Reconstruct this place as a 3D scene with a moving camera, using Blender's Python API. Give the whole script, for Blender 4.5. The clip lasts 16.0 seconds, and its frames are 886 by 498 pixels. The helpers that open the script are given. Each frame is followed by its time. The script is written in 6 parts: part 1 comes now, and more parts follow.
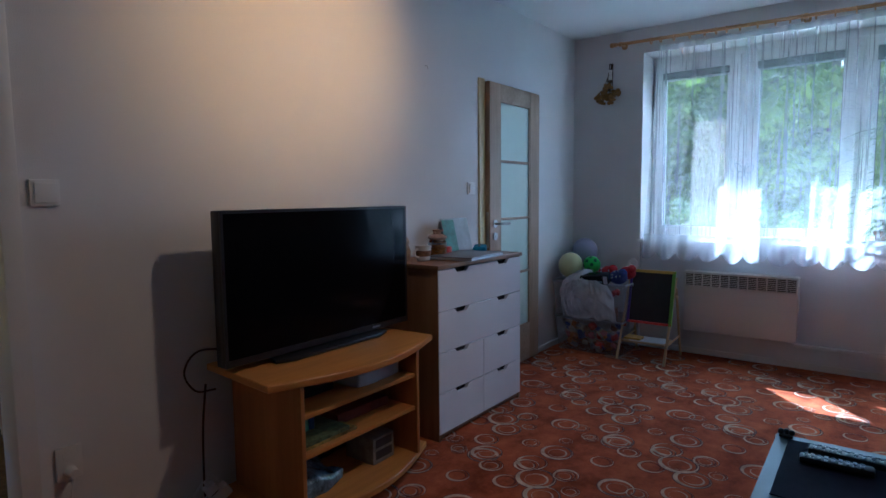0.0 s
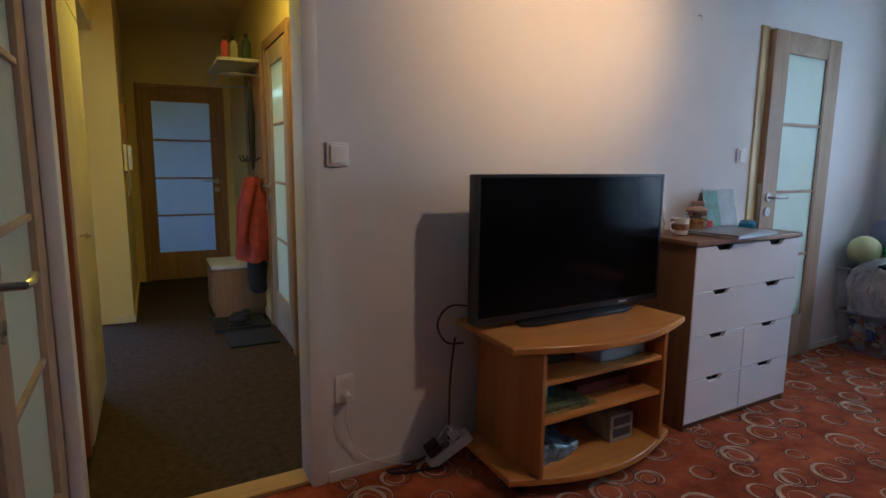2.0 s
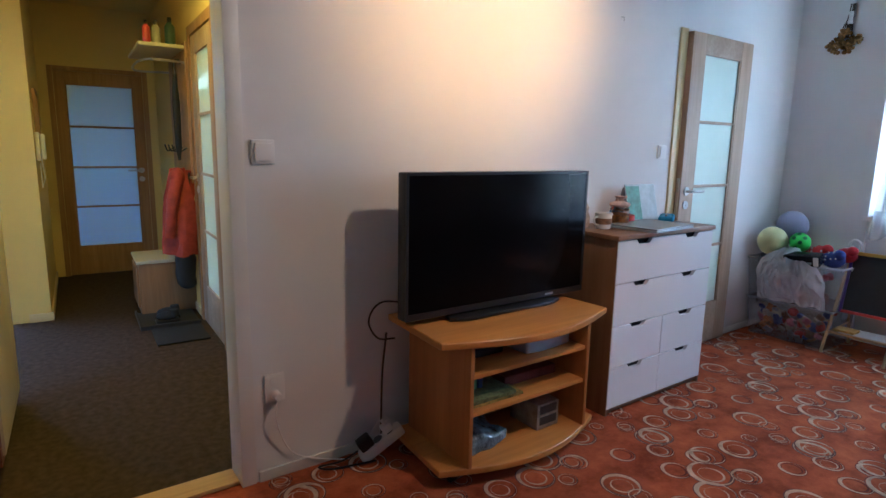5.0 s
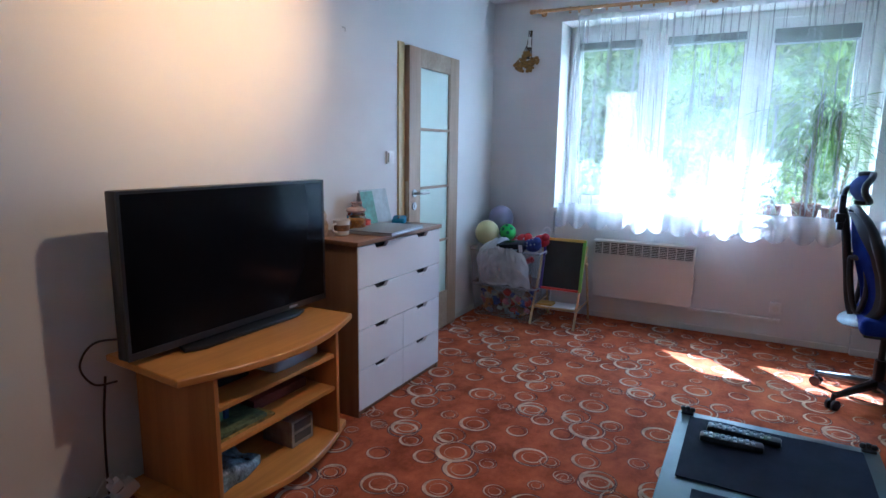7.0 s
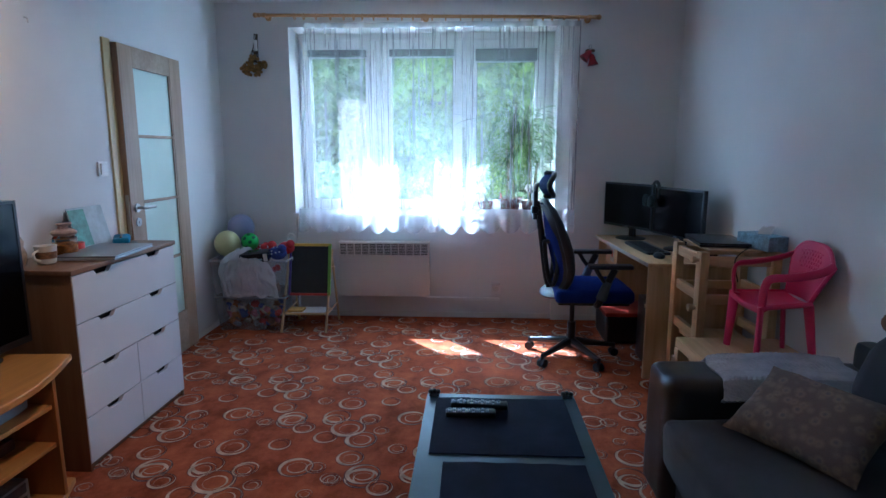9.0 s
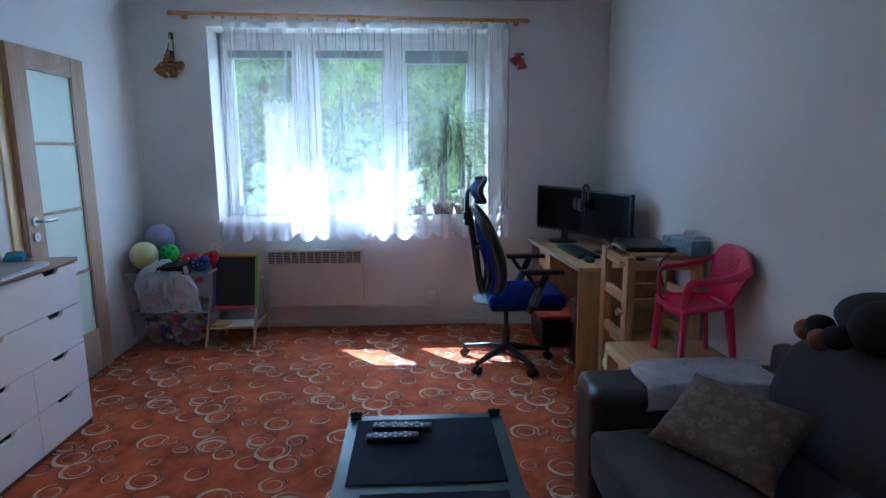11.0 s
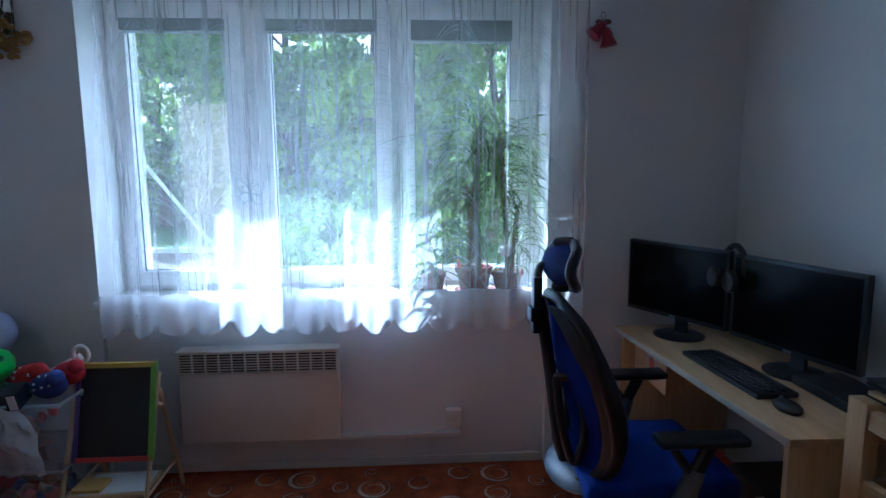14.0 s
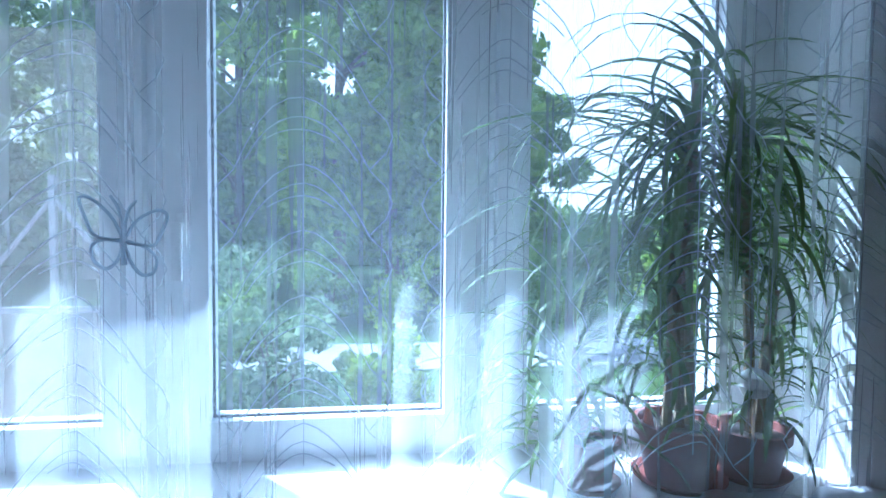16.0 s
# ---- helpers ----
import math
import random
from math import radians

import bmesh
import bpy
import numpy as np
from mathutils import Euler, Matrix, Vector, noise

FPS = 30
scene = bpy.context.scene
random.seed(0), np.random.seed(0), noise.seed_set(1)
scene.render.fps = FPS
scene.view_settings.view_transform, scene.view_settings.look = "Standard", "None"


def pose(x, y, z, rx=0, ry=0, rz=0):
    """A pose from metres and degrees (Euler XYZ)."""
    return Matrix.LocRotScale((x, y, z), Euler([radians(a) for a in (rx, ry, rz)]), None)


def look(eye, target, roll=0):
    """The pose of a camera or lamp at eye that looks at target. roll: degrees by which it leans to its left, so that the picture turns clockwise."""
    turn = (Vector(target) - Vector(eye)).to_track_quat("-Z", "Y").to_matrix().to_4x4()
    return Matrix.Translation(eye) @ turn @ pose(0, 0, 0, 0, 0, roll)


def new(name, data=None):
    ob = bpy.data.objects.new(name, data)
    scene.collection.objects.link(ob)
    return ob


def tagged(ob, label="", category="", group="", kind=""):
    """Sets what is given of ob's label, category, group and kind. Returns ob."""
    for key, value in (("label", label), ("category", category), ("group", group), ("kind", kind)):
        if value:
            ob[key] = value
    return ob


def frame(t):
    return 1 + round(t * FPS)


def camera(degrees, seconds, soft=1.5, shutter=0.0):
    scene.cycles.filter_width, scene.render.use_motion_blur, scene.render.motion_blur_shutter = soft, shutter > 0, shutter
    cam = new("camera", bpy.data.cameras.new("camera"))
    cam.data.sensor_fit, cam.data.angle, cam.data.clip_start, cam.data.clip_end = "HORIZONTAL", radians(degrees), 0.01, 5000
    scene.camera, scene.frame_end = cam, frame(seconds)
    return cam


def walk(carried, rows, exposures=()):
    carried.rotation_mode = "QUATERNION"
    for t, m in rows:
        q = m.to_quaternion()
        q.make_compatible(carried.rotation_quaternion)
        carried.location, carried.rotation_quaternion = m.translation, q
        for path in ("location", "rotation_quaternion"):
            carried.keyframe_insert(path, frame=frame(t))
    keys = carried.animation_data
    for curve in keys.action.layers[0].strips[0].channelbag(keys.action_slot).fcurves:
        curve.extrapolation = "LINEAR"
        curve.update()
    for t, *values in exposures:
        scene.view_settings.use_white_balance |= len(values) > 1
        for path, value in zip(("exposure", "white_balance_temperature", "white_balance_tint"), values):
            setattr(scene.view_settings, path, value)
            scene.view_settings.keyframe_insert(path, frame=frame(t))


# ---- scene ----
cam = camera(75.5, 16.0)
PATH = [
    (0, (0.323, 0.172, 1.231), (-0.881, 1.76, 1.051), -0.6),
    (0.5, (0.281, 0.161, 1.233), (-1.099, 1.593, 1.018), -0.1),
    (1, (0.249, 0.161, 1.231), (-1.296, 1.406, 0.976), 0.1),
    (1.5, (0.239, 0.159, 1.232), (-1.411, 1.254, 0.954), 0.5),
    (2, (0.233, 0.151, 1.239), (-1.481, 1.136, 0.935), 0.6),
    (2.5, (0.231, 0.141, 1.235), (-1.508, 1.076, 0.918), 0.8),
    (3, (0.24, 0.146, 1.234), (-1.516, 1.045, 0.906), 0.9),
    (5.5, (0.275, 0.19, 1.313), (-1.193, 1.501, 0.958), 1.2),
    (6, (0.264, 0.198, 1.337), (-1.025, 1.685, 0.979), 1.2),
    (6.5, (0.261, 0.206, 1.332), (-0.86, 1.825, 0.986), 0.9),
    (7, (0.261, 0.204, 1.336), (-0.678, 1.937, 0.995), 0.8),
    (7.5, (0.248, 0.2, 1.339), (-0.488, 2.029, 1.003), 0.5),
    (8, (0.248, 0.185, 1.349), (-0.245, 2.094, 1.016), 0.2),
    (8.5, (0.252, 0.167, 1.363), (-0.02, 2.12, 1.03), 0.1),
    (9, (0.269, 0.154, 1.379), (0.167, 2.123, 1.044), -0.0),
    (9.5, (0.286, 0.147, 1.396), (0.275, 2.119, 1.062), -0.1),
    (10, (0.299, 0.137, 1.417), (0.365, 2.107, 1.081), -0.1),
    (12.5, (0.419, 0.928, 1.415), (0.518, 2.897, 1.077), -0.4),
    (13, (0.376, 1.298, 1.417), (0.464, 3.27, 1.095), -0.3),
    (13.5, (0.343, 1.68, 1.447), (0.442, 3.656, 1.152), -0.5),
    (14, (0.268, 2.096, 1.479), (0.379, 4.074, 1.205), -0.4),
    (14.5, (0.207, 2.524, 1.501), (0.33, 4.508, 1.286), -0.2),
    (15, (0.147, 2.984, 1.449), (0.297, 4.973, 1.313), -0.1),
    (15.5, (0.081, 3.379, 1.393), (0.212, 5.374, 1.343), -0.6),
    (16, (-0.089, 3.76, 1.416), (0.194, 5.738, 1.323), 0.6),
]
walk(cam, [(t, look(eye, target, roll)) for t, eye, target, roll in PATH],
     exposures=[(t, e + 1.75, k, 5) for t, e, k in ((0.0, 0.5, 4120), (1.0, 0.65, 4380), (2.0, 1.1, 4470), (3.0, 1.55, 4500), (5.5, 1.75, 4300), (7.0, 1.6, 4200), (8.0, 1.3, 4150), (9.0, 1.15, 4150), (10.0, 1.15, 4190), (12.5, 1.0, 4190), (14.5, 0.25, 4100), (15.5, -0.15, 4060), (16.0, -0.5, 4000))])

# ---- world and large lights ----
SUN_WAY = Vector((0.53, -0.60, -1.0)).normalized()
world = bpy.data.worlds.new("world")
scene.world = world
world.use_nodes = True
wn = world.node_tree.nodes
sky = wn.new("ShaderNodeTexSky")
sky.sky_type, sky.sun_disc = "NISHITA", False
sky.dust_density, sky.ozone_density = 4.0, 0.6
sky.sun_elevation = math.asin(-SUN_WAY.z)
sky.sun_rotation = math.atan2(-SUN_WAY.x, -SUN_WAY.y)
world.node_tree.links.new(sky.outputs[0], wn["Background"].inputs[0])
wn["Background"].inputs[1].default_value = 0.15


def lamp(name, kind, place, target, energy, colour, **more):
    data = bpy.data.lights.new(name, kind)
    data.energy, data.color = energy, colour
    for key, value in more.items():
        if key == "size":
            data.size = value
        elif key == "radius":
            data.shadow_soft_size = value
        elif key == "cone":
            data.spot_size = radians(value)
        elif key == "blend":
            data.spot_blend = value
        elif key == "angle":
            data.angle = radians(value)
    ob = new(name, data)
    ob.matrix_world = look(place, target)
    return ob


lamp("sun", "SUN", (0, 0, 10), Vector((0, 0, 10)) + SUN_WAY, 5.0, (1.0, 0.95, 0.86), angle=0.5)
lamp("ceiling_spotlight", "SPOT", (-0.10, 2.08, 2.45), (-1.77, 1.88, 1.98), 17, (1.0, 0.46, 0.12), radius=0.04, cone=58, blend=1.0)
lamp("ceiling_floodlight", "SPOT", (-0.10, 2.08, 2.45), (-1.77, 1.60, 0.95), 5.8, (1.0, 0.56, 0.26), radius=0.04, cone=120, blend=0.9)
# added fill lamp on the room side of the curtain, standing in for skylight
lamp("window_fill_light", "AREA", (-0.12, 4.63, 1.40), (-0.12, 3.0, 1.40), 0.7, (0.62, 0.82, 1.0), size=1.35)
lamp("hall_ceiling_lamp", "AREA", (-3.1, 0.55, 2.46), (-3.1, 0.55, 0.0), 1.95, (1.0, 0.62, 0.05), size=0.3)


# ---- materials ----
def shader(name):
    m = bpy.data.materials.new(name)
    m.use_nodes = True
    t = m.node_tree
    return m, t.nodes, t.links, t.nodes["Principled BSDF"]


def noise_node(n, l, scale, detail=4, stretch=None, rough=0.55):
    co = n.new("ShaderNodeTexCoord")
    tex = n.new("ShaderNodeTexNoise")
    tex.inputs["Scale"].default_value, tex.inputs["Detail"].default_value = scale, detail
    tex.inputs["Roughness"].default_value = rough
    if stretch:
        mp = n.new("ShaderNodeMapping")
        mp.inputs["Scale"].default_value = stretch
        l.new(co.outputs["Object"], mp.inputs[0])
        l.new(mp.outputs[0], tex.inputs[0])
    else:
        l.new(co.outputs["Object"], tex.inputs[0])
    return tex


def ramp(n, l, source, stops):
    r = n.new("ShaderNodeValToRGB")
    r.color_ramp.elements[0].position, r.color_ramp.elements[1].position = stops[0][0], stops[-1][0]
    for _ in stops[2:]:
        r.color_ramp.elements.new(0.5)
    for e, (p, c) in zip(r.color_ramp.elements, stops):
        e.position, e.color = p, (*c, 1)
    l.new(source, r.inputs[0])
    return r


def mixed(n, l, a, b, factor):
    mx = n.new("ShaderNodeMix")
    mx.data_type = "RGBA"
    mx.blend_type = "MULTIPLY"
    mx.inputs[0].default_value = factor
    l.new(a, mx.inputs[6])
    l.new(b, mx.inputs[7])
    return mx.outputs[2]


def plain(name, colour, rough=0.5, metal=0.0, var=0.12, fine=120.0, coarse=3.0, bump=0.08, spec=0.5, sheen=0.0):
    """A painted, plastic, cloth or metal surface with grain and large blotches."""
    m, n, l, p = shader(name)
    lo = tuple(c * (1 - var) for c in colour)
    hi = tuple(min(1, c * (1 + var * 0.6)) for c in colour)
    big = ramp(n, l, noise_node(n, l, coarse, 5).outputs[0], [(0.3, lo), (0.7, hi)])
    small = noise_node(n, l, fine, 3)
    tone = ramp(n, l, small.outputs[0], [(0.25, (1 - var * 0.6,) * 3), (0.75, (1, 1, 1))])
    l.new(mixed(n, l, big.outputs[0], tone.outputs[0], 1.0), p.inputs["Base Color"])
    rr = n.new("ShaderNodeMapRange")
    rr.inputs["To Min"].default_value, rr.inputs["To Max"].default_value = max(0.03, rough - 0.08), min(1, rough + 0.08)
    l.new(big.outputs[0], rr.inputs[0])
    l.new(rr.outputs[0], p.inputs["Roughness"])
    p.inputs["Metallic"].default_value = metal
    p.inputs["Specular IOR Level"].default_value = spec
    p.inputs["Sheen Weight"].default_value = sheen
    if bump:
        b = n.new("ShaderNodeBump")
        b.inputs["Strength"].default_value, b.inputs["Distance"].default_value = bump, 0.004
        l.new(small.outputs[0], b.inputs["Height"])
        l.new(b.outputs[0], p.inputs["Normal"])
    return m


def wood(name, dark, light, along="z", rough=0.45, grain=14.0):
    m, n, l, p = shader(name)
    st = {"x": (0.06, 1, 1), "y": (1, 0.06, 1), "z": (1, 1, 0.06)}[along]
    g1 = noise_node(n, l, grain * 3, 6, st, 0.65)
    g2 = noise_node(n, l, grain * 0.6, 3, st)
    c = ramp(n, l, g2.outputs[0], [(0.3, dark), (0.7, light)])
    f = ramp(n, l, g1.outputs[0], [(0.3, (0.72, 0.68, 0.62)), (0.6, (1, 1, 1))])
    l.new(mixed(n, l, c.outputs[0], f.outputs[0], 0.8), p.inputs["Base Color"])
    p.inputs["Roughness"].default_value = rough
    b = n.new("ShaderNodeBump")
    b.inputs["Strength"].default_value, b.inputs["Distance"].default_value = 0.06, 0.003
    l.new(g1.outputs[0], b.inputs["Height"])
    l.new(b.outputs[0], p.inputs["Normal"])
    return m


def clear_glass(name, tint=(0.97, 0.99, 0.98), rough=0.0):
    m, n, l, p = shader(name)
    p.inputs["Base Color"].default_value = (*tint, 1)
    p.inputs["Roughness"].default_value = rough
    p.inputs["Transmission Weight"].default_value = 1.0
    p.inputs["IOR"].default_value = 1.45
    return m


def see_through(name, colour, clear, glow=0.5, pattern=None):
    """Thin stuff that lets some light straight through and scatters the rest: sheer cloth, film, frosted glass."""
    m, n, l, p = shader(name)
    p.inputs["Base Color"].default_value = (*colour, 1)
    p.inputs["Roughness"].default_value = 0.7
    tl = n.new("ShaderNodeBsdfTranslucent")
    tl.inputs[0].default_value = (*colour, 1)
    tp = n.new("ShaderNodeBsdfTransparent")
    a, b = n.new("ShaderNodeMixShader"), n.new("ShaderNodeMixShader")
    a.inputs[0].default_value = glow
    l.new(p.outputs[0], a.inputs[1])
    l.new(tl.outputs[0], a.inputs[2])
    b.inputs[0].default_value = clear
    l.new(a.outputs[0], b.inputs[1])
    l.new(tp.outputs[0], b.inputs[2])
    if pattern == "weave":
        tex = noise_node(n, l, 40, 4, (0.9, 0.3, 0.012), 0.75)
        mr = n.new("ShaderNodeMapRange")
        mr.inputs["From Min"].default_value, mr.inputs["From Max"].default_value = 0.3, 0.7
        mr.inputs["To Min"].default_value, mr.inputs["To Max"].default_value = clear - 0.045, clear + 0.035
        l.new(tex.outputs[0], mr.inputs[0])
        l.new(mr.outputs[0], b.inputs[0])
    elif pattern == "haze":
        p.inputs["Roughness"].default_value = 0.35
        tex = noise_node(n, l, 5, 4)
        c = ramp(n, l, tex.outputs[0], [(0.3, tuple(v * 0.93 for v in colour)), (0.7, colour)])
        l.new(c.outputs[0], p.inputs["Base Color"])
    l.new(b.outputs[0], n["Material Output"].inputs[0])
    return m


def carpet_material():
    m, n, l, p = shader("orange_carpet")
    big = noise_node(n, l, 5.5, 6, (1.0, 0.7, 1.0), 0.7)
    mid = noise_node(n, l, 14, 5, None, 0.7)
    fine = noise_node(n, l, 420, 3)
    c = ramp(n, l, big.outputs[0], [(0.36, (0.25, 0.056, 0.022)), (0.5, (0.42, 0.105, 0.036)), (0.64, (0.54, 0.150, 0.052))])
    c2 = ramp(n, l, mid.outputs[0], [(0.35, (0.76, 0.70, 0.67)), (0.6, (1, 1, 1))])
    c3 = ramp(n, l, fine.outputs[0], [(0.2, (0.7, 0.66, 0.65)), (0.65, (1, 1, 1))])
    l.new(mixed(n, l, mixed(n, l, c.outputs[0], c2.outputs[0], 0.8), c3.outputs[0], 0.7), p.inputs["Base Color"])
    p.inputs["Roughness"].default_value = 0.95
    p.inputs["Specular IOR Level"].default_value = 0.15
    b = n.new("ShaderNodeBump")
    b.inputs["Strength"].default_value, b.inputs["Distance"].default_value = 0.5, 0.006
    l.new(fine.outputs[0], b.inputs["Height"])
    l.new(b.outputs[0], p.inputs["Normal"])
    return m


def leafy(name, dark, light, rough=0.5):
    m, n, l, p = shader(name)
    g = n.new("ShaderNodeNewGeometry")
    c = ramp(n, l, g.outputs["Random Per Island"], [(0.0, dark), (1.0, light)])
    l.new(c.outputs[0], p.inputs["Base Color"])
    p.inputs["Roughness"].default_value = rough
    tl = n.new("ShaderNodeBsdfTranslucent")
    l.new(c.outputs[0], tl.inputs[0])
    a = n.new("ShaderNodeMixShader")
    a.inputs[0].default_value = 0.5
    l.new(p.outputs[0], a.inputs[1])
    l.new(tl.outputs[0], a.inputs[2])
    l.new(a.outputs[0], n["Material Output"].inputs[0])
    return m


WALL = plain("white_wall_paint", (0.74, 0.73, 0.72), 0.85, var=0.05, fine=260, coarse=1.3, bump=0.22, spec=0.2)
CEIL = plain("white_ceiling_paint", (0.78, 0.78, 0.78), 0.9, var=0.04, fine=200, coarse=1.0, bump=0.15, spec=0.2)
HALL_WALL = plain("yellow_hall_paint", (0.74, 0.58, 0.20), 0.85, var=0.06, fine=240, coarse=1.5, bump=0.2, spec=0.2)
CARPET = carpet_material()
RING_LIGHT = plain("cream_carpet_pile", (0.68, 0.48, 0.33), 0.95, var=0.4, fine=380, coarse=18, bump=0.4, spec=0.1)
RING_DARK = plain("dark_brown_carpet_pile", (0.15, 0.040, 0.028), 0.95, var=0.25, fine=380, coarse=18, bump=0.4, spec=0.1)
RING_BLUE = plain("grey_blue_carpet_pile", (0.15, 0.075, 0.065), 0.95, var=0.25, fine=380, coarse=18, bump=0.4, spec=0.1)
HALL_CARPET = plain("grey_brown_hall_carpet", (0.070, 0.046, 0.029), 0.95, var=0.4, fine=240, coarse=30, bump=0.6, spec=0.1)
OAK = wood("light_oak_veneer", (0.34, 0.235, 0.145), (0.46, 0.335, 0.22), "z", 0.5)
OAK_Y = wood("light_oak_rail_veneer", (0.33, 0.235, 0.15), (0.45, 0.34, 0.23), "y", 0.5)
HALL_OAK = wood("honey_oak_veneer", (0.30, 0.16, 0.06), (0.42, 0.25, 0.10), "z", 0.5)
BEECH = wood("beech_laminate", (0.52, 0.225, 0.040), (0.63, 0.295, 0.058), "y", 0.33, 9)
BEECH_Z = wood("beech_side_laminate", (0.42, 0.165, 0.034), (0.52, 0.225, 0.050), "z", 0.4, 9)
WALNUT = wood("brown_dresser_laminate", (0.20, 0.105, 0.05), (0.30, 0.165, 0.085), "y", 0.4, 10)
WALNUT_Z = wood("brown_dresser_side_laminate", (0.18, 0.095, 0.045), (0.27, 0.15, 0.075), "z", 0.45, 10)
PINE = wood("raw_pine", (0.58, 0.38, 0.18), (0.72, 0.51, 0.28), "z", 0.55, 10)
PINE_X = wood("raw_pine_boards", (0.58, 0.38, 0.18), (0.72, 0.51, 0.28), "x", 0.5, 10)
PINE_Y = wood("raw_pine_rails", (0.58, 0.38, 0.18), (0.70, 0.49, 0.26), "y", 0.5, 10)
ROD_WOOD = wood("varnished_pine_rod", (0.42, 0.22, 0.07), (0.55, 0.32, 0.12), "x", 0.35, 12)
YELLOW_FRAME = plain("cream_yellow_enamel", (0.66, 0.54, 0.26), 0.4, var=0.06, bump=0.02)
WHITE_ENAMEL = plain("off_white_enamel", (0.72, 0.70, 0.66), 0.4, var=0.05, bump=0.03)
WHITE_PLASTIC = plain("white_plastic", (0.78, 0.77, 0.75), 0.35, var=0.04, bump=0.0)
WHITE_GLOSS = plain("white_gloss_drawer_front", (0.77, 0.77, 0.79), 0.16, var=0.025, coarse=2, bump=0.0)
PVC = plain("white_window_profile", (0.80, 0.80, 0.80), 0.3, var=0.03, bump=0.0)
SILL = plain("white_stone_sill", (0.76, 0.75, 0.74), 0.3, var=0.07, coarse=9, bump=0.0)
BLACK = plain("black_plastic", (0.018, 0.018, 0.02), 0.4, var=0.2, bump=0.03)
# near-black standing in for the shade inside recesses
BLACK_SHADOW = plain("recess_shade", (0.02, 0.018, 0.018), 0.8, var=0.2, bump=0.0)
SCREEN = plain("black_glossy_screen", (0.004, 0.004, 0.005), 0.24, var=0.1, coarse=2, bump=0.0, spec=0.05)
STEEL = plain("brushed_steel", (0.55, 0.54, 0.52), 0.3, 1.0, var=0.1, fine=300, bump=0.05)
SILVER = plain("silver_plastic", (0.48, 0.49, 0.52), 0.35, 0.5, var=0.05, bump=0.0)
FROST = see_through("frosted_green_glass", (0.70, 0.78, 0.70), 0.04, 0.30, "haze")
FROST_HALL = see_through("frosted_blue_glass", (0.62, 0.74, 0.85), 0.04, 0.65, "haze")
GLASS = clear_glass("window_glass")
JAR_GLASS = clear_glass("jar_glass", (0.95, 0.98, 0.97), 0.02)
SHEER = see_through("white_sheer_voile", (0.93, 0.94, 0.95), 0.755, 0.90, "weave")
LACE = see_through("dense_lace", (0.90, 0.92, 0.97), 0.52, 0.65)
THREAD = see_through("embroidery_thread", (0.66, 0.68, 0.72), 0.45, 0.45)
FILM = see_through("beige_window_film", (0.36, 0.31, 0.24), 0.77, 0.25)
BOXY = see_through("clear_plastic_crate", (0.72, 0.72, 0.76), 0.75, 0.35, "haze")
BAG = see_through("white_plastic_bag", (0.82, 0.82, 0.84), 0.30, 0.4, "haze")
LEATHER = plain("black_leatherette", (0.022, 0.021, 0.023), 0.42, var=0.2, fine=180, coarse=5, bump=0.25)
SOFA_CLOTH = plain("dark_grey_sofa_cloth", (0.050, 0.050, 0.060), 0.95, var=0.25, fine=300, coarse=6, bump=0.5, spec=0.1, sheen=0.2)
NAVY = plain("navy_table_mat_cloth", (0.018, 0.026, 0.055), 0.9, var=0.25, fine=420, coarse=10, bump=0.5, spec=0.15)
TEAL = plain("grey_teal_table_paint", (0.075, 0.125, 0.155), 0.38, var=0.15, fine=160, coarse=7, bump=0.05)
BLUE_MESH = plain("blue_chair_cloth", (0.012, 0.035, 0.30), 0.85, var=0.25, fine=420, coarse=9, bump=0.5, spec=0.2)
GREY_PLASTIC = plain("blue_grey_chair_plastic", (0.10, 0.13, 0.17), 0.45, var=0.12, bump=0.04)
PINK = plain("raspberry_pink_plastic", (0.58, 0.020, 0.105), 0.36, var=0.06, bump=0.02)
BLANKET = plain("grey_knitted_blanket", (0.42, 0.42, 0.47), 0.95, var=0.2, fine=90, coarse=12, bump=0.9, spec=0.1, sheen=0.2)
ORANGE_CLOTH = plain("orange_red_jacket_cloth", (0.34, 0.040, 0.016), 0.85, var=0.3, fine=150, coarse=14, bump=0.3)
DARK_CLOTH = plain("black_cloth", (0.015, 0.014, 0.016), 0.9, var=0.3, fine=220, coarse=12, bump=0.4)
TERRACOTTA = plain("brown_terracotta", (0.20, 0.055, 0.036), 0.7, var=0.2, fine=90, coarse=14, bump=0.2)
SOIL = plain("potting_soil", (0.05, 0.035, 0.025), 0.95, var=0.5, fine=160, coarse=40, bump=0.9)
BARK = plain("tree_bark", (0.16, 0.12, 0.085), 0.95, var=0.4, fine=40, coarse=6, bump=0.9)
STEM = plain("woody_plant_stem", (0.30, 0.22, 0.12), 0.85, var=0.3, fine=60, coarse=20, bump=0.5)
PALM = leafy("strap_leaf_green", (0.04, 0.085, 0.025), (0.24, 0.33, 0.085), 0.4)
LEAF_A = leafy("fresh_tree_leaves", (0.15, 0.23, 0.03), (0.42, 0.52, 0.07))
LEAF_B = leafy("dark_hedge_leaves", (0.085, 0.145, 0.028), (0.28, 0.38, 0.07))
LEAF_C = leafy("pale_shrub_leaves", (0.12, 0.20, 0.08), (0.34, 0.40, 0.20))
LAWN = plain("lawn_grass", (0.085, 0.14, 0.035), 0.95, var=0.45, fine=30, coarse=0.6, bump=0.8, spec=0.1)
GRAVEL = plain("pale_gravel", (0.13, 0.11, 0.088), 0.95, var=0.25, fine=26, coarse=0.8, bump=0.6, spec=0.1)
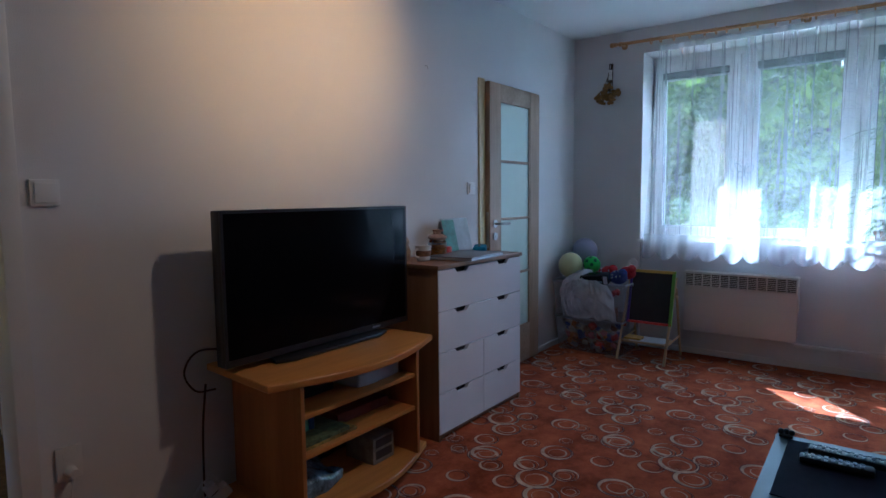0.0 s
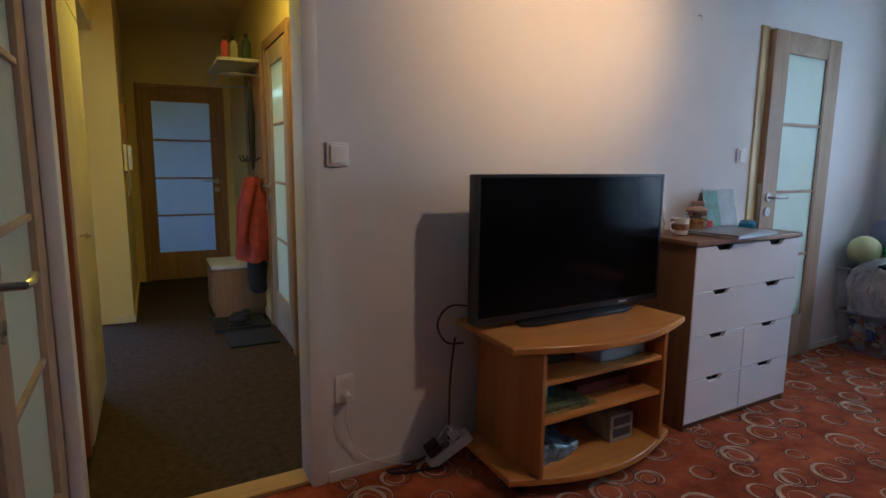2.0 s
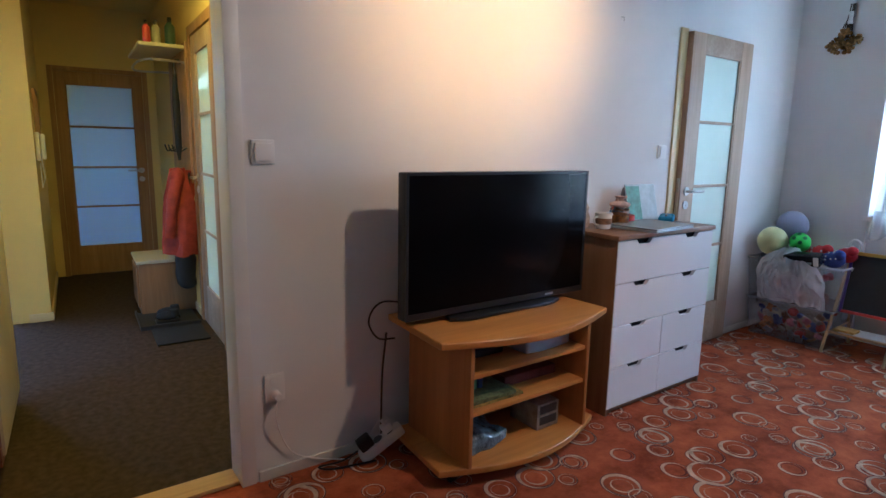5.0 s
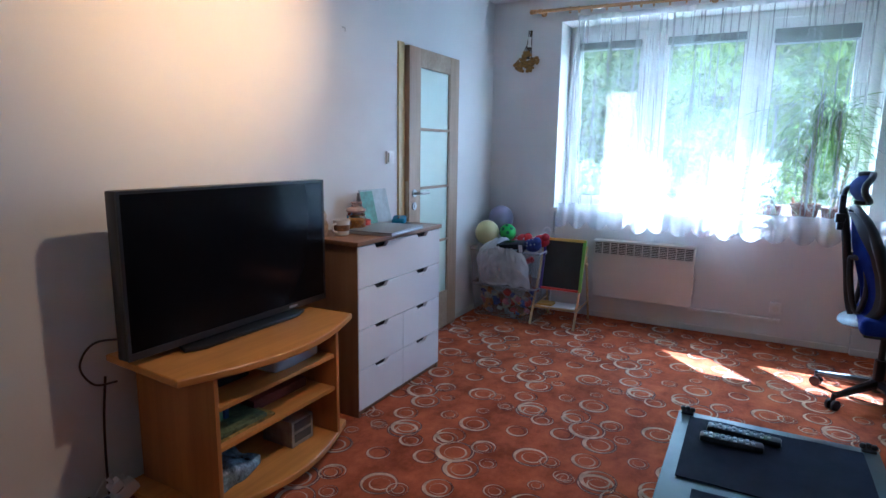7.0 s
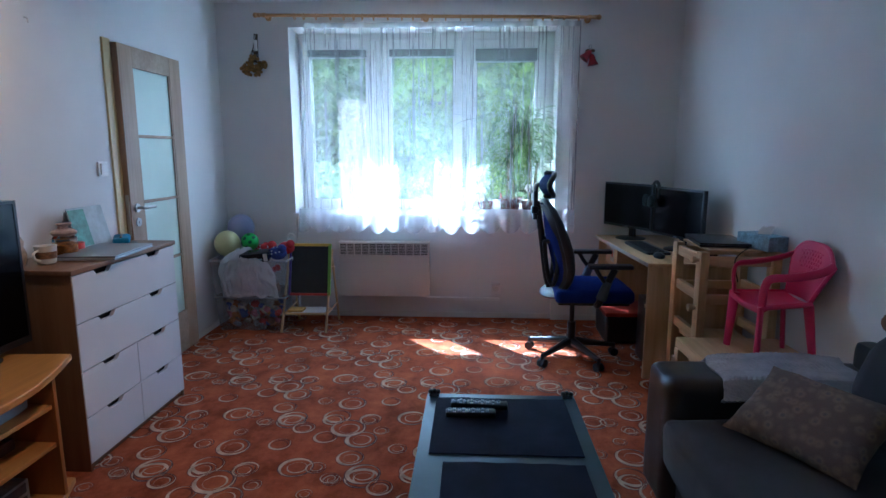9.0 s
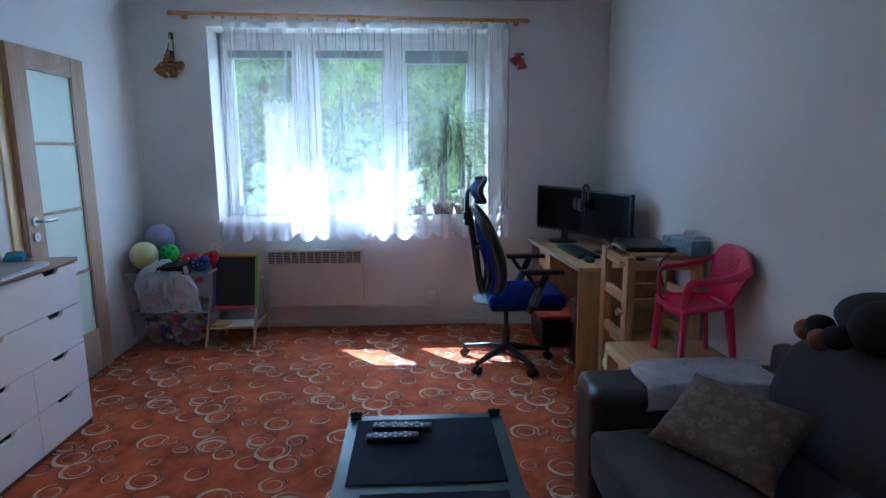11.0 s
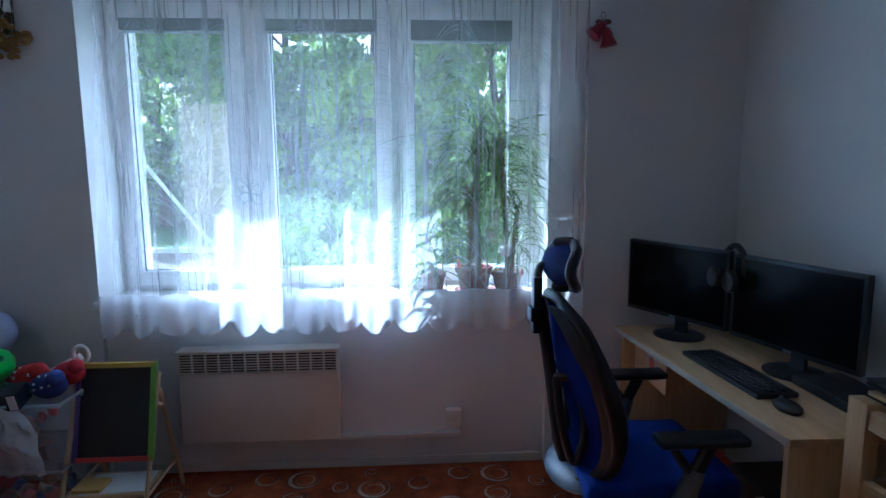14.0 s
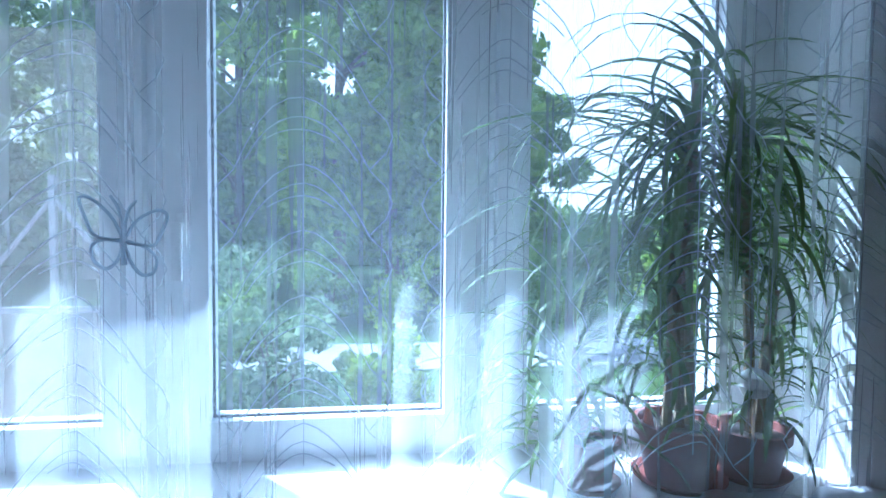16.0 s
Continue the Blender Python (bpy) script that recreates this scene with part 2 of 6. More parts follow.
PATH_STONE = plain("grey_concrete_path", (0.36, 0.36, 0.36), 0.9, var=0.2, fine=30, coarse=1.5, bump=0.4)
PLASTER = plain("pale_house_plaster", (0.62, 0.57, 0.47), 0.9, var=0.1, fine=30, coarse=0.6, bump=0.3)
ROOF = plain("red_brown_roof_tiles", (0.22, 0.09, 0.06), 0.8, var=0.3, fine=12, coarse=1, bump=0.5)
CONCRETE = plain("white_concrete_post", (0.68, 0.67, 0.64), 0.9, var=0.12, fine=40, coarse=3, bump=0.3)


def colour(name, c, rough=0.5, **more):
    return plain(name, c, rough, **more)


# ---- mesh helpers ----
ORIGIN = {}


def thing(name, label, category, place=(0, 0, 0), group="", kind=""):
    ob = new(name)
    ob.empty_display_size = 0.05
    ob.location = place
    ORIGIN[name if name not in ORIGIN else ob.name] = Vector(place)
    ORIGIN[ob.name] = Vector(place)
    return tagged(ob, label, category, group, kind)


def finish(name, bm, material, smooth=35):
    me = bpy.data.meshes.new(name)
    bm.to_mesh(me)
    bm.free()
    me.materials.append(material)
    if smooth:
        me.shade_smooth()
        me.set_sharp_from_angle(angle=radians(smooth))
    return me


def part(name, bm, material, parent, label="", smooth=35):
    """Links a bmesh, given in the world's metres, as one mesh object under a thing or a part."""
    base = ORIGIN[parent.name]
    bmesh.ops.translate(bm, verts=bm.verts, vec=-base)
    ob = new(name, finish(name, bm, material, smooth))
    ob.parent = parent
    ORIGIN[ob.name] = base
    return tagged(ob, label)


def single(name, bm, material, label, category, group="", kind="", smooth=35):
    """A thing that is one mesh, with its origin at the middle of its base."""
    xs = [v.co for v in bm.verts]
    base = Vector(((min(v.x for v in xs) + max(v.x for v in xs)) / 2, (min(v.y for v in xs) + max(v.y for v in xs)) / 2, min(v.z for v in xs)))
    bmesh.ops.translate(bm, verts=bm.verts, vec=-base)
    ob = new(name, finish(name, bm, material, smooth))
    ob.location = base
    ORIGIN[ob.name] = base
    return tagged(ob, label, category, group, kind)


def box(x0, y0, z0, x1, y1, z1, bevel=0.0, seg=2):
    bm = bmesh.new()
    bmesh.ops.create_cube(bm, size=1)
    for v in bm.verts:
        v.co = Vector(((x0, x1)[v.co.x > 0], (y0, y1)[v.co.y > 0], (z0, z1)[v.co.z > 0]))
    if bevel:
        bmesh.ops.bevel(bm, geom=bm.edges[:], offset=bevel, segments=seg, profile=0.6, affect="EDGES", clamp_overlap=True)
    return bm


def joined(*bms):
    out = bms[0]
    for b in bms[1:]:
        me = bpy.data.meshes.new("scratch")
        b.to_mesh(me)
        b.free()
        out.from_mesh(me)
        bpy.data.meshes.remove(me)
    return out


def moved(bm, m):
    bmesh.ops.transform(bm, matrix=m, verts=bm.verts)
    return bm


def rod(p0, p1, r0, r1=None, seg=14):
    p0, p1 = Vector(p0), Vector(p1)
    bm = bmesh.new()
    bmesh.ops.create_cone(bm, cap_ends=True, segments=seg, radius1=r0, radius2=r0 if r1 is None else r1, depth=(p1 - p0).length)
    q = (p1 - p0).to_track_quat("Z", "Y").to_matrix().to_4x4()
    return moved(bm, Matrix.Translation((p0 + p1) / 2) @ q)


def ball(c, r, squash=(1, 1, 1), seg=24):
    bm = bmesh.new()
    bmesh.ops.create_uvsphere(bm, u_segments=seg, v_segments=seg // 2, radius=r)
    return moved(bm, Matrix.Translation(c) @ Matrix.Diagonal((*squash, 1)))


def lathe(c, profile, seg=28):
    """A turned body round the vertical through c; profile: (radius, height) from below."""
    bm = bmesh.new()
    rows = []
    for r, z in profile:
        rows.append([bm.verts.new((c[0] + r * math.cos(a), c[1] + r * math.sin(a), c[2] + z)) for a in (2 * math.pi * i / seg for i in range(seg))])
    for a, b in zip(rows, rows[1:]):
        for i in range(seg):
            bm.faces.new((a[i], a[(i + 1) % seg], b[(i + 1) % seg], b[i]))
    bm.faces.new(rows[0][::-1])
    bm.faces.new(rows[-1])
    return bm


def tube(points, r, seg=8, closed=False):
    """A round bar along points; r is one radius or one per point."""
    pts = [Vector(p) for p in points]
    rs = r if isinstance(r, (list, tuple)) else [r] * len(pts)
    bm = bmesh.new()
    rings, side = [], None
    for i, p in enumerate(pts):
        a = pts[i - 1] if (i or closed) else p
        b = pts[(i + 1) % len(pts)] if (i < len(pts) - 1 or closed) else p
        d = (b - a).normalized()
        if side is None:
            side = d.orthogonal().normalized()
        side = (side - d * side.dot(d)).normalized()
        up = d.cross(side)
        rings.append([bm.verts.new(p + rs[i] * (math.cos(t) * side + math.sin(t) * up)) for t in (2 * math.pi * k / seg for k in range(seg))])
    pairs = list(zip(rings, rings[1:])) + ([(rings[-1], rings[0])] if closed else [])
    for a, b in pairs:
        for k in range(seg):
            bm.faces.new((a[k], a[(k + 1) % seg], b[(k + 1) % seg], b[k]))
    if not closed:
        bm.faces.new(rings[0][::-1])
        bm.faces.new(rings[-1])
    return bm


def curve_points(pts, n=8):
    """A smooth line through points."""
    pts = [Vector(p) for p in pts]
    ext = [2 * pts[0] - pts[1]] + pts + [2 * pts[-1] - pts[-2]]
    out = []
    for i in range(1, len(ext) - 2):
        a, b, c, d = ext[i - 1:i + 3]
        for k in range(n):
            t = k / n
            out.append(0.5 * ((2 * b) + (c - a) * t + (2 * a - 5 * b + 4 * c - d) * t * t + (3 * b - a - 3 * c + d) * t ** 3))
    return out + [pts[-1]]


def slab(outline, z0, z1, bevel=0.0, seg=2):
    """A plate with the outline given in x, y."""
    bm = bmesh.new()
    f = bm.faces.new([bm.verts.new((x, y, z0)) for x, y in outline])
    if f.normal.z > 0:
        f.normal_flip()
    up = bmesh.ops.extrude_face_region(bm, geom=[f])
    bmesh.ops.translate(bm, verts=[v for v in up["geom"] if isinstance(v, bmesh.types.BMVert)], vec=(0, 0, z1 - z0))
    bmesh.ops.recalc_face_normals(bm, faces=bm.faces[:])
    if bevel:
        es = [e for e in bm.edges if abs(e.verts[0].co.z - e.verts[1].co.z) < 1e-6]
        bmesh.ops.bevel(bm, geom=es, offset=bevel, segments=seg, profile=0.6, affect="EDGES", clamp_overlap=True)
    return bm


def soft_box(x0, y0, z0, x1, y1, z1, bevel, lump=0.01, cuts=5, seed=0):
    """A cushion: a rounded box whose faces swell and wrinkle."""
    bm = box(x0, y0, z0, x1, y1, z1, bevel, 4)
    bmesh.ops.subdivide_edges(bm, edges=[e for e in bm.edges if e.calc_length() > 0.12], cuts=cuts, use_grid_fill=True)
    bm.normal_update()
    for v in bm.verts:
        k = noise.noise(v.co * 5 + Vector((seed, 0, 0))) + 0.5 * noise.noise(v.co * 14 + Vector((0, seed, 0)))
        v.co += v.normal * lump * k
    return bm


def holed(axis, at, thick, u0, u1, v0, v1, holes):
    """A wall across x or y from `at` to `at + thick`, with openings (u0, v0, u1, v1) right through it."""
    us = sorted({u0, u1, *[h[0] for h in holes], *[h[2] for h in holes]})
    vs = sorted({v0, v1, *[h[1] for h in holes], *[h[3] for h in holes]})
    full = lambda i, j: 0 <= i < len(us) - 1 and 0 <= j < len(vs) - 1 and not any(h[0] < (us[i] + us[i + 1]) / 2 < h[2] and h[1] < (vs[j] + vs[j + 1]) / 2 < h[3] for h in holes)
    bm = bmesh.new()
    at3 = (lambda u, v, d: Vector((at + d, u, v))) if axis == "x" else (lambda u, v, d: Vector((u, at + d, v)))
    quad = lambda *ps: bm.faces.new([bm.verts.new(p) for p in ps])
    for i in range(len(us) - 1):
        for j in range(len(vs) - 1):
            if not full(i, j):
                continue
            a, b, c, d = us[i], us[i + 1], vs[j], vs[j + 1]
            for w in (0, thick):
                quad(at3(a, c, w), at3(b, c, w), at3(b, d, w), at3(a, d, w))
            if not full(i - 1, j):
                quad(at3(a, c, 0), at3(a, d, 0), at3(a, d, thick), at3(a, c, thick))
            if not full(i + 1, j):
                quad(at3(b, c, 0), at3(b, d, 0), at3(b, d, thick), at3(b, c, thick))
            if not full(i, j - 1):
                quad(at3(a, c, 0), at3(b, c, 0), at3(b, c, thick), at3(a, c, thick))
            if not full(i, j + 1):
                quad(at3(a, d, 0), at3(b, d, 0), at3(b, d, thick), at3(a, d, thick))
    bmesh.ops.remove_doubles(bm, verts=bm.verts, dist=1e-5)
    bmesh.ops.recalc_face_normals(bm, faces=bm.faces[:])
    return bm


def surface(rows):
    """A sheet through rows of points."""
    bm = bmesh.new()
    vs = [[bm.verts.new(p) for p in r] for r in rows]
    for a, b in zip(vs, vs[1:]):
        for i in range(len(a) - 1):
            bm.faces.new((a[i], a[i + 1], b[i + 1], b[i]))
    return bm


def structure(name, bm, material, label, category, smooth=0):
    ob = new(name, finish(name, bm, material, smooth))
    ORIGIN[ob.name] = Vector((0, 0, 0))
    return tagged(ob, label, category, kind="structure")


# ---- the living room's shell ----
XW, XE, YS, YN, H = -1.77, 1.86, -1.05, 4.80, 2.53
NICHE = 4.835
WX0, WX1, WZ0, WZ1 = -1.19, 0.925, 0.88, 2.34
floor = structure("floor", box(XW - 0.13, YS - 0.1, -0.15, XE + 0.1, YN + 0.2, 0.0), CARPET, "orange fitted carpet with a pattern of rings", "floor")
structure("ceiling", box(XW - 0.13, YS - 0.1, H, XE + 0.1, 5.25, H + 0.15), CEIL, "plain white painted ceiling", "ceiling")
structure("wall_west", holed("x", XW - 0.13, 0.13, YS - 0.1, 5.25, -0.1, H, [(-0.01, -0.1, 0.775, 2.03), (3.38, -0.1, 4.09, 1.96)]), WALL, "white painted wall with two door openings", "wall")
structure("wall_east", box(XE, YS - 0.1, -0.1, XE + 0.1, 5.25, H), WALL, "plain white painted wall", "wall")
structure("wall_south", box(XW, YS - 0.1, -0.1, XE, YS, H), WALL, "plain white painted wall", "wall")
structure("wall_north", joined(holed("y", YN, 0.40, XW, XE, -0.1, H, [(WX0, -0.1, WX1, WZ1)]), box(WX0, NICHE, -0.1, WX1, YN + 0.40, WZ0 - 0.03)), WALL, "white painted window wall with a shallow niche under the sill", "wall")
for n, b in (("baseboard_west", box(XW, 0.80, 0, XW + 0.012, 3.32, 0.045, 0.004)), ("baseboard_west_corner", box(XW, 4.11, 0, XW + 0.012, YN, 0.045, 0.004)),
             ("baseboard_north", box(WX0 + 0.01, NICHE - 0.012, 0, WX1 - 0.01, NICHE, 0.045, 0.004)), ("baseboard_north_corner", box(WX1, YN - 0.012, 0, XE, YN, 0.045, 0.004))):
    structure(n, b, WHITE_ENAMEL, "narrow off-white skirting along the carpet", "baseboard", 35)


def door_leaf(thing_ob, width, height, wood_z, wood_y, glass, handle_side, hz=1.04, st=0.135):
    """A leaf with a tall frosted pane crossed by three slim bars, in its own frame: hinge at x = 0, face at y = 0, front towards -y."""
    th = 0.04
    z0, z1 = 0.28, height - 0.12
    part("stile", box(0, 0, 0, st, th, height, 0.003), wood_z, thing_ob)
    part("stile", box(width - st, 0, 0, width, th, height, 0.003), wood_z, thing_ob)
    part("top_rail", box(st, 0.001, z1, width - st, th - 0.001, height, 0.002), wood_y, thing_ob)
    part("bottom_rail", box(st, 0.001, 0, width - st, th - 0.001, z0, 0.002), wood_y, thing_ob)
    part("pane", box(st - 0.004, 0.014, z0 - 0.004, width - st + 0.004, 0.022, z1 + 0.004), glass, thing_ob, "frosted glass pane")
    for k in (0.25, 0.5, 0.75):
        z = z0 + (z1 - z0) * k
        part("glazing_bar", box(st, 0.004, z - 0.009, width - st, 0.034, z + 0.009, 0.003), wood_y, thing_ob)
    for x, s in ((st, 1), (width - st, -1)):
        part("bead", box(min(x, x + s * 0.012), 0.004, z0, max(x, x + s * 0.012), 0.013, z1, 0.002), wood_z, thing_ob)
    hx = 0.055 if handle_side == "low" else width - 0.055
    s = 1 if handle_side == "low" else -1
    for y, d in ((-0.002, -1), (th + 0.002, 1)):
        h = part("handle", joined(rod((hx, y, hz), (hx, y + d * 0.008, hz), 0.026, seg=20), rod((hx, y, hz), (hx, y + d * 0.05, hz), 0.009),
                                  tube(curve_points([(hx, y + d * 0.045, hz), (hx + s * 0.03, y + d * 0.052, hz), (hx + s * 0.12, y + d * 0.045, hz)], 5), 0.009)), STEEL, thing_ob, "brushed steel lever handle")
        part("keyhole_rosette", joined(rod((hx, y, hz - 0.085), (hx, y + d * 0.008, hz - 0.085), 0.026, seg=20), rod((hx, y, hz - 0.085), (hx, y + d * 0.012, hz - 0.085), 0.008)), STEEL, h)
    ex = 0 if handle_side == "low" else width
    part("lock_plate", box(min(ex, ex - s * 0.002), 0.009, hz - 0.16, max(ex, ex - s * 0.002), 0.031, hz + 0.08, 0.0008), STEEL, thing_ob, "steel lock plate")
    return thing_ob


# closed door to the next room
d = thing("door_1", "light oak door with frosted glass panes, pulled to", "door", kind="structure")
door_leaf(d, 0.69, 1.975, OAK, OAK_Y, FROST, "low")
d.matrix_world = pose(XW + 0.044, 3.397, 0.01, 0, 0, 90.0)
f = structure("door_frame_1", joined(box(XW - 0.132, 3.322, 0, XW + 0.012, 3.392, 2.0, 0.004), box(XW - 0.132, 4.06, 0, XW + 0.003, 4.105, 1.965, 0.002), box(XW - 0.132, 3.392, 1.93, XW + 0.0028, 4.06, 1.965, 0.002)), YELLOW_FRAME, "cream-yellow painted steel door frame", "door frame", 35)
for z in (0.28, 1.72):
    part("hinge", rod((XW + 0.03, 4.097, z), (XW + 0.03, 4.097, z + 0.09), 0.008), STEEL, f)
structure("wall_behind_door", box(XW - 0.5, 3.3, -0.1, XW - 0.45, 4.3, 2.2), WALL, "pale wall seen dimly behind the door glass", "wall")

# open door to the hall
d = thing("door_2", "light oak door with frosted glass panes, standing wide open", "door", kind="structure")
door_leaf(d, 0.72, 1.98, OAK, OAK_Y, FROST, "high", 0.985)
d.matrix_world = pose(XW + 0.02, -0.07, 0.012, 0, 0, -2.2)
structure("door_frame_2", joined(box(XW - 0.132, 0.735, 0, XW + 0.01, 0.79, 2.05, 0.005), box(XW - 0.132, -0.03, 0, XW + 0.01, 0.012, 2.05, 0.005), box(XW - 0.132, 0.012, 2.0, XW + 0.0095, 0.735, 2.05, 0.005)), WHITE_ENAMEL, "off-white painted steel door frame", "door frame", 35)
structure("threshold", box(XW - 0.125, 0.013, 0, XW - 0.02, 0.734, 0.018, 0.006), wood("yellow_oak_threshold", (0.50, 0.32, 0.12), (0.60, 0.40, 0.17), "y"), "worn yellow oak threshold", "threshold", 35)


# ---- window ----
WY = 5.06
win = thing("window_1", "white three-sash window", "window", kind="structure")
fr = part("window_frame", holed("y", WY, 0.08, WX0, WX1, WZ0, WZ1, [(-1.172, 0.903, 0.853, 2.285)]), PVC, win)
cuts = (-1.172, -0.520, 0.197, 0.853)
PANES = ((-1.092, -0.628), (-0.412, 0.100), (0.294, 0.770))
for k in range(3):
    a, b = cuts[k], cuts[k + 1]
    if k:
        part("mullion", box(a - 0.02, WY + 0.002, 0.903, a + 0.02, WY + 0.078, 2.285, 0.004), PVC, win)
    a, b = a + (0.006 if not k else 0.022), b - (0.006 if k == 2 else 0.022)
    ga, gb = PANES[k]
    s = part("sash", holed("y", WY - 0.022, 0.08, a, b, 0.91, 2.278, [(ga, 0.978, gb, 2.205)]), PVC, win)
    part("gasket", holed("y", WY + 0.008, 0.006, ga - 0.006, gb + 0.006, 0.972, 2.211, [(ga + 0.005, 0.983, gb - 0.005, 2.2)]), BLACK, s, "black rubber gasket")
    pane = part("pane", box(ga - 0.004, WY + 0.016, 0.974, gb + 0.004, WY + 0.020, 2.209), GLASS, s, "clear glass pane")
    pane.visible_shadow = False
    blind = part("blind_cassette", box(ga - 0.012, WY - 0.05, 2.150 - (0.040 if k == 2 else 0), gb + 0.012, WY - 0.024, 2.205, 0.006), colour("grey_blind_fabric", (0.022, 0.026, 0.032), 0.5), s, "grey roller blind, rolled up")
    part("blind_bar", box(ga, WY - 0.04, 2.136 - (0.040 if k == 2 else 0), gb, WY - 0.028, 2.148 - (0.040 if k == 2 else 0), 0.003), SILVER, blind)
    if k < 2:
        hx = b - 0.035 if k == 0 else a + 0.035
        part("handle", joined(box(hx - 0.013, WY - 0.034, 1.36, hx + 0.013, WY - 0.022, 1.43, 0.004), rod((hx, WY - 0.03, 1.40), (hx, WY - 0.062, 1.40), 0.009), box(hx - 0.011, WY - 0.07, 1.29, hx + 0.011, WY - 0.056, 1.41, 0.005)), WHITE_PLASTIC, s, "white window handle")
film = part("film", box(-0.875, WY + 0.0125, 0.98, -0.63, WY + 0.014, 1.81), FILM, win, "beige see-through film stuck on the glass")
film.visible_shadow = False
structure("window_sill", slab([(WX0 - 0.015, 4.762), (WX1 + 0.02, 4.762), (WX1 + 0.02, 4.80), (WX1, 4.80), (WX1, WY), (WX0, WY), (WX0, 4.80), (WX0 - 0.015, 4.80)], WZ0 - 0.03, WZ0, 0.006), SILL, "white stone window sill", "window sill", 35)
structure("outer_sill", box(WX0 + 0.022, WY + 0.082, 0.87, WX1 - 0.022, 5.37, 0.885, 0.004), colour("white_coated_metal", (0.7, 0.7, 0.7), 0.4), "white metal outer sill", "window sill", 35)

# curtain: a sheer with scalloped lace hem
def curtain_y(x, z):
    s = 0.55 + 0.45 * (2.36 - z) / 1.6
    return 4.683 + s * (0.016 * math.sin(x * 34 + 1.3 * math.sin(x * 5)) + 0.010 * math.sin(x * 61 + 2 * math.sin(x * 7)) + 0.008 * math.sin(x * 11 + z))


CX0, CX1, CZ = -1.03, 1.065, 2.335
left_edge = lambda z: CX0 - 0.10 * (CZ - z) / 1.56
across = lambda u, z: left_edge(z) + (CX1 - left_edge(z)) * u
hem = lambda x: 0.805 - 0.068 * abs(math.sin((x - CX0) * math.pi / 0.152)) ** 0.55 - 0.006 * math.sin(x * 23)
us = [i / 460 for i in range(461)]
pleated = lambda u, z, back=0.0: Vector((across(u, z), curtain_y(across(u, CZ), z) + back, z))
cur = thing("curtain", "white sheer curtain with a scalloped lace hem", "curtain", (0, 4.69, 2.37))
part("voile", surface([[pleated(u, CZ - (CZ - 0.93) * j / 24) for u in us] for j in range(25)]), SHEER, cur)
part("lace_hem", surface([[pleated(u, 0.93 - (0.93 - hem(across(u, 0.8))) * j / 8) for u in us] for j in range(9)]), LACE, cur, "denser scalloped lace hem")
part("hem_band", surface([[pleated(u, hem(across(u, 0.8)) + d_, -0.0015) for u in us] for d_ in (0.007, -0.001)]), LACE, cur, "stitched edge of the scallops")
part("heading_tape", surface([[pleated(u, z, -0.002) for u in us] for z in (2.345, 2.325, 2.305)]), LACE, cur, "gathered heading tape")
# embroidered sprays of wheat ears in upright rows
sprays = []
on = lambda x, z: Vector((x, curtain_y(CX0 + (x - left_edge(z)) * (CX1 - CX0) / (CX1 - left_edge(z)), z) - 0.0025, z))
for x0 in (-0.86, -0.52, -0.18, 0.15, 0.48, 0.81):
    sprays.append(tube([on(x0, 1.02 + 0.12 * t) for t in range(10)], 0.0010, 4))
    for iz in range(11):
        z0 = 1.06 + iz * 0.104
        for side in (-1, 1):
            for w_, d_, up in ((0.105, 0.115, 0.03), (0.085, 0.07, 0.0), (0.05, 0.02, -0.02)):
                sprays.append(tube([on(x0 + side * w_ * q, z0 + up - d_ * q ** 1.8) for q in (0, 0.2, 0.4, 0.6, 0.8, 1.0)], 0.0012, 4))
            sprays.append(tube([on(x0 + side * (0.105 + 0.035 * math.sin(3.14 * q)), z0 - 0.085 - 0.10 * q) for q in (0, 0.25, 0.5, 0.75, 1.0)], 0.0010, 4))
for ix in range(40):
    x0 = CX0 - 0.05 + ix * 0.053
    for dz in (0.0, 0.045):
        sprays.append(tube([on(x0 + 0.026 * (dz > 0) + 0.007 * math.cos(a), 0.835 + dz + 0.007 * math.sin(a)) for a in (0, 1.57, 3.14, 4.71, 6.28)], 0.0012, 4))
tagged(part("embroidery", joined(*sprays), THREAD, cur, "embroidered leaf sprays"), kind="stuff")
wing = lambda sx, pts: tube(curve_points([(-0.428 + sx * x * 0.8, 4.642, 1.392 + z * 0.9 - sx * x * 0.15) for x, z in pts], 5), 0.0026, 6, False)
single("curtain_clip", joined(*[wing(sx, q) for sx in (-1, 1) for q in (((0.004, 0.0), (0.022, 0.028), (0.055, 0.050), (0.074, 0.046), (0.066, 0.020), (0.052, -0.006), (0.030, -0.010), (0.004, -0.008)), ((0.004, -0.010), (0.034, -0.012), (0.054, -0.026), (0.050, -0.050), (0.030, -0.058), (0.012, -0.042), (0.003, -0.02)))], rod((-0.428, 4.642, 1.35), (-0.428, 4.642, 1.41), 0.004), wing(-1, ((0.002, 0.02), (0.010, 0.045), (0.022, 0.06))), wing(1, ((0.002, 0.02), (0.010, 0.045), (0.022, 0.06)))), see_through("pale_wire", (0.50, 0.55, 0.62), 0.35, 0.5), "wire butterfly clipped to the sheer curtain", "ornament")

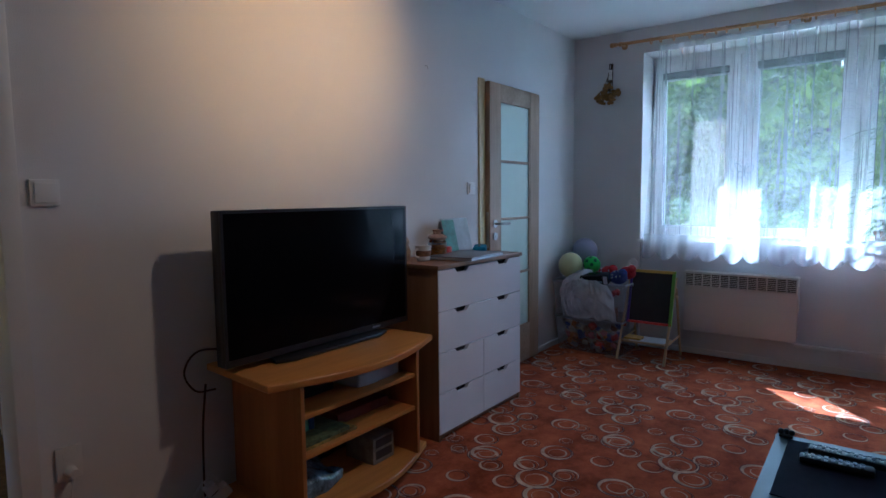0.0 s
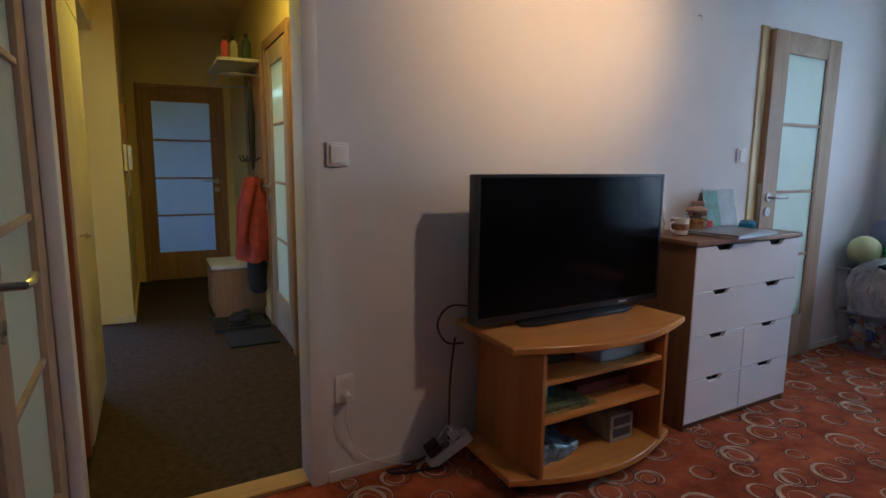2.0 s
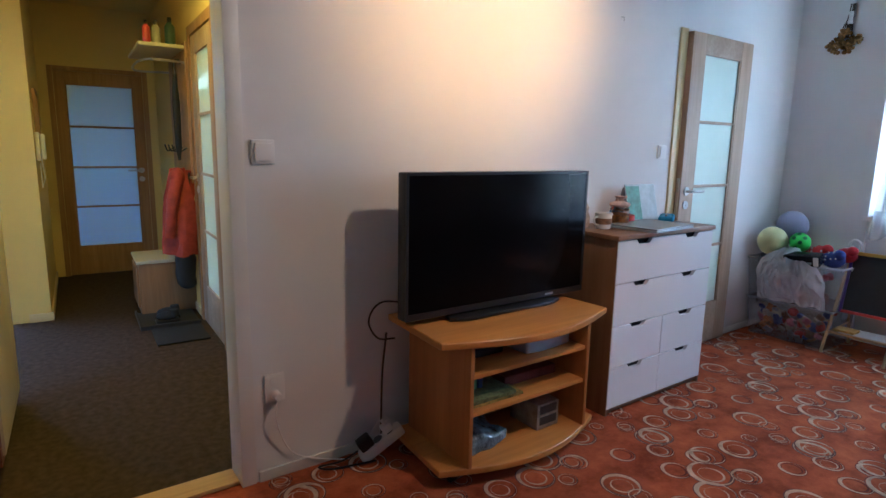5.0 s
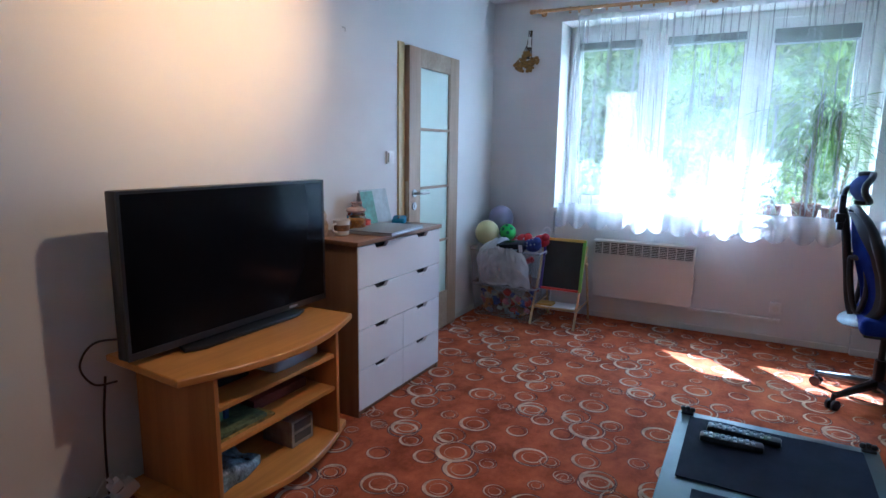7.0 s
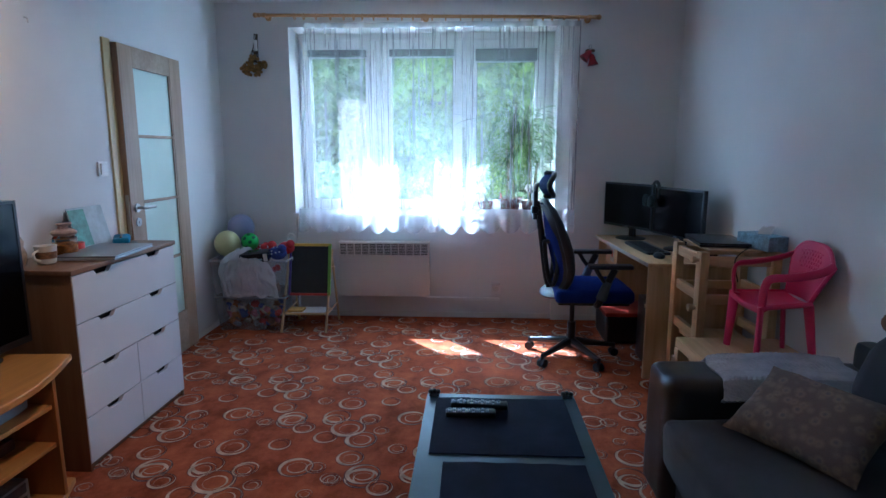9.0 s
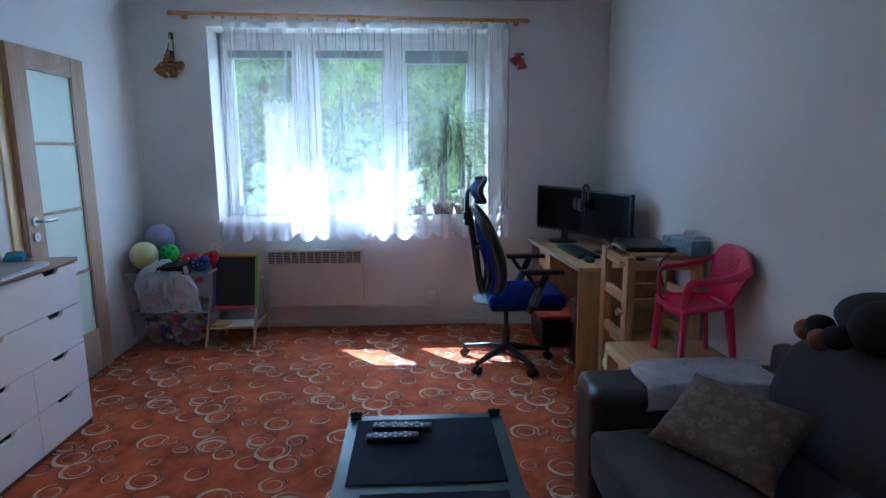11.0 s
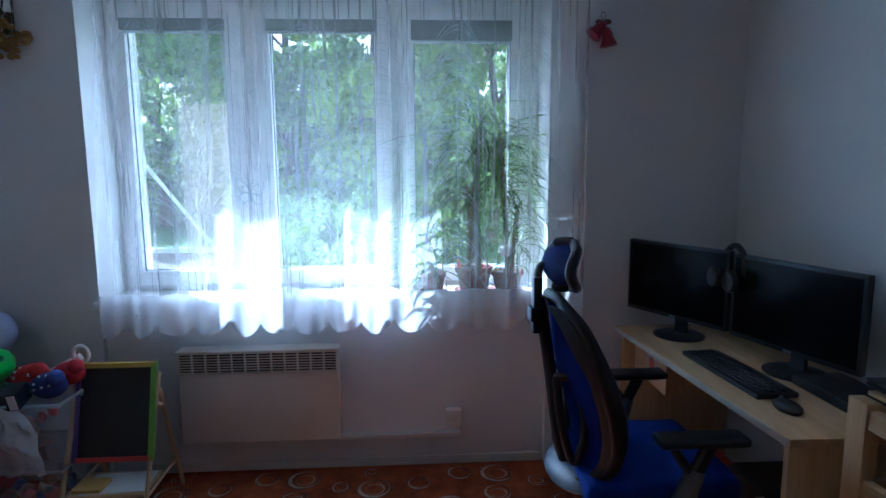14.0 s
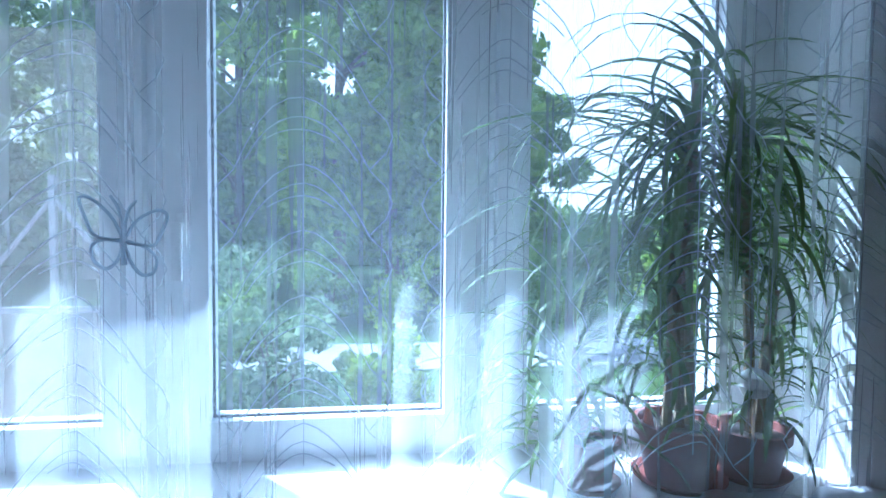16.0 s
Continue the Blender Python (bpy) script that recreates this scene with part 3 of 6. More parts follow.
r = thing("curtain_rod", "varnished pine curtain rod with turned finials and rings", "curtain rod", (-0.1, 4.70, 2.39))
RL, RR = (-1.37, 4.70, 2.412), (1.16, 4.70, 2.368)
on_rod = lambda t: Vector(RL) + (Vector(RR) - Vector(RL)) * t
part("pole", rod(RL, RR, 0.0125, seg=18), ROD_WOOD, r)
for t, s in ((0, -1), (1, 1)):
    p = on_rod(t)
    part("finial", joined(rod(p, p + Vector((s * 0.02, 0, 0)), 0.017), ball(p + Vector((s * 0.038, 0, 0)), 0.02, seg=16)), ROD_WOOD, r)
for t in (0.012, 0.5, 0.988):
    p = on_rod(t)
    part("bracket", joined(rod(p + Vector((0, -0.008, 0)), (p.x, YN - 0.001, p.z), 0.009), rod((p.x, YN - 0.012, p.z), (p.x, YN - 0.001, p.z), 0.024, seg=20), rod(p + Vector((-0.012, 0, 0)), p + Vector((0.012, 0, 0)), 0.018)), ROD_WOOD, r)
for i in range(25):
    p = on_rod(0.105 + 0.85 * i / 24 + 0.008 * math.sin(i * 5.1))
    ring = part("curtain_ring", tube([p + Vector((0, 0.023 * math.cos(a), 0.023 * math.sin(a) - 0.009)) for a in (2 * math.pi * k / 14 for k in range(14))], 0.0045, 6, True), ROD_WOOD, r)
    part("hook", tube([p + Vector((0, 0, -0.028)), p + Vector((0.003, -0.006, -0.036)), p + Vector((0, -0.012, -0.024))], 0.001, 4), WHITE_PLASTIC, ring)


# ---- hall beyond the open door, turned a little against the room ----
HALL = pose(XW - 0.13, 0, 0, 0, 0, 180 - 3.0) @ Matrix.Diagonal((1, -1, 1, 1))


def hall(bm):
    """From the hall's own frame (along it, across it, up) to the world."""
    moved(bm, HALL)
    bmesh.ops.reverse_faces(bm, faces=bm.faces)
    return bm


L, HV, HH = 4.29, 1.035, 2.50
structure("hall_floor", hall(box(0.004, -1.0, -0.15, L + 2.2, 1.5, 0.0)), HALL_CARPET, "grey-brown looped hall carpet", "floor")
structure("hall_ceiling", hall(box(0.004, -1.0, HH, L + 2.2, 1.5, HH + 0.1)), HALL_WALL, "plain yellow hall ceiling", "ceiling")
structure("hall_wall_right", hall(holed("y", HV, 0.1, 0.004, L, -0.1, HH, [(1.47, -0.1, 2.21, 2.03)])), HALL_WALL, "yellow painted hall wall with a door opening", "wall")
structure("hall_wall_left", hall(joined(box(0.02, -0.16, -0.1, 1.25, -0.05, HH), box(1.25, -0.16, 2.12, 2.72, -0.05, HH), box(2.72, -0.16, -0.1, L, 0.08, HH), box(1.25, -0.9, -0.1, 2.72, -0.8, HH))), HALL_WALL, "yellow painted hall wall with a recess", "wall")
structure("hall_wall_end", hall(holed("x", L, 0.1, -1.0, 1.5, -0.1, HH, [(0.20, -0.1, 0.92, 1.915)])), HALL_WALL, "yellow painted end wall with a door opening", "wall")
structure("far_room_wall", hall(joined(holed("x", L + 2.1, 0.1, -1.0, 1.5, -0.1, HH, [(0.0, 1.1, 0.9, 2.0)]), box(L + 0.1, -1.0, -0.1, L + 2.1, -0.9, HH), box(L + 0.1, 1.4, -0.1, L + 2.1, 1.5, HH))), WALL, "pale walls of the room behind the hall door", "wall")
for n, b in (("hall_baseboard_left", box(0.02, -0.05, 0, 0.38, -0.036, 0.06, 0.004)), ("hall_baseboard_far_left", box(2.72, 0.08, 0, L, 0.094, 0.06, 0.004)), ("hall_baseboard_recess", box(2.706, -0.05, 0, 2.72, 0.094, 0.06, 0.004)), ("hall_baseboard_right", box(2.275, HV - 0.014, 0, L, HV, 0.06, 0.004))):
    structure(n, hall(b), YELLOW_FRAME, "cream hall skirting", "baseboard", 35)

d = thing("door_3", "honey oak hall door with four frosted bluish panes, closed", "door", kind="structure")
door_leaf(d, 0.716, 1.90, HALL_OAK, HALL_OAK, FROST_HALL, "high", 1.0, 0.082)
d.matrix_world = HALL @ pose(L - 0.02, 0.202, 0.01, 0, 0, 90) @ Matrix.Diagonal((1, -1, 1, 1))
structure("door_frame_3", hall(joined(box(L + 0.04, 0.192, 0, L + 0.06, 0.23, 1.92), box(L + 0.04, 0.895, 0, L + 0.06, 0.928, 1.92), box(L - 0.015, 0.155, 0, L + 0.11, 0.198, 1.955, 0.004), box(L - 0.015, 0.922, 0, L + 0.11, 0.965, 1.955, 0.004), box(L - 0.014, 0.198, 1.914, L + 0.11, 0.922, 1.955, 0.004))), HALL_OAK, "honey oak door casing", "door frame", 35)
d = thing("door_4", "oak side door with frosted panes in the hall, closed", "door", kind="structure")
door_leaf(d, 0.70, 1.98, OAK, OAK_Y, FROST, "high")
d.matrix_world = HALL @ pose(1.49, HV - 0.01, 0.01)
structure("door_frame_4", hall(joined(box(1.41, HV - 0.02, 0, 1.487, HV + 0.1, 2.06, 0.004), box(2.193, HV - 0.02, 0, 2.27, HV + 0.1, 2.06, 0.004), box(1.487, HV - 0.019, 1.995, 2.193, HV + 0.1, 2.06, 0.004))), HALL_OAK, "honey oak door casing in the hall", "door frame", 35)
structure("side_room_wall", hall(box(1.3, HV + 0.5, -0.1, 2.6, HV + 0.55, HH)), WALL, "pale wall behind the side door", "wall")

base = HALL @ Vector((0.8, -0.05, 0))
c = thing("hall_closet", "built-in cream closet with a brown edge and small knobs", "closet", base)
CREAM = colour("cream_closet_paint", (0.62, 0.56, 0.42), 0.5)
RED_BROWN = colour("red_brown_closet_edge", (0.22, 0.07, 0.03), 0.5)
part("frame", hall(holed("y", -0.048, 0.03, 0.40, 1.22, 0.06, HH - 0.04, [(0.44, 0.08, 1.18, HH - 0.08)])), RED_BROWN, c, "red-brown frame")
for z0, z1, kz in ((0.085, 1.86, 0.93), (1.87, HH - 0.085, 2.0)):
    leaf = part("closet_door", hall(box(0.445, -0.04, z0, 1.175, -0.008, z1, 0.003)), CREAM, c)
    part("knob", hall(joined(rod((0.55, -0.008, kz), (0.55, 0.012, kz), 0.006), ball((0.55, 0.02, kz), 0.013, seg=14))), STEEL, leaf)

def by_wall(bm):
    """Things along the hall's right wall."""
    return hall(moved(bm, Matrix.Translation((-0.115, -0.115, 0))))


base = HALL @ Vector((2.85, 1.0, 1.2))
c = thing("coat_rack", "wall coat rack with a shelf, rail and hooks", "coat rack", base)
part("back_board", by_wall(box(2.45, 1.15 - 0.025, 1.0, 3.25, 1.15 - 0.001, 1.98, 0.004)), HALL_OAK, c)
part("shelf", by_wall(box(2.45, 0.84, 1.93, 3.25, 1.15 - 0.026, 1.955, 0.006)), CREAM, c)
part("rail", by_wall(tube(curve_points([(2.47, 1.15 - 0.03, 1.84), (2.47, 0.87, 1.84), (3.2, 0.87, 1.84), (3.2, 1.15 - 0.03, 1.84)], 4), 0.008)), STEEL, c)
for x in (2.55, 2.75, 2.95, 3.15):
    part("hook", by_wall(tube(curve_points([(x, 1.15 - 0.026, 1.25), (x, 1.15 - 0.08, 1.22), (x, 1.15 - 0.1, 1.27)], 4), 0.006)), BLACK, c)
for x, y, r0, h0, col, lab in ((2.52, 0.9, 0.025, 0.15, (0.5, 0.06, 0.03), "red spray can on the hall shelf"), (2.6, 0.97, 0.03, 0.17, (0.5, 0.5, 0.45), "clear spray bottle on the hall shelf"), (2.6, 1.06, 0.035, 0.2, (0.05, 0.10, 0.08), "dark green bottle on the hall shelf"), (2.72, 0.92, 0.02, 0.1, (0.45, 0.42, 0.3), "small pale bottle on the hall shelf")):
    p = HALL @ Vector((x - 0.115, y - 0.115, 1.955))
    b = thing("bottle", lab, "bottle", p)
    cm = colour("bottle_plastic", col, 0.35)
    part("body", lathe(p, [(r0 * 0.9, 0), (r0, 0.01), (r0, h0 * 0.68), (r0 * 0.45, h0 * 0.82)]), cm, b)
    part("cap", lathe(p, [(r0 * 0.42, h0 * 0.81), (r0 * 0.42, h0 * 0.97), (r0 * 0.3, h0)]), BLACK, b)
u = thing("umbrella", "folded black umbrella hanging from the hall rack", "umbrella", HALL @ Vector((2.5, 1.06, 1.1)))
part("canopy", by_wall(lathe((2.5, 1.06, 1.16), [(0.008, 0), (0.022, 0.1), (0.026, 0.4), (0.012, 0.6)], 12)), DARK_CLOTH, u)
part("handle", by_wall(tube(curve_points([(2.5, 1.06, 1.76), (2.5, 1.06, 1.84), (2.5, 1.09, 1.86), (2.5, 1.10, 1.83)], 4), 0.007)), BLACK, u)

j = thing("jacket", "orange-red child's jacket hanging on a hook", "jacket", HALL @ Vector((2.45, 1.05, 0.42)))
rows = []
for k in range(15):
    t = k / 14
    z = 1.10 - 0.62 * t
    w = 0.03 + 0.09 * min(1, t * 1.6) + 0.04 * t
    rows.append([((2.46 + w * math.cos(a) * 0.8), 1.055 + (0.05 + 0.04 * t) * math.sin(a) * (1 + 0.55 * math.sin(5 * a + 4 * t) + 0.3 * math.sin(9 * a - 3 * t)), z + 0.012 * math.sin(3 * a)) for a in (2 * math.pi * i / 28 for i in range(29))])
part("body", by_wall(surface(rows)), ORANGE_CLOTH, j)
for sx in (-1, 1):
    part("sleeve", by_wall(tube(curve_points([(2.46 + sx * 0.04, 1.02, 1.02), (2.46 + sx * 0.09, 0.975, 0.84), (2.46 + sx * 0.07, 0.955, 0.62)], 5), [0.042] * 5 + [0.036] * 6, 12)), ORANGE_CLOTH, j)
part("hood", by_wall(ball((2.46, 1.03, 1.04), 0.08, (1, 0.7, 0.9), 18)), ORANGE_CLOTH, j)
b = thing("bag", "black cloth bag hanging below the jacket", "bag", HALL @ Vector((2.45, 1.05, 0.30)))
part("body", by_wall(soft_box(2.38, 1.0, 0.23, 2.55, 1.12, 0.50, 0.05, 0.02)), DARK_CLOTH, b)
part("strap", by_wall(tube(curve_points([(2.40, 1.05, 0.53), (2.42, 1.09, 0.8), (2.46, 1.11, 1.08), (2.50, 1.09, 0.8), (2.53, 1.05, 0.53)], 5), 0.008)), DARK_CLOTH, b)
sc = thing("shoe_cabinet", "low honey-brown shoe cabinet with a pale top", "shoe cabinet", HALL @ Vector((2.88, 0.95, 0)))
SHOE_WOOD = wood("brown_cabinet_veneer", (0.20, 0.10, 0.035), (0.30, 0.16, 0.06), "z", 0.5)
part("body", by_wall(box(2.66, 0.76, 0.0, 3.10, 1.15 - 0.002, 0.39, 0.004)), SHOE_WOOD, sc)
part("top", by_wall(box(2.645, 0.745, 0.39, 3.11, 1.15 - 0.002, 0.415, 0.005)), CREAM, sc)
part("flap", by_wall(box(2.70, 0.745, 0.05, 3.06, 0.76, 0.36, 0.003)), SHOE_WOOD, sc)
single("doormat", hall(box(1.74, 0.66, 0.0, 2.10, 0.98, 0.014, 0.005)), colour("black_rubber_mat", (0.014, 0.013, 0.012), 0.9, var=0.4, fine=70, bump=0.8), "black patterned rubber doormat", "doormat")
single("shoe_tray", hall(joined(box(2.13, 0.60, 0.0, 2.60, 0.99, 0.008, 0.003), box(2.13, 0.60, 0.008, 2.145, 0.99, 0.03, 0.003), box(2.145, 0.60, 0.008, 2.60, 0.615, 0.03, 0.003))), colour("dark_grey_tray", (0.022, 0.021, 0.02), 0.6), "dark grey plastic shoe tray on the hall carpet", "shoe tray")
for x, y in ((2.26, 0.78), (2.38, 0.80)):
    p = HALL @ Vector((x, y, 0.008))
    s = thing("shoe", "dark shoe standing on the shoe tray", "shoe", p, "shoes on the tray")
    part("upper", hall(joined(ball((x, y, 0.05), 0.045, (0.8, 1.6, 0.75), 16), rod((x, y + 0.05, 0.05), (x, y + 0.05, 0.095), 0.034, 0.03))), DARK_CLOTH, s)
    part("sole", hall(box(x - 0.04, y - 0.075, 0.008, x + 0.04, y + 0.085, 0.028, 0.01)), BLACK, s)
pf = thing("picture_frame", "small dark framed picture on the hall wall", "picture", HALL @ Vector((3.2, 0.08, 1.4)))
part("frame", hall(holed("y", 0.082, 0.02, 3.0, 3.35, 1.15, 1.65, [(3.03, 1.18, 3.32, 1.62)])), HALL_OAK, pf)
part("print", hall(box(3.03, 0.083, 1.18, 3.32, 0.09, 1.62)), colour("grey_green_print", (0.16, 0.18, 0.16), 0.6, var=0.5, coarse=9), pf)
ph = thing("intercom", "white wall intercom handset", "intercom", HALL @ Vector((2.9, 0.08, 1.2)))
part("base", hall(box(2.80, 0.082, 1.14, 2.89, 0.11, 1.34, 0.01)), WHITE_PLASTIC, ph)
part("handset", hall(joined(box(2.825, 0.112, 1.15, 2.865, 0.14, 1.33, 0.012), tube([(2.845, 0.11, 1.15), (2.85, 0.12, 1.02), (2.86, 0.1, 0.95), (2.87, 0.1, 1.12)], 0.004))), WHITE_PLASTIC, ph)


# ---- carpet rings: cut pile in cream and brown, repeated with a half drop ----
RINGS = ((0, 0, 0.148), (0.089, 0, 0.088), (0.307, -0.069, 0.145), (-0.138, 0.192, 0.103), (0.224, 0.087, 0.123), (0.429, 0.181, 0.087), (0.185, -0.094, 0.078),
         (-0.215, -0.025, 0.109), (-0.396, -0.006, 0.139), (-0.349, 0.156, 0.148), (-0.369, 0.30, 0.066), (0.062, 0.272, 0.114), (0.155, 0.368, 0.17),
         (0.241, 0.256, 0.15), (0.061, 0.456, 0.114), (0.246, 0.46, 0.096), (0.326, 0.352, 0.076), (-0.158, 0.457, 0.148), (-0.069, 0.359, 0.11), (-0.294, 0.419, 0.078))
ring_sets = {"cream_rings": (RING_LIGHT, []), "brown_rings": (RING_DARK, []), "blue_grey_rings": (RING_BLUE, [])}
rnd = random.Random(4)
styles = [(rnd.uniform(0.5, 1.5) * math.pi, rnd.random()) for _ in RINGS]


def crescent(cx, cy, z, r, thick, thin, phi, n=26):
    rows = []
    for i in range(n + 1):
        a = 2 * math.pi * i / n
        w = thin + (thick - thin) * (0.5 + 0.5 * math.cos(a - phi)) ** 1.2
        rows.append(((cx + r * math.cos(a), cy + r * math.sin(a), z), (cx + (r - w) * math.cos(a), cy + (r - w) * math.sin(a), z)))
    return rows


for iy in range(-8, 5):
    for ix in range(-4, 4):
        for k, ((rx, ry, dia), (phi, s)) in enumerate(zip(RINGS, styles)):
            cx, cy = -0.504 + rx + ix * 0.93 + (0.465 if iy % 2 else 0), 2.455 + ry + iy * 0.5
            r = dia / 2 * 1.02
            if not (XW + r < cx < XE - r and YS + r < cy < YN - r):
                continue
            z = 0.0012 + 0.00012 * k
            light, dark = ring_sets["cream_rings"][1], ring_sets["blue_grey_rings" if dia > 0.14 else "brown_rings"][1]
            dark.append(crescent(cx, cy, z, r * 1.06, r * 0.20, r * 0.03, phi + 2.2))
            light.append(crescent(cx, cy, z + 0.0004, r, r * (0.25 if dia > 0.1 else 0.15), r * 0.012, phi))
            if s < 0.75 or dia < 0.1:
                light.append(crescent(cx + 0.1 * r, cy - 0.05 * r, z + 0.0004, r * 0.60, r * 0.11, r * 0.015, phi + 2.5, 20))
            if dia < 0.12:
                ring_sets["brown_rings"][1].append(crescent(cx, cy, z + 0.0002, r * 0.78, r * 0.14, r * 0.03, phi + 3, 20))
for name, (m, bands) in ring_sets.items():
    verts, faces = [], []
    for rows in bands:
        o = len(verts)
        for p in rows:
            verts += p
        faces += [(o + 2 * i, o + 2 * i + 2, o + 2 * i + 3, o + 2 * i + 1) for i in range(len(rows) - 1)]
    me = bpy.data.meshes.new(name)
    me.from_pydata(verts, [], faces)
    me.materials.append(m)
    ob = new(name, me)
    ob.parent = floor
    tagged(ob, "ring pattern woven into the carpet", kind="stuff")


# ---- television corner ----
tv = thing("television", "large black flat-screen television, switched off", "television", (-1.56, 1.81, 0.595))
part("housing", joined(box(-1.585, 1.305, 0.618, -1.53, 2.31, 1.192, 0.008), box(-1.62, 1.5, 0.68, -1.58, 2.12, 1.08, 0.015)), BLACK, tv)
part("screen", box(-1.531, 1.318, 0.645, -1.526, 2.297, 1.180, 0.001), SCREEN, tv, "glossy black screen")
part("bezel", holed("x", -1.532, 0.008, 1.306, 2.309, 0.619, 1.191, [(1.318, 0.645, 2.297, 1.180)]), BLACK, tv)
part("badge", box(-1.5245, 2.06, 0.627, -1.5225, 2.11, 0.636), SILVER, tv, "small silver badge")
part("neck", box(-1.59, 1.72, 0.60, -1.555, 1.90, 0.69, 0.008), BLACK, tv)
part("foot", slab([(-1.66, 1.56), (-1.66, 2.08), (-1.50, 2.13), (-1.47, 2.05), (-1.47, 1.57), (-1.50, 1.50)], 0.5955, 0.612, 0.006), BLACK, tv)

ts = thing("tv_stand", "bow-fronted beech laminate television stand on castors", "tv stand", (-1.5, 1.78, 0))


def bowed(y0, y1, xc, bow, back, n=16):
    pts = [(xc + bow * math.sin(math.pi * i / n), y0 + (y1 - y0) * i / n) for i in range(n + 1)]
    return pts + [(back, y1 - 0.03), (back, y0 + 0.03)]


part("top", slab(bowed(1.325, 2.235, -1.31, 0.115, -1.74), 0.565, 0.594, 0.009, 3), BEECH, ts)
part("base", slab(bowed(1.335, 2.20, -1.325, 0.115, -1.72), 0.055, 0.085, 0.009, 3), BEECH, ts)
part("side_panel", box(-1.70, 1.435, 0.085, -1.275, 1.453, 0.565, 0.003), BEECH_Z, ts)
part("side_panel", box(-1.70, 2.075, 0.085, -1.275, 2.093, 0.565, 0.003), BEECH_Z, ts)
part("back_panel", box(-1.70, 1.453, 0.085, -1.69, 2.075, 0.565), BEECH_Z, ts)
for z in (0.435, 0.285):
    part("shelf", box(-1.69, 1.453, z, -1.285, 2.075, z + 0.018, 0.003), BEECH, ts)
for x, y in ((-1.36, 1.42), (-1.36, 2.11), (-1.66, 1.42), (-1.66, 2.11)):
    part("castor", joined(rod((x, y - 0.012, 0.022), (x, y + 0.012, 0.022), 0.022, seg=16), box(x - 0.014, y - 0.016, 0.03, x + 0.014, y + 0.016, 0.055, 0.004)), BLACK, ts, "black plastic castor")

single("folded_paper", soft_box(-1.58, 1.78, 0.4535, -1.34, 2.04, 0.51, 0.012, 0.012, seed=3), colour("pale_blue_paper", (0.55, 0.58, 0.66), 0.8), "crumpled pale blue paper folded on the shelf", "paper")
single("set_top_box", box(-1.6, 1.52, 0.4535, -1.42, 1.72, 0.485, 0.004), BLACK, "small black set-top box on the shelf", "set-top box")
for k, (y0, y1, h, cl, w) in enumerate(((1.47, 1.70, 0.016, (0.16, 0.20, 0.09), 0.23), (1.465, 1.74, 0.012, (0.48, 0.33, 0.06), 0.2))):
    single("book", box(-1.32 - w, y0, 0.3035 + (0.0125 if k == 0 else 0), -1.31, y1, 0.3035 + (0.0125 if k == 0 else 0) + h, 0.002), colour("book_cover", cl, 0.5, var=0.9, coarse=26), "flat picture book with a green and yellow cover", "book", "books on the stand")
for k, (cl, t) in enumerate((((0.45, 0.05, 0.04), 0.03), ((0.6, 0.58, 0.5), 0.022), ((0.12, 0.35, 0.2), 0.026), ((0.05, 0.1, 0.3), 0.02))):
    y = 1.475 + 0.034 * k
    single("book", box(-1.60, y, 0.3325, -1.40, y + t, 0.3325 + 0.07 + 0.008 * (k % 2), 0.002), colour("book_spine", cl, 0.5, var=0.3, coarse=20), "small upright picture book with a coloured spine", "book", "books on the stand")
single("game_box", box(-1.62, 1.72, 0.3035, -1.40, 2.02, 0.345, 0.003), colour("red_brown_game_box", (0.20, 0.05, 0.04), 0.6, var=0.4, coarse=14), "flat red-brown game box on the shelf", "box")
single("plastic_bag", soft_box(-1.58, 1.48, 0.0855, -1.36, 1.72, 0.145, 0.022, 0.045, 9, seed=8), colour("blue_white_bag", (0.26, 0.36, 0.46), 0.25, var=0.9, coarse=22), "blue and white crumpled plastic bag", "bag")
single("dark_case", soft_box(-1.66, 1.56, 0.0855, -1.575, 1.95, 0.20, 0.02, 0.01, seed=5), DARK_CLOTH, "dark soft case on the bottom shelf", "case")
pb = thing("product_box", "white cardboard box with dark printed pictures", "box", (-1.40, 1.93, 0.0855))
part("carton", box(-1.52, 1.87, 0.0855, -1.35, 2.00, 0.20, 0.002), colour("white_carton", (0.36, 0.33, 0.28), 0.6, var=0.4, coarse=22), pb)
for z in (0.155, 0.105):
    part("print", box(-1.35, 1.885, z, -1.3485, 1.985, z + 0.036), colour("dark_print", (0.05, 0.05, 0.06), 0.5), pb, "dark printed picture")

ex = thing("extension_lead", "white extension lead with plugs, leaning beside the stand", "extension lead", (-1.68, 1.30, 0.002))
EM = pose(-1.672, 1.285, 0.062, 0, -32, 78)
part("socket_strip", moved(box(-0.105, -0.027, -0.024, 0.105, 0.027, 0.024, 0.012), EM), WHITE_PLASTIC, ex)
for k in (-0.062, -0.005, 0.052):
    part("outlet", moved(lathe((0, 0, 0), [(0.021, 0), (0.021, 0.002), (0.018, 0.0025)], 18), EM @ Matrix.Translation((k, 0.0, 0.0242))), GREY_PLASTIC, ex, "dark round outlet")
part("adapter", moved(box(-0.035, -0.026, 0.026, 0.028, 0.026, 0.075, 0.009), EM @ Matrix.Translation((-0.05, 0, 0))), BLACK, ex, "black plug adapter")
part("plug", moved(joined(box(-0.024, -0.02, 0.026, 0.024, 0.02, 0.062, 0.008), rod((0, 0, 0.06), (0.0, 0.0, 0.085), 0.007)), EM @ Matrix.Translation((0.052, 0, 0))), WHITE_PLASTIC, ex)
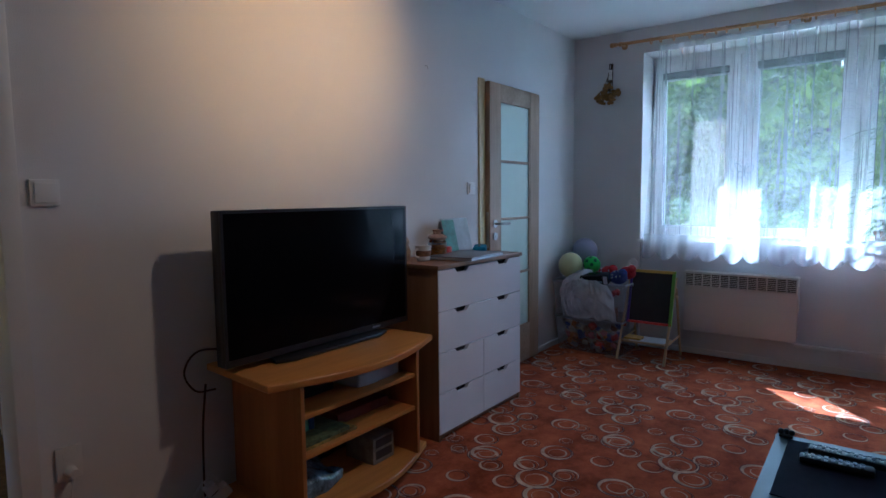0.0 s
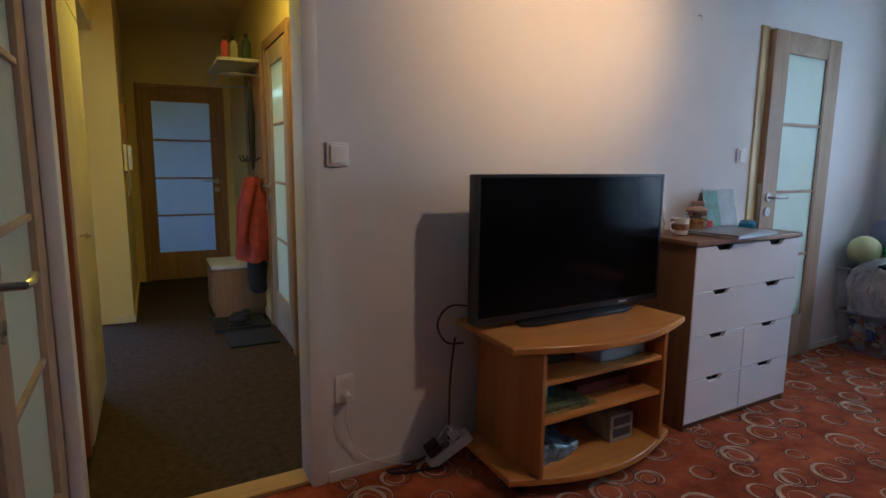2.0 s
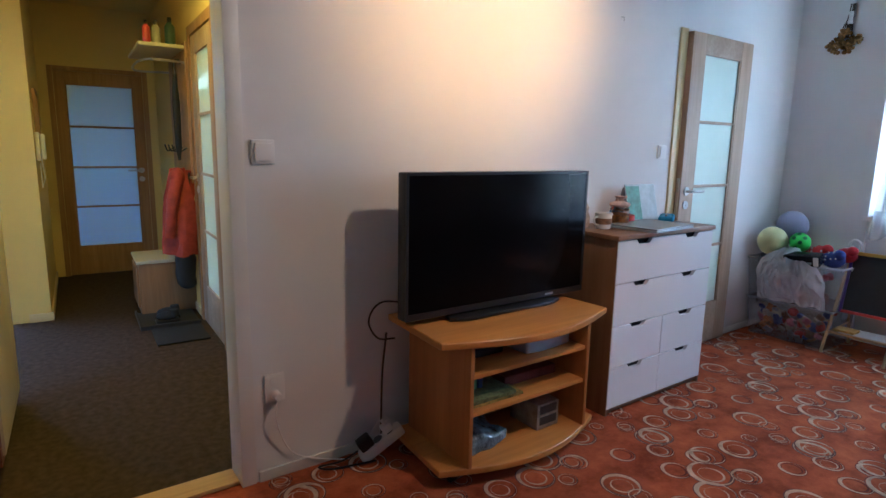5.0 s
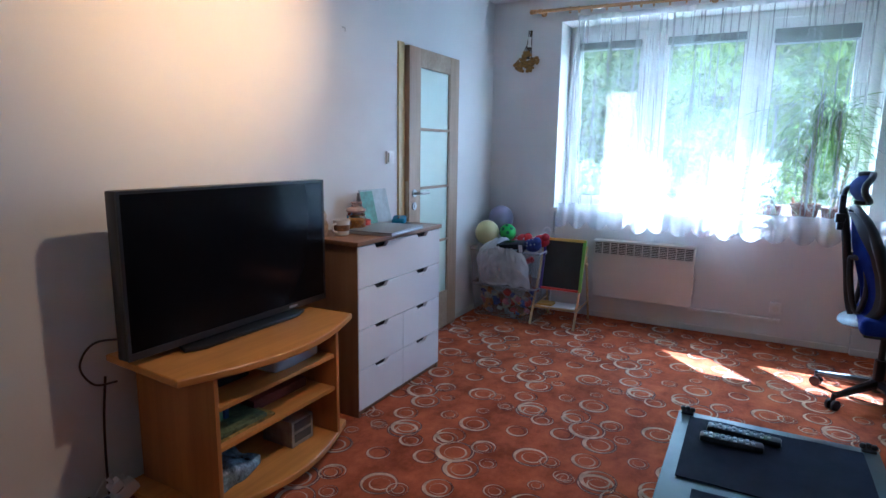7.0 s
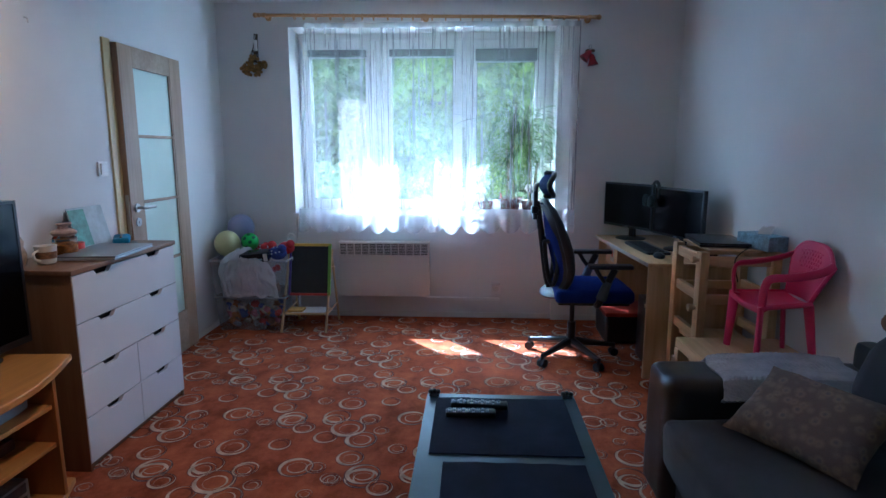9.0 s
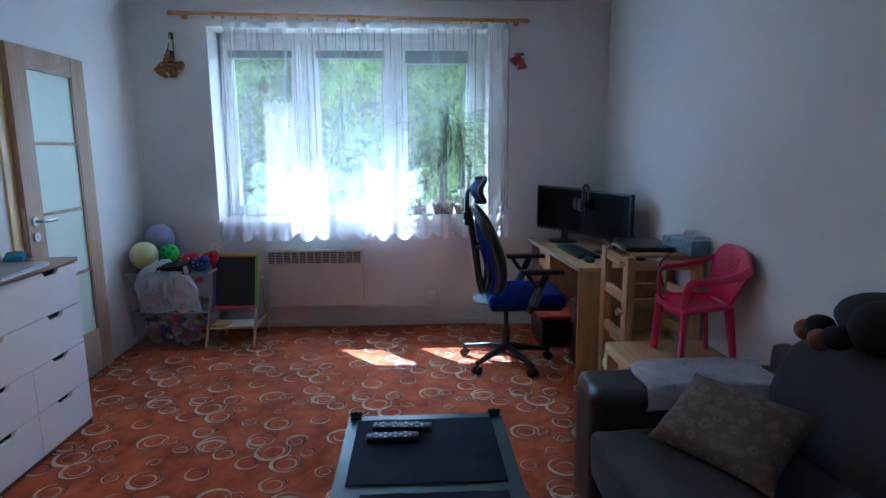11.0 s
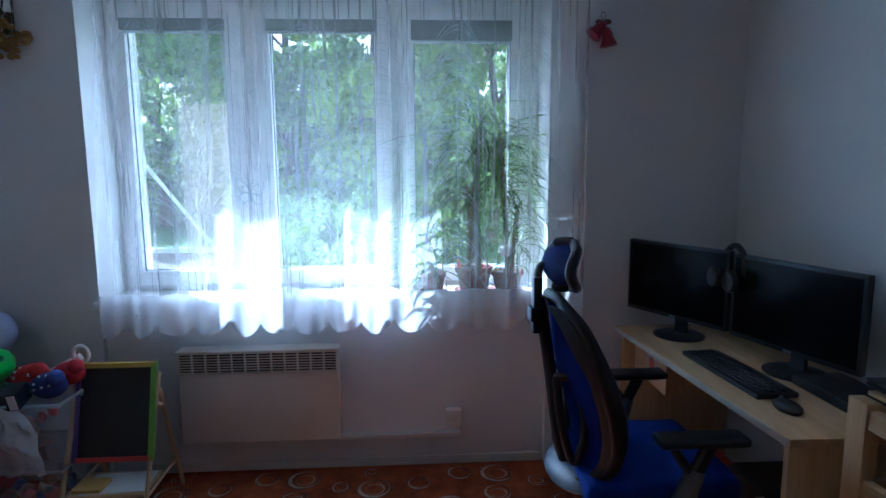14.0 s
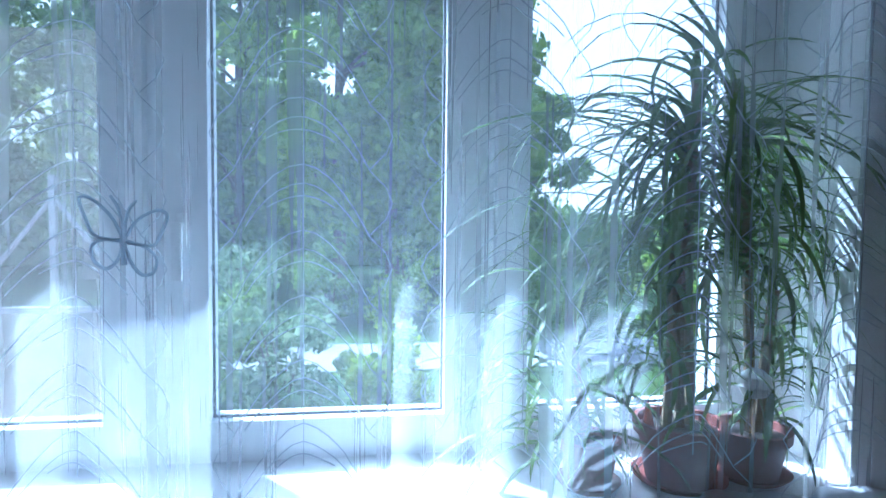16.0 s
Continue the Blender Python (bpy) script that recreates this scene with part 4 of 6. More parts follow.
part("cord", tube(curve_points([(-1.70, 1.19, 0.04), (-1.71, 1.12, 0.012), (-1.73, 1.03, 0.006), (-1.69, 1.06, 0.006), (-1.66, 1.16, 0.008), (-1.64, 1.24, 0.01)], 8), 0.004, 6), BLACK, ex, "black cord")
part("flex", tube(curve_points([(-1.66, 1.33, 0.16), (-1.70, 1.37, 0.10), (-1.735, 1.33, 0.14), (-1.74, 1.26, 0.06), (-1.70, 1.20, 0.008)], 8), 0.0035, 6), WHITE_PLASTIC, ex, "white flex")
tc = thing("tv_cable", "black cable looping down behind the television stand", "cable", (-1.74, 1.33, 0.01))
part("loop", tube(curve_points([(-1.62, 1.40, 0.66), (-1.70, 1.30, 0.66), (-1.735, 1.26, 0.58), (-1.73, 1.30, 0.50), (-1.69, 1.36, 0.50)], 8), 0.004, 6), BLACK, tc)
part("drop", tube(curve_points([(-1.72, 1.335, 0.52), (-1.735, 1.325, 0.35), (-1.72, 1.31, 0.15), (-1.66, 1.28, 0.05)], 8), 0.0045, 6), BLACK, tc)


def wall_plate(y, z, w, h, label, rocker=True):
    t = thing("light_switch" if rocker else "wall_socket", label, "switch" if rocker else "socket", (XW, y, z))
    part("plate", box(XW + 0.0005, y - w / 2, z - h / 2, XW + 0.012, y + w / 2, z + h / 2, 0.005), WHITE_PLASTIC, t)
    if rocker:
        part("rocker", moved(box(-0.004, -w * 0.36, -h * 0.36, 0.006, w * 0.36, h * 0.36, 0.002), pose(XW + 0.014, y, z, 0, 3, 0)), WHITE_PLASTIC, t)
    else:
        for dz in (0.026, -0.026):
            part("outlet", lathe((0, 0, 0), [(0.021, 0), (0.021, 0.002), (0.017, 0.003)], 20), WHITE_PLASTIC, t).matrix_basis = Matrix.Translation(Vector((0.012, 0, dz))) @ pose(0, 0, 0, 0, 90, 0) @ Matrix.Translation(ORIGIN[t.name])
        part("plug", joined(rod((XW + 0.014, y, z - 0.026), (XW + 0.05, y, z - 0.026), 0.018, 0.014, 16)), WHITE_PLASTIC, t)
        part("cord", tube(curve_points([(XW + 0.045, y, z - 0.03), (XW + 0.045, y - 0.01, z - 0.12), (XW + 0.02, y + 0.05, z - 0.27), (XW + 0.02, y + 0.14, z - 0.33), (XW + 0.03, y + 0.26, z - 0.37), (XW + 0.09, y + 0.38, z - 0.378)], 7), 0.003, 6), WHITE_PLASTIC, t, "thin white cord")
    return t


wall_plate(0.857, 1.258, 0.085, 0.085, "white rocker light switch on the wall")
wall_plate(3.228, 1.286, 0.08, 0.08, "white rocker light switch beside the door")
wall_plate(0.871, 0.372, 0.078, 0.112, "white double wall socket with a plug in it", False)
single("wall_hook", tube(curve_points([(XW + 0.001, 2.78, 1.98), (XW + 0.018, 2.78, 1.975), (XW + 0.02, 2.78, 1.955)], 4), 0.003, 6), STEEL, "small screw hook in the wall", "hook")

# ---- chest of drawers ----
DX, D0, D1 = -1.378, 2.372, 3.187
dr = thing("dresser", "brown chest with two wide and four narrow white drawers", "chest of drawers", (-1.57, 2.78, 0))
part("top", box(-1.765, D0 - 0.008, 0.876, DX + 0.008, D1 + 0.008, 0.897, 0.002), WALNUT, dr)
for y0 in (D0, D1 - 0.018):
    part("side_panel", box(-1.76, y0, 0.0, DX - 0.004, y0 + 0.018, 0.876, 0.001), WALNUT_Z, dr)
part("back_panel", box(-1.76, D0 + 0.018, 0.03, -1.75, D1 - 0.018, 0.876), WALNUT_Z, dr)
# solid filler; the shade in the drawer gaps is its colour
part("carcass", box(-1.75, D0 + 0.018, 0.03, DX - 0.03, D1 - 0.018, 0.876), BLACK_SHADOW, dr, "dark block giving the shade behind the drawer fronts")
part("plinth", box(DX - 0.03, D0 + 0.018, 0.012, DX - 0.012, D1 - 0.018, 0.034), WALNUT, dr)
mid = (D0 + D1) / 2
quarter = (D1 - D0) / 4


def drawer_front(a, b, row, grips):
    """A front plate with trapezoid grips cut into its upper edge."""
    z0, z1 = 0.036 + row * 0.2095, 0.036 + row * 0.2095 + 0.2065
    w1, w0, dp = 0.062, 0.040, 0.024
    outline = [(a, z0), (b, z0), (b, z1)]
    for c in sorted(grips, reverse=True):
        outline += [(c + w1, z1), (c + w0, z1 - dp), (c - w0, z1 - dp), (c - w1, z1)]
    outline.append((a, z1))
    bm = bmesh.new()
    plate = bm.faces.new([bm.verts.new((DX - 0.018, y, z)) for y, z in outline])
    up = bmesh.ops.extrude_face_region(bm, geom=[plate])
    bmesh.ops.translate(bm, verts=[v for v in up["geom"] if isinstance(v, bmesh.types.BMVert)], vec=(0.018, 0, 0))
    bmesh.ops.recalc_face_normals(bm, faces=bm.faces[:])
    bmesh.ops.bevel(bm, geom=[e for e in bm.edges if min(v.co.x for v in e.verts) > DX - 0.001], offset=0.0012, segments=1, affect="EDGES")
    part("drawer_front", bm, WHITE_GLOSS, dr, "white glossy drawer front with cut-out grips", 20)


for row in (0, 1):
    drawer_front(D0 + 0.003, mid - 0.0015, row, (D0 + quarter,))
    drawer_front(mid + 0.0015, D1 - 0.003, row, (D1 - quarter,))
for row in (2, 3):
    drawer_front(D0 + 0.003, D1 - 0.003, row, (D0 + quarter, D1 - quarter))
for y in (D0 + 0.05, D1 - 0.05):
    part("foot", box(DX - 0.06, y - 0.02, 0, DX - 0.02, y + 0.02, 0.03, 0.003), WALNUT_Z, dr)

TOP = 0.8975
ow = thing("owl_figurine", "small beige owl figurine", "figurine", (-1.66, 2.44, TOP))
part("body", joined(lathe((-1.66, 2.44, TOP), [(0.03, 0), (0.038, 0.02), (0.04, 0.055), (0.03, 0.085), (0.034, 0.105), (0.022, 0.128), (0.004, 0.132)], 20), rod((-1.66, 2.425, TOP + 0.12), (-1.66, 2.42, TOP + 0.145), 0.009, 0.001), rod((-1.66, 2.455, TOP + 0.12), (-1.66, 2.46, TOP + 0.145), 0.009, 0.001)), colour("beige_ceramic", (0.50, 0.38, 0.26), 0.5, var=0.4, coarse=50), ow)
cp = thing("mug", "white mug with a brown printed pattern", "mug", (-1.585, 2.515, TOP))
part("body", lathe((-1.585, 2.515, TOP), [(0.03, 0), (0.036, 0.004), (0.043, 0.075), (0.045, 0.08), (0.041, 0.079), (0.034, 0.012), (0.002, 0.010)]), WHITE_PLASTIC, cp)
part("print", lathe((-1.585, 2.515, TOP), [(0.0395, 0.025), (0.0425, 0.055), (0.0422, 0.0552), (0.039, 0.0252)]), colour("brown_print", (0.30, 0.16, 0.08), 0.4, var=0.5, coarse=60), cp, "brown printed band")
part("handle", tube(curve_points([(-1.585, 2.47, TOP + 0.065), (-1.585, 2.445, TOP + 0.055), (-1.585, 2.45, TOP + 0.03), (-1.585, 2.477, TOP + 0.02)], 5), 0.005), WHITE_PLASTIC, cp)
jr = thing("preserving_jar", "glass jar of orange sweets under a knotted cloth lid", "jar", (-1.625, 2.69, TOP))
part("contents", lathe((-1.625, 2.69, TOP), [(0.042, 0.004), (0.046, 0.01), (0.046, 0.058), (0.02, 0.07)]), colour("orange_sweets", (0.62, 0.26, 0.04), 0.5, var=0.6, coarse=45, bump=0.5), jr)
part("glass", lathe((-1.625, 2.69, TOP), [(0.045, 0), (0.052, 0.008), (0.052, 0.085), (0.04, 0.10), (0.042, 0.112)]), JAR_GLASS, jr)
part("cloth_lid", joined(lathe((-1.625, 2.69, TOP), [(0.046, 0.1), (0.055, 0.112), (0.048, 0.122), (0.018, 0.132), (0.02, 0.142), (0.03, 0.155)], 18), rod((-1.625, 2.66, TOP + 0.137), (-1.625, 2.74, TOP + 0.15), 0.007)), colour("pinkish_cloth", (0.50, 0.36, 0.30), 0.9, var=0.3, coarse=30), jr, "gathered pinkish cloth lid")
single("candle", lathe((-1.64, 2.785, TOP), [(0.034, 0), (0.036, 0.004), (0.036, 0.05), (0.03, 0.052)]), colour("red_wax", (0.50, 0.06, 0.03), 0.5), "short red candle in a cup", "candle")
ca = thing("desk_calendar", "standing card with a green picture and white pages", "calendar", (-1.66, 2.92, TOP))
part("card", moved(box(-0.002, -0.12, 0, 0.002, 0.12, 0.215, 0.0005), pose(-1.635, 2.925, TOP, 0, -14, -4)), colour("pale_grey_card", (0.46, 0.52, 0.54), 0.6, var=0.2, coarse=25), ca)
part("picture", moved(box(0.0025, -0.115, 0.02, 0.0035, -0.01, 0.205), pose(-1.635, 2.925, TOP, 0, -14, -4)), colour("pale_green_print", (0.13, 0.33, 0.24), 0.5, var=0.5, coarse=22), ca, "pale green picture")
part("support", moved(box(-0.0015, -0.12, 0, 0.0015, 0.12, 0.20), pose(-1.74, 2.925, TOP, 0, 15, -4)), colour("grey_card", (0.25, 0.25, 0.27), 0.7), ca)
part("foot", moved(box(-0.05, -0.12, 0, 0.03, 0.12, 0.004), pose(-1.65, 2.925, TOP, 0, 0, -4)), colour("pale_blue_card", (0.35, 0.55, 0.68), 0.6), ca)
lp = thing("laptop", "closed silver laptop lying on the dresser", "laptop", (-1.485, 2.755, TOP))
LM = pose(-1.482, 2.768, TOP, 0, 0, 6)
part("base", moved(box(-0.135, -0.19, 0.002, 0.135, 0.19, 0.012, 0.003), LM), SILVER, lp)
part("lid", moved(box(-0.135, -0.19, 0.0135, 0.135, 0.19, 0.021, 0.003), LM), plain("light_silver_lid", (0.34, 0.34, 0.37), 0.35, 0.6, var=0.04, bump=0), lp)
pc = thing("pencil_case", "blue and black zipped pencil case", "pencil case", (-1.62, 3.09, TOP))
part("pouch", moved(soft_box(-0.04, -0.085, 0, 0.04, 0.085, 0.04, 0.018, 0.004), pose(-1.60, 3.08, TOP, 0, 0, 30)), colour("blue_pouch_cloth", (0.03, 0.22, 0.42), 0.7), pc)
part("zip", moved(box(-0.006, -0.08, 0.039, 0.006, 0.08, 0.043, 0.002), pose(-1.60, 3.08, TOP, 0, 0, 30)), BLACK, pc)
single("phone", moved(box(-0.035, -0.07, 0, 0.035, 0.07, 0.009, 0.004), pose(-1.52, 3.03, TOP + 0.0005, 0, 0, 40)), BLACK, "black phone lying on the dresser", "phone")

# ---- toy corner ----
RIM_PLASTIC = see_through("clear_plastic_rim", (0.66, 0.66, 0.70), 0.45, 0.35)


def crate(z0, x0, x1, y0, y1, h, label):
    c = thing("storage_crate", label, "storage crate", ((x0 + x1) / 2, (y0 + y1) / 2, z0), "stacked toy crates")
    t = 0.004
    tp = 0.02
    rows = []
    for z, g in ((z0, tp), (z0 + h, 0.0)):
        rows.append([(x0 + g, y0 + g, z), (x1 - g, y0 + g, z), (x1 - g, y1 - g, z), (x0 + g, y1 - g, z), (x0 + g, y0 + g, z)])
    part("tub", surface(rows), BOXY, c, smooth=0)
    part("bottom", box(x0 + tp, y0 + tp, z0, x1 - tp, y1 - tp, z0 + t), BOXY, c)
    part("rim", tube([(x0, y0, z0 + h), (x1, y0, z0 + h), (x1, y1, z0 + h), (x0, y1, z0 + h)], 0.008, 8, True), RIM_PLASTIC, c)
    for x in (x0, x1):
        part("clip", box(x - 0.008, (y0 + y1) / 2 - 0.05, z0 + h - 0.07, x + 0.008, (y0 + y1) / 2 + 0.05, z0 + h + 0.006, 0.005), RIM_PLASTIC, c)
    return c


crate(0.002, -1.72, -1.17, 4.37, 4.76, 0.265, "clear plastic crate full of toys on the carpet")
crate(0.272, -1.735, -1.145, 4.35, 4.77, 0.285, "clear plastic crate heaped with toys, stacked on another")
rnd = random.Random(9)
TOYC = [colour("toy_" + n, c, 0.4, bump=0.0) for n, c in (("red", (0.5, 0.03, 0.03)), ("grey", (0.30, 0.28, 0.30)), ("orange", (0.62, 0.22, 0.06)), ("cream", (0.55, 0.45, 0.34)), ("blue", (0.05, 0.10, 0.35)), ("pink", (0.55, 0.18, 0.24)), ("brown", (0.24, 0.11, 0.06)))]
for k in range(92):
    low = k < 56
    z = rnd.uniform(0.012, 0.20) if low else rnd.uniform(0.285, 0.48)
    x, y = rnd.uniform(-1.66, -1.24), rnd.uniform(4.42, 4.70)
    if rnd.random() < 0.7:
        y = 4.425
    m = pose(x, y, z + 0.02, rnd.uniform(0, 90), rnd.uniform(0, 90), rnd.uniform(0, 90))
    q = rnd.uniform(0.02, 0.04)
    bm = ball((0, 0, 0), q, (1, rnd.uniform(0.5, 1), rnd.uniform(0.6, 1.2)), 12) if k % 2 else box(-q, -q * 0.7, -q * 0.5, q, q * 0.7, q * 0.5, 0.005)
    single("toy", moved(bm, m), TOYC[k % 7], "small plastic toy seen through the crate", "toy", "toys in the crates")
for nm, cpos, r, cl, lab in (("balloon", (-1.60, 4.66, 0.775), 0.105, (0.30, 0.30, 0.46), "pale violet balloon above the toys"), ("toy_ball", (-1.635, 4.46, 0.675), 0.098, (0.62, 0.62, 0.30), "pale yellow ball on the toy crate")):
    single(nm, ball(cpos, r, (1, 1, 1.04), 32), colour(nm + "_skin", cl, 0.35, var=0.06, bump=0), lab, "balloon" if nm == "balloon" else "ball")
gb = thing("toy_ball", "bright green ball with dark spots", "ball", (-1.47, 4.52, 0.60))
part("ball", ball((-1.47, 4.50, 0.685), 0.068, seg=28), colour("bright_green_rubber", (0.10, 0.52, 0.05), 0.4, var=0.05), gb)
for a, e in ((-1.9, 0.5), (-1.2, 0.1), (-1.6, -0.5), (-2.4, -0.1), (-0.7, 0.6), (-1.5, 1.1), (-2.9, 0.5)):
    dvec = Vector((math.cos(a) * math.cos(e), math.sin(a) * math.cos(e), math.sin(e)))
    part("spot", rod(Vector((-1.47, 4.50, 0.685)) + dvec * 0.064, Vector((-1.47, 4.50, 0.685)) + dvec * 0.0692, 0.014, seg=10), colour("dark_green_spot", (0.01, 0.13, 0.03), 0.4), gb)
bag = []
for k in range(46):
    t = k / 45
    z = 0.655 - 0.37 * t ** 1.25
    w = 0.04 + 0.185 * math.sin(min(1.0, 0.12 + t * 1.15) * 1.62) ** 0.8
    bulge = 0.075 * math.sin(math.pi * min(1, t * 1.05)) ** 0.7
    row = []
    for i in range(61):
        a = i / 60 * 2 - 1
        f_ = noise.noise(Vector((a * 3, t * 4, 1.7)))
        row.append((-1.47 + 0.05 * t + w * a + 0.012 * f_, 4.40 - 0.085 * min(1, t * 4) - bulge * (1 - a * a) ** 0.6 + 0.024 * f_ + 0.026 * abs(noise.noise(Vector((a * 5 + 2 * t, t * 4 - 2 * a, 0.3)))) + 0.016 * abs(noise.noise(Vector((a * 11 + t * 5, t * 8, 4.3)))), z - 0.03 * a * a * (1 - t) + 0.014 * noise.noise(Vector((a * 4, t * 3, 5)))))
    bag.append(row)
single("carrier_bag", surface(bag), BAG, "crumpled white plastic bag hanging over the crate", "bag")
tcar = thing("toy_box", "dark toy box with a pale stripe on the toy heap", "toy box", (-1.37, 4.33, 0.56))
part("body", moved(box(-0.105, -0.05, -0.035, 0.105, 0.05, 0.035, 0.004), pose(-1.37, 4.335, 0.60, 12, -5, 6)), colour("dark_toy_card", (0.018, 0.022, 0.028), 0.35), tcar)
part("stripe", moved(box(-0.104, -0.0515, -0.018, 0.06, -0.05, -0.006), pose(-1.37, 4.335, 0.60, 12, -5, 6)), colour("pale_teal_print", (0.35, 0.48, 0.52), 0.4), tcar)
part("window", moved(box(0.07, -0.0515, -0.03, 0.10, -0.05, 0.03), pose(-1.37, 4.335, 0.60, 12, -5, 6)), colour("white_print", (0.7, 0.7, 0.7), 0.4), tcar)
for k, (x, y, z, q, cl, lab) in enumerate(((-1.33, 4.50, 0.625, 0.062, (0.55, 0.03, 0.03), "red soft toy with white dots"), (-1.24, 4.46, 0.605, 0.06, (0.05, 0.07, 0.28), "blue checked soft toy on the heap"), (-1.19, 4.52, 0.635, 0.055, (0.48, 0.02, 0.03), "red soft toy on the heap"), (-1.40, 4.56, 0.61, 0.055, (0.35, 0.05, 0.04), "dark red soft toy on the crate"), (-1.56, 4.56, 0.575, 0.06, (0.15, 0.28, 0.08), "green soft toy on the crate"))):
    single("soft_toy", joined(ball((x, y, z), q, (1.2, 0.9, 0.9), 18), ball((x + 0.04, y - 0.02, z + 0.035), q * 0.6, seg=14), ball((x - 0.05, y - 0.01, z), q * 0.45, seg=12)), colour("toy_plush", cl, 0.9, var=0.3, coarse=60, bump=0.5), lab, "toy", "soft toys on the crate")
DOT = colour("white_toy_dot", (0.62, 0.62, 0.62), 0.8)
for k in range(26):
    a, e = rnd.uniform(-2.9, -0.2), rnd.uniform(-0.3, 1.2)
    way = Vector((math.cos(a) * math.cos(e) * 1.2, math.sin(a) * math.cos(e) * 0.9, math.sin(e) * 0.9))
    own = bpy.data.objects["soft_toy"] if k % 2 else bpy.data.objects["soft_toy.001"]
    mid = Vector((-1.33, 4.50, 0.625)) if k % 2 else Vector((-1.24, 4.46, 0.605))
    part("dot", ball(mid + way * 0.0615, 0.008 if k % 2 else 0.006, seg=8), DOT, own)
tr = thing("toy_trumpet", "white plastic toy with a ring handle", "toy", (-1.20, 4.58, 0.6))
part("body", rod((-1.28, 4.56, 0.62), (-1.17, 4.58, 0.685), 0.025, 0.018), WHITE_PLASTIC, tr)
part("ring", tube([(-1.165 + 0.032 * math.cos(a), 4.57, 0.70 + 0.036 * math.sin(a)) for a in (2 * math.pi * i / 18 for i in range(18))], 0.009, 8, True), WHITE_PLASTIC, tr)

ea = thing("easel", "small wooden easel with a blackboard in a coloured frame", "easel", (-1.0, 4.5, 0))
BT, BB_ = 4.545, 4.43
tilt = lambda x, z, off=0.0: Vector((x - 0.03 + 0.02 * (0.68 - z), BB_ + (BT - BB_) * (z - 0.29) / 0.39 + off, z * 0.967))


def plank(x0, z0, x1, z1, off0, off1):
    bm = bmesh.new()
    vs = [bm.verts.new(tilt(x, z, o)) for o in (off0, off1) for x, z in ((x0, z0), (x1, z0), (x1, z1), (x0, z1))]
    for q in ((0, 1, 2, 3), (7, 6, 5, 4), (0, 4, 5, 1), (1, 5, 6, 2), (2, 6, 7, 3), (3, 7, 4, 0)):
        bm.faces.new([vs[i] for i in q])
    bmesh.ops.recalc_face_normals(bm, faces=bm.faces[:])
    return bm


part("blackboard", plank(-1.125, 0.30, -0.825, 0.675, 0.002, 0.012), colour("chalkboard_black", (0.022, 0.023, 0.025), 0.7, var=0.25, coarse=8), ea, "black chalkboard panel")
for nm, q, cl in (("top_bar", (-1.128, 0.668, -0.812, 0.688), (0.62, 0.42, 0.05)), ("bottom_bar", (-1.128, 0.285, -0.812, 0.303), (0.60, 0.05, 0.04)), ("left_bar", (-1.138, 0.285, -1.120, 0.688), (0.10, 0.06, 0.30)), ("right_bar", (-0.830, 0.285, -0.808, 0.688), (0.22, 0.45, 0.05))):
    part(nm, plank(*q, -0.004, 0.014), colour("painted_" + nm, cl, 0.45), ea, "painted wooden bar")
for x in (-1.142, -0.806):
    part("front_leg", tube([tilt(x, 0.64, 0.02), tilt(x - 0.04 if x < -1 else x - 0.03, 0.0, -0.005)], 0.0105, 6), PINE, ea)
    part("rear_leg", tube([tilt(x, 0.56, 0.035), Vector((x - 0.03, 4.72, 0.0))], 0.0105, 6), PINE, ea)
    part("hinge_knob", ball(tilt(x + (0.014 if x > -1 else -0.014), 0.50, 0.02), 0.013, seg=12), PINE, ea)
    part("side_strut", tube([tilt(x - 0.03, 0.13, 0.0), Vector((x - 0.03, 4.66, 0.16))], 0.007, 6), PINE, ea)
part("tray", box(-1.195, 4.40, 0.125, -0.87, 4.60, 0.139, 0.003), PINE_X, ea)
single("paper_sheet", moved(box(-0.13, -0.085, 0, 0.13, 0.085, 0.003), pose(-1.01, 4.50, 0.1395, 0, 0, 4)), WHITE_PLASTIC, "white sheet of paper on the easel tray", "paper")
single("yellow_cloth", soft_box(-1.17, 4.41, 0.1435, -1.05, 4.51, 0.162, 0.006, 0.008, seed=2), colour("yellow_cloth", (0.62, 0.40, 0.10), 0.9), "folded yellow cloth on the easel tray", "cloth")

# ---- under the window ----
cv = thing("convector_heater", "white wall-mounted convector heater with a slotted grille", "heater", (-0.45, 4.75, 0.204))
part("casing", box(-0.82, 4.713, 0.204, -0.08, 4.79, 0.655, 0.006), WHITE_ENAMEL, cv)
# dark sheet on the casing paints the shade behind the slats
part("grille_shade", box(-0.812, 4.708, 0.548, -0.088, 4.7125, 0.638), BLACK_SHADOW, cv)
for k in range(7):
    z = 0.552 + k * 0.0128
    part("slat", moved(box(-0.81, -0.003, -0.0019, -0.09, 0.003, 0.0019, 0.0006), pose(0, 4.7065, z, 22)), WHITE_ENAMEL, cv)
for k in range(13):
    x = -0.812 + k * 0.724 / 12
    part("grille_bar", box(x - 0.004, 4.699, 0.546, x + 0.004, 4.711, 0.64, 0.001), WHITE_ENAMEL, cv)
part("top_lip", box(-0.823, 4.700, 0.64, -0.077, 4.791, 0.657, 0.004), WHITE_ENAMEL, cv)
for x in (-0.7, -0.2):
    part("wall_bracket", box(x - 0.02, 4.79, 0.3, x + 0.02, NICHE, 0.55), WHITE_ENAMEL, cv)
single("cable_duct", box(-0.105, NICHE - 0.03, 0.152, 0.50, NICHE, 0.176, 0.003), WHITE_PLASTIC, "white plastic cable duct on the wall", "cable duct")
so = thing("surface_socket", "white surface-mounted wall socket", "socket", (0.465, 4.81, 0.22))
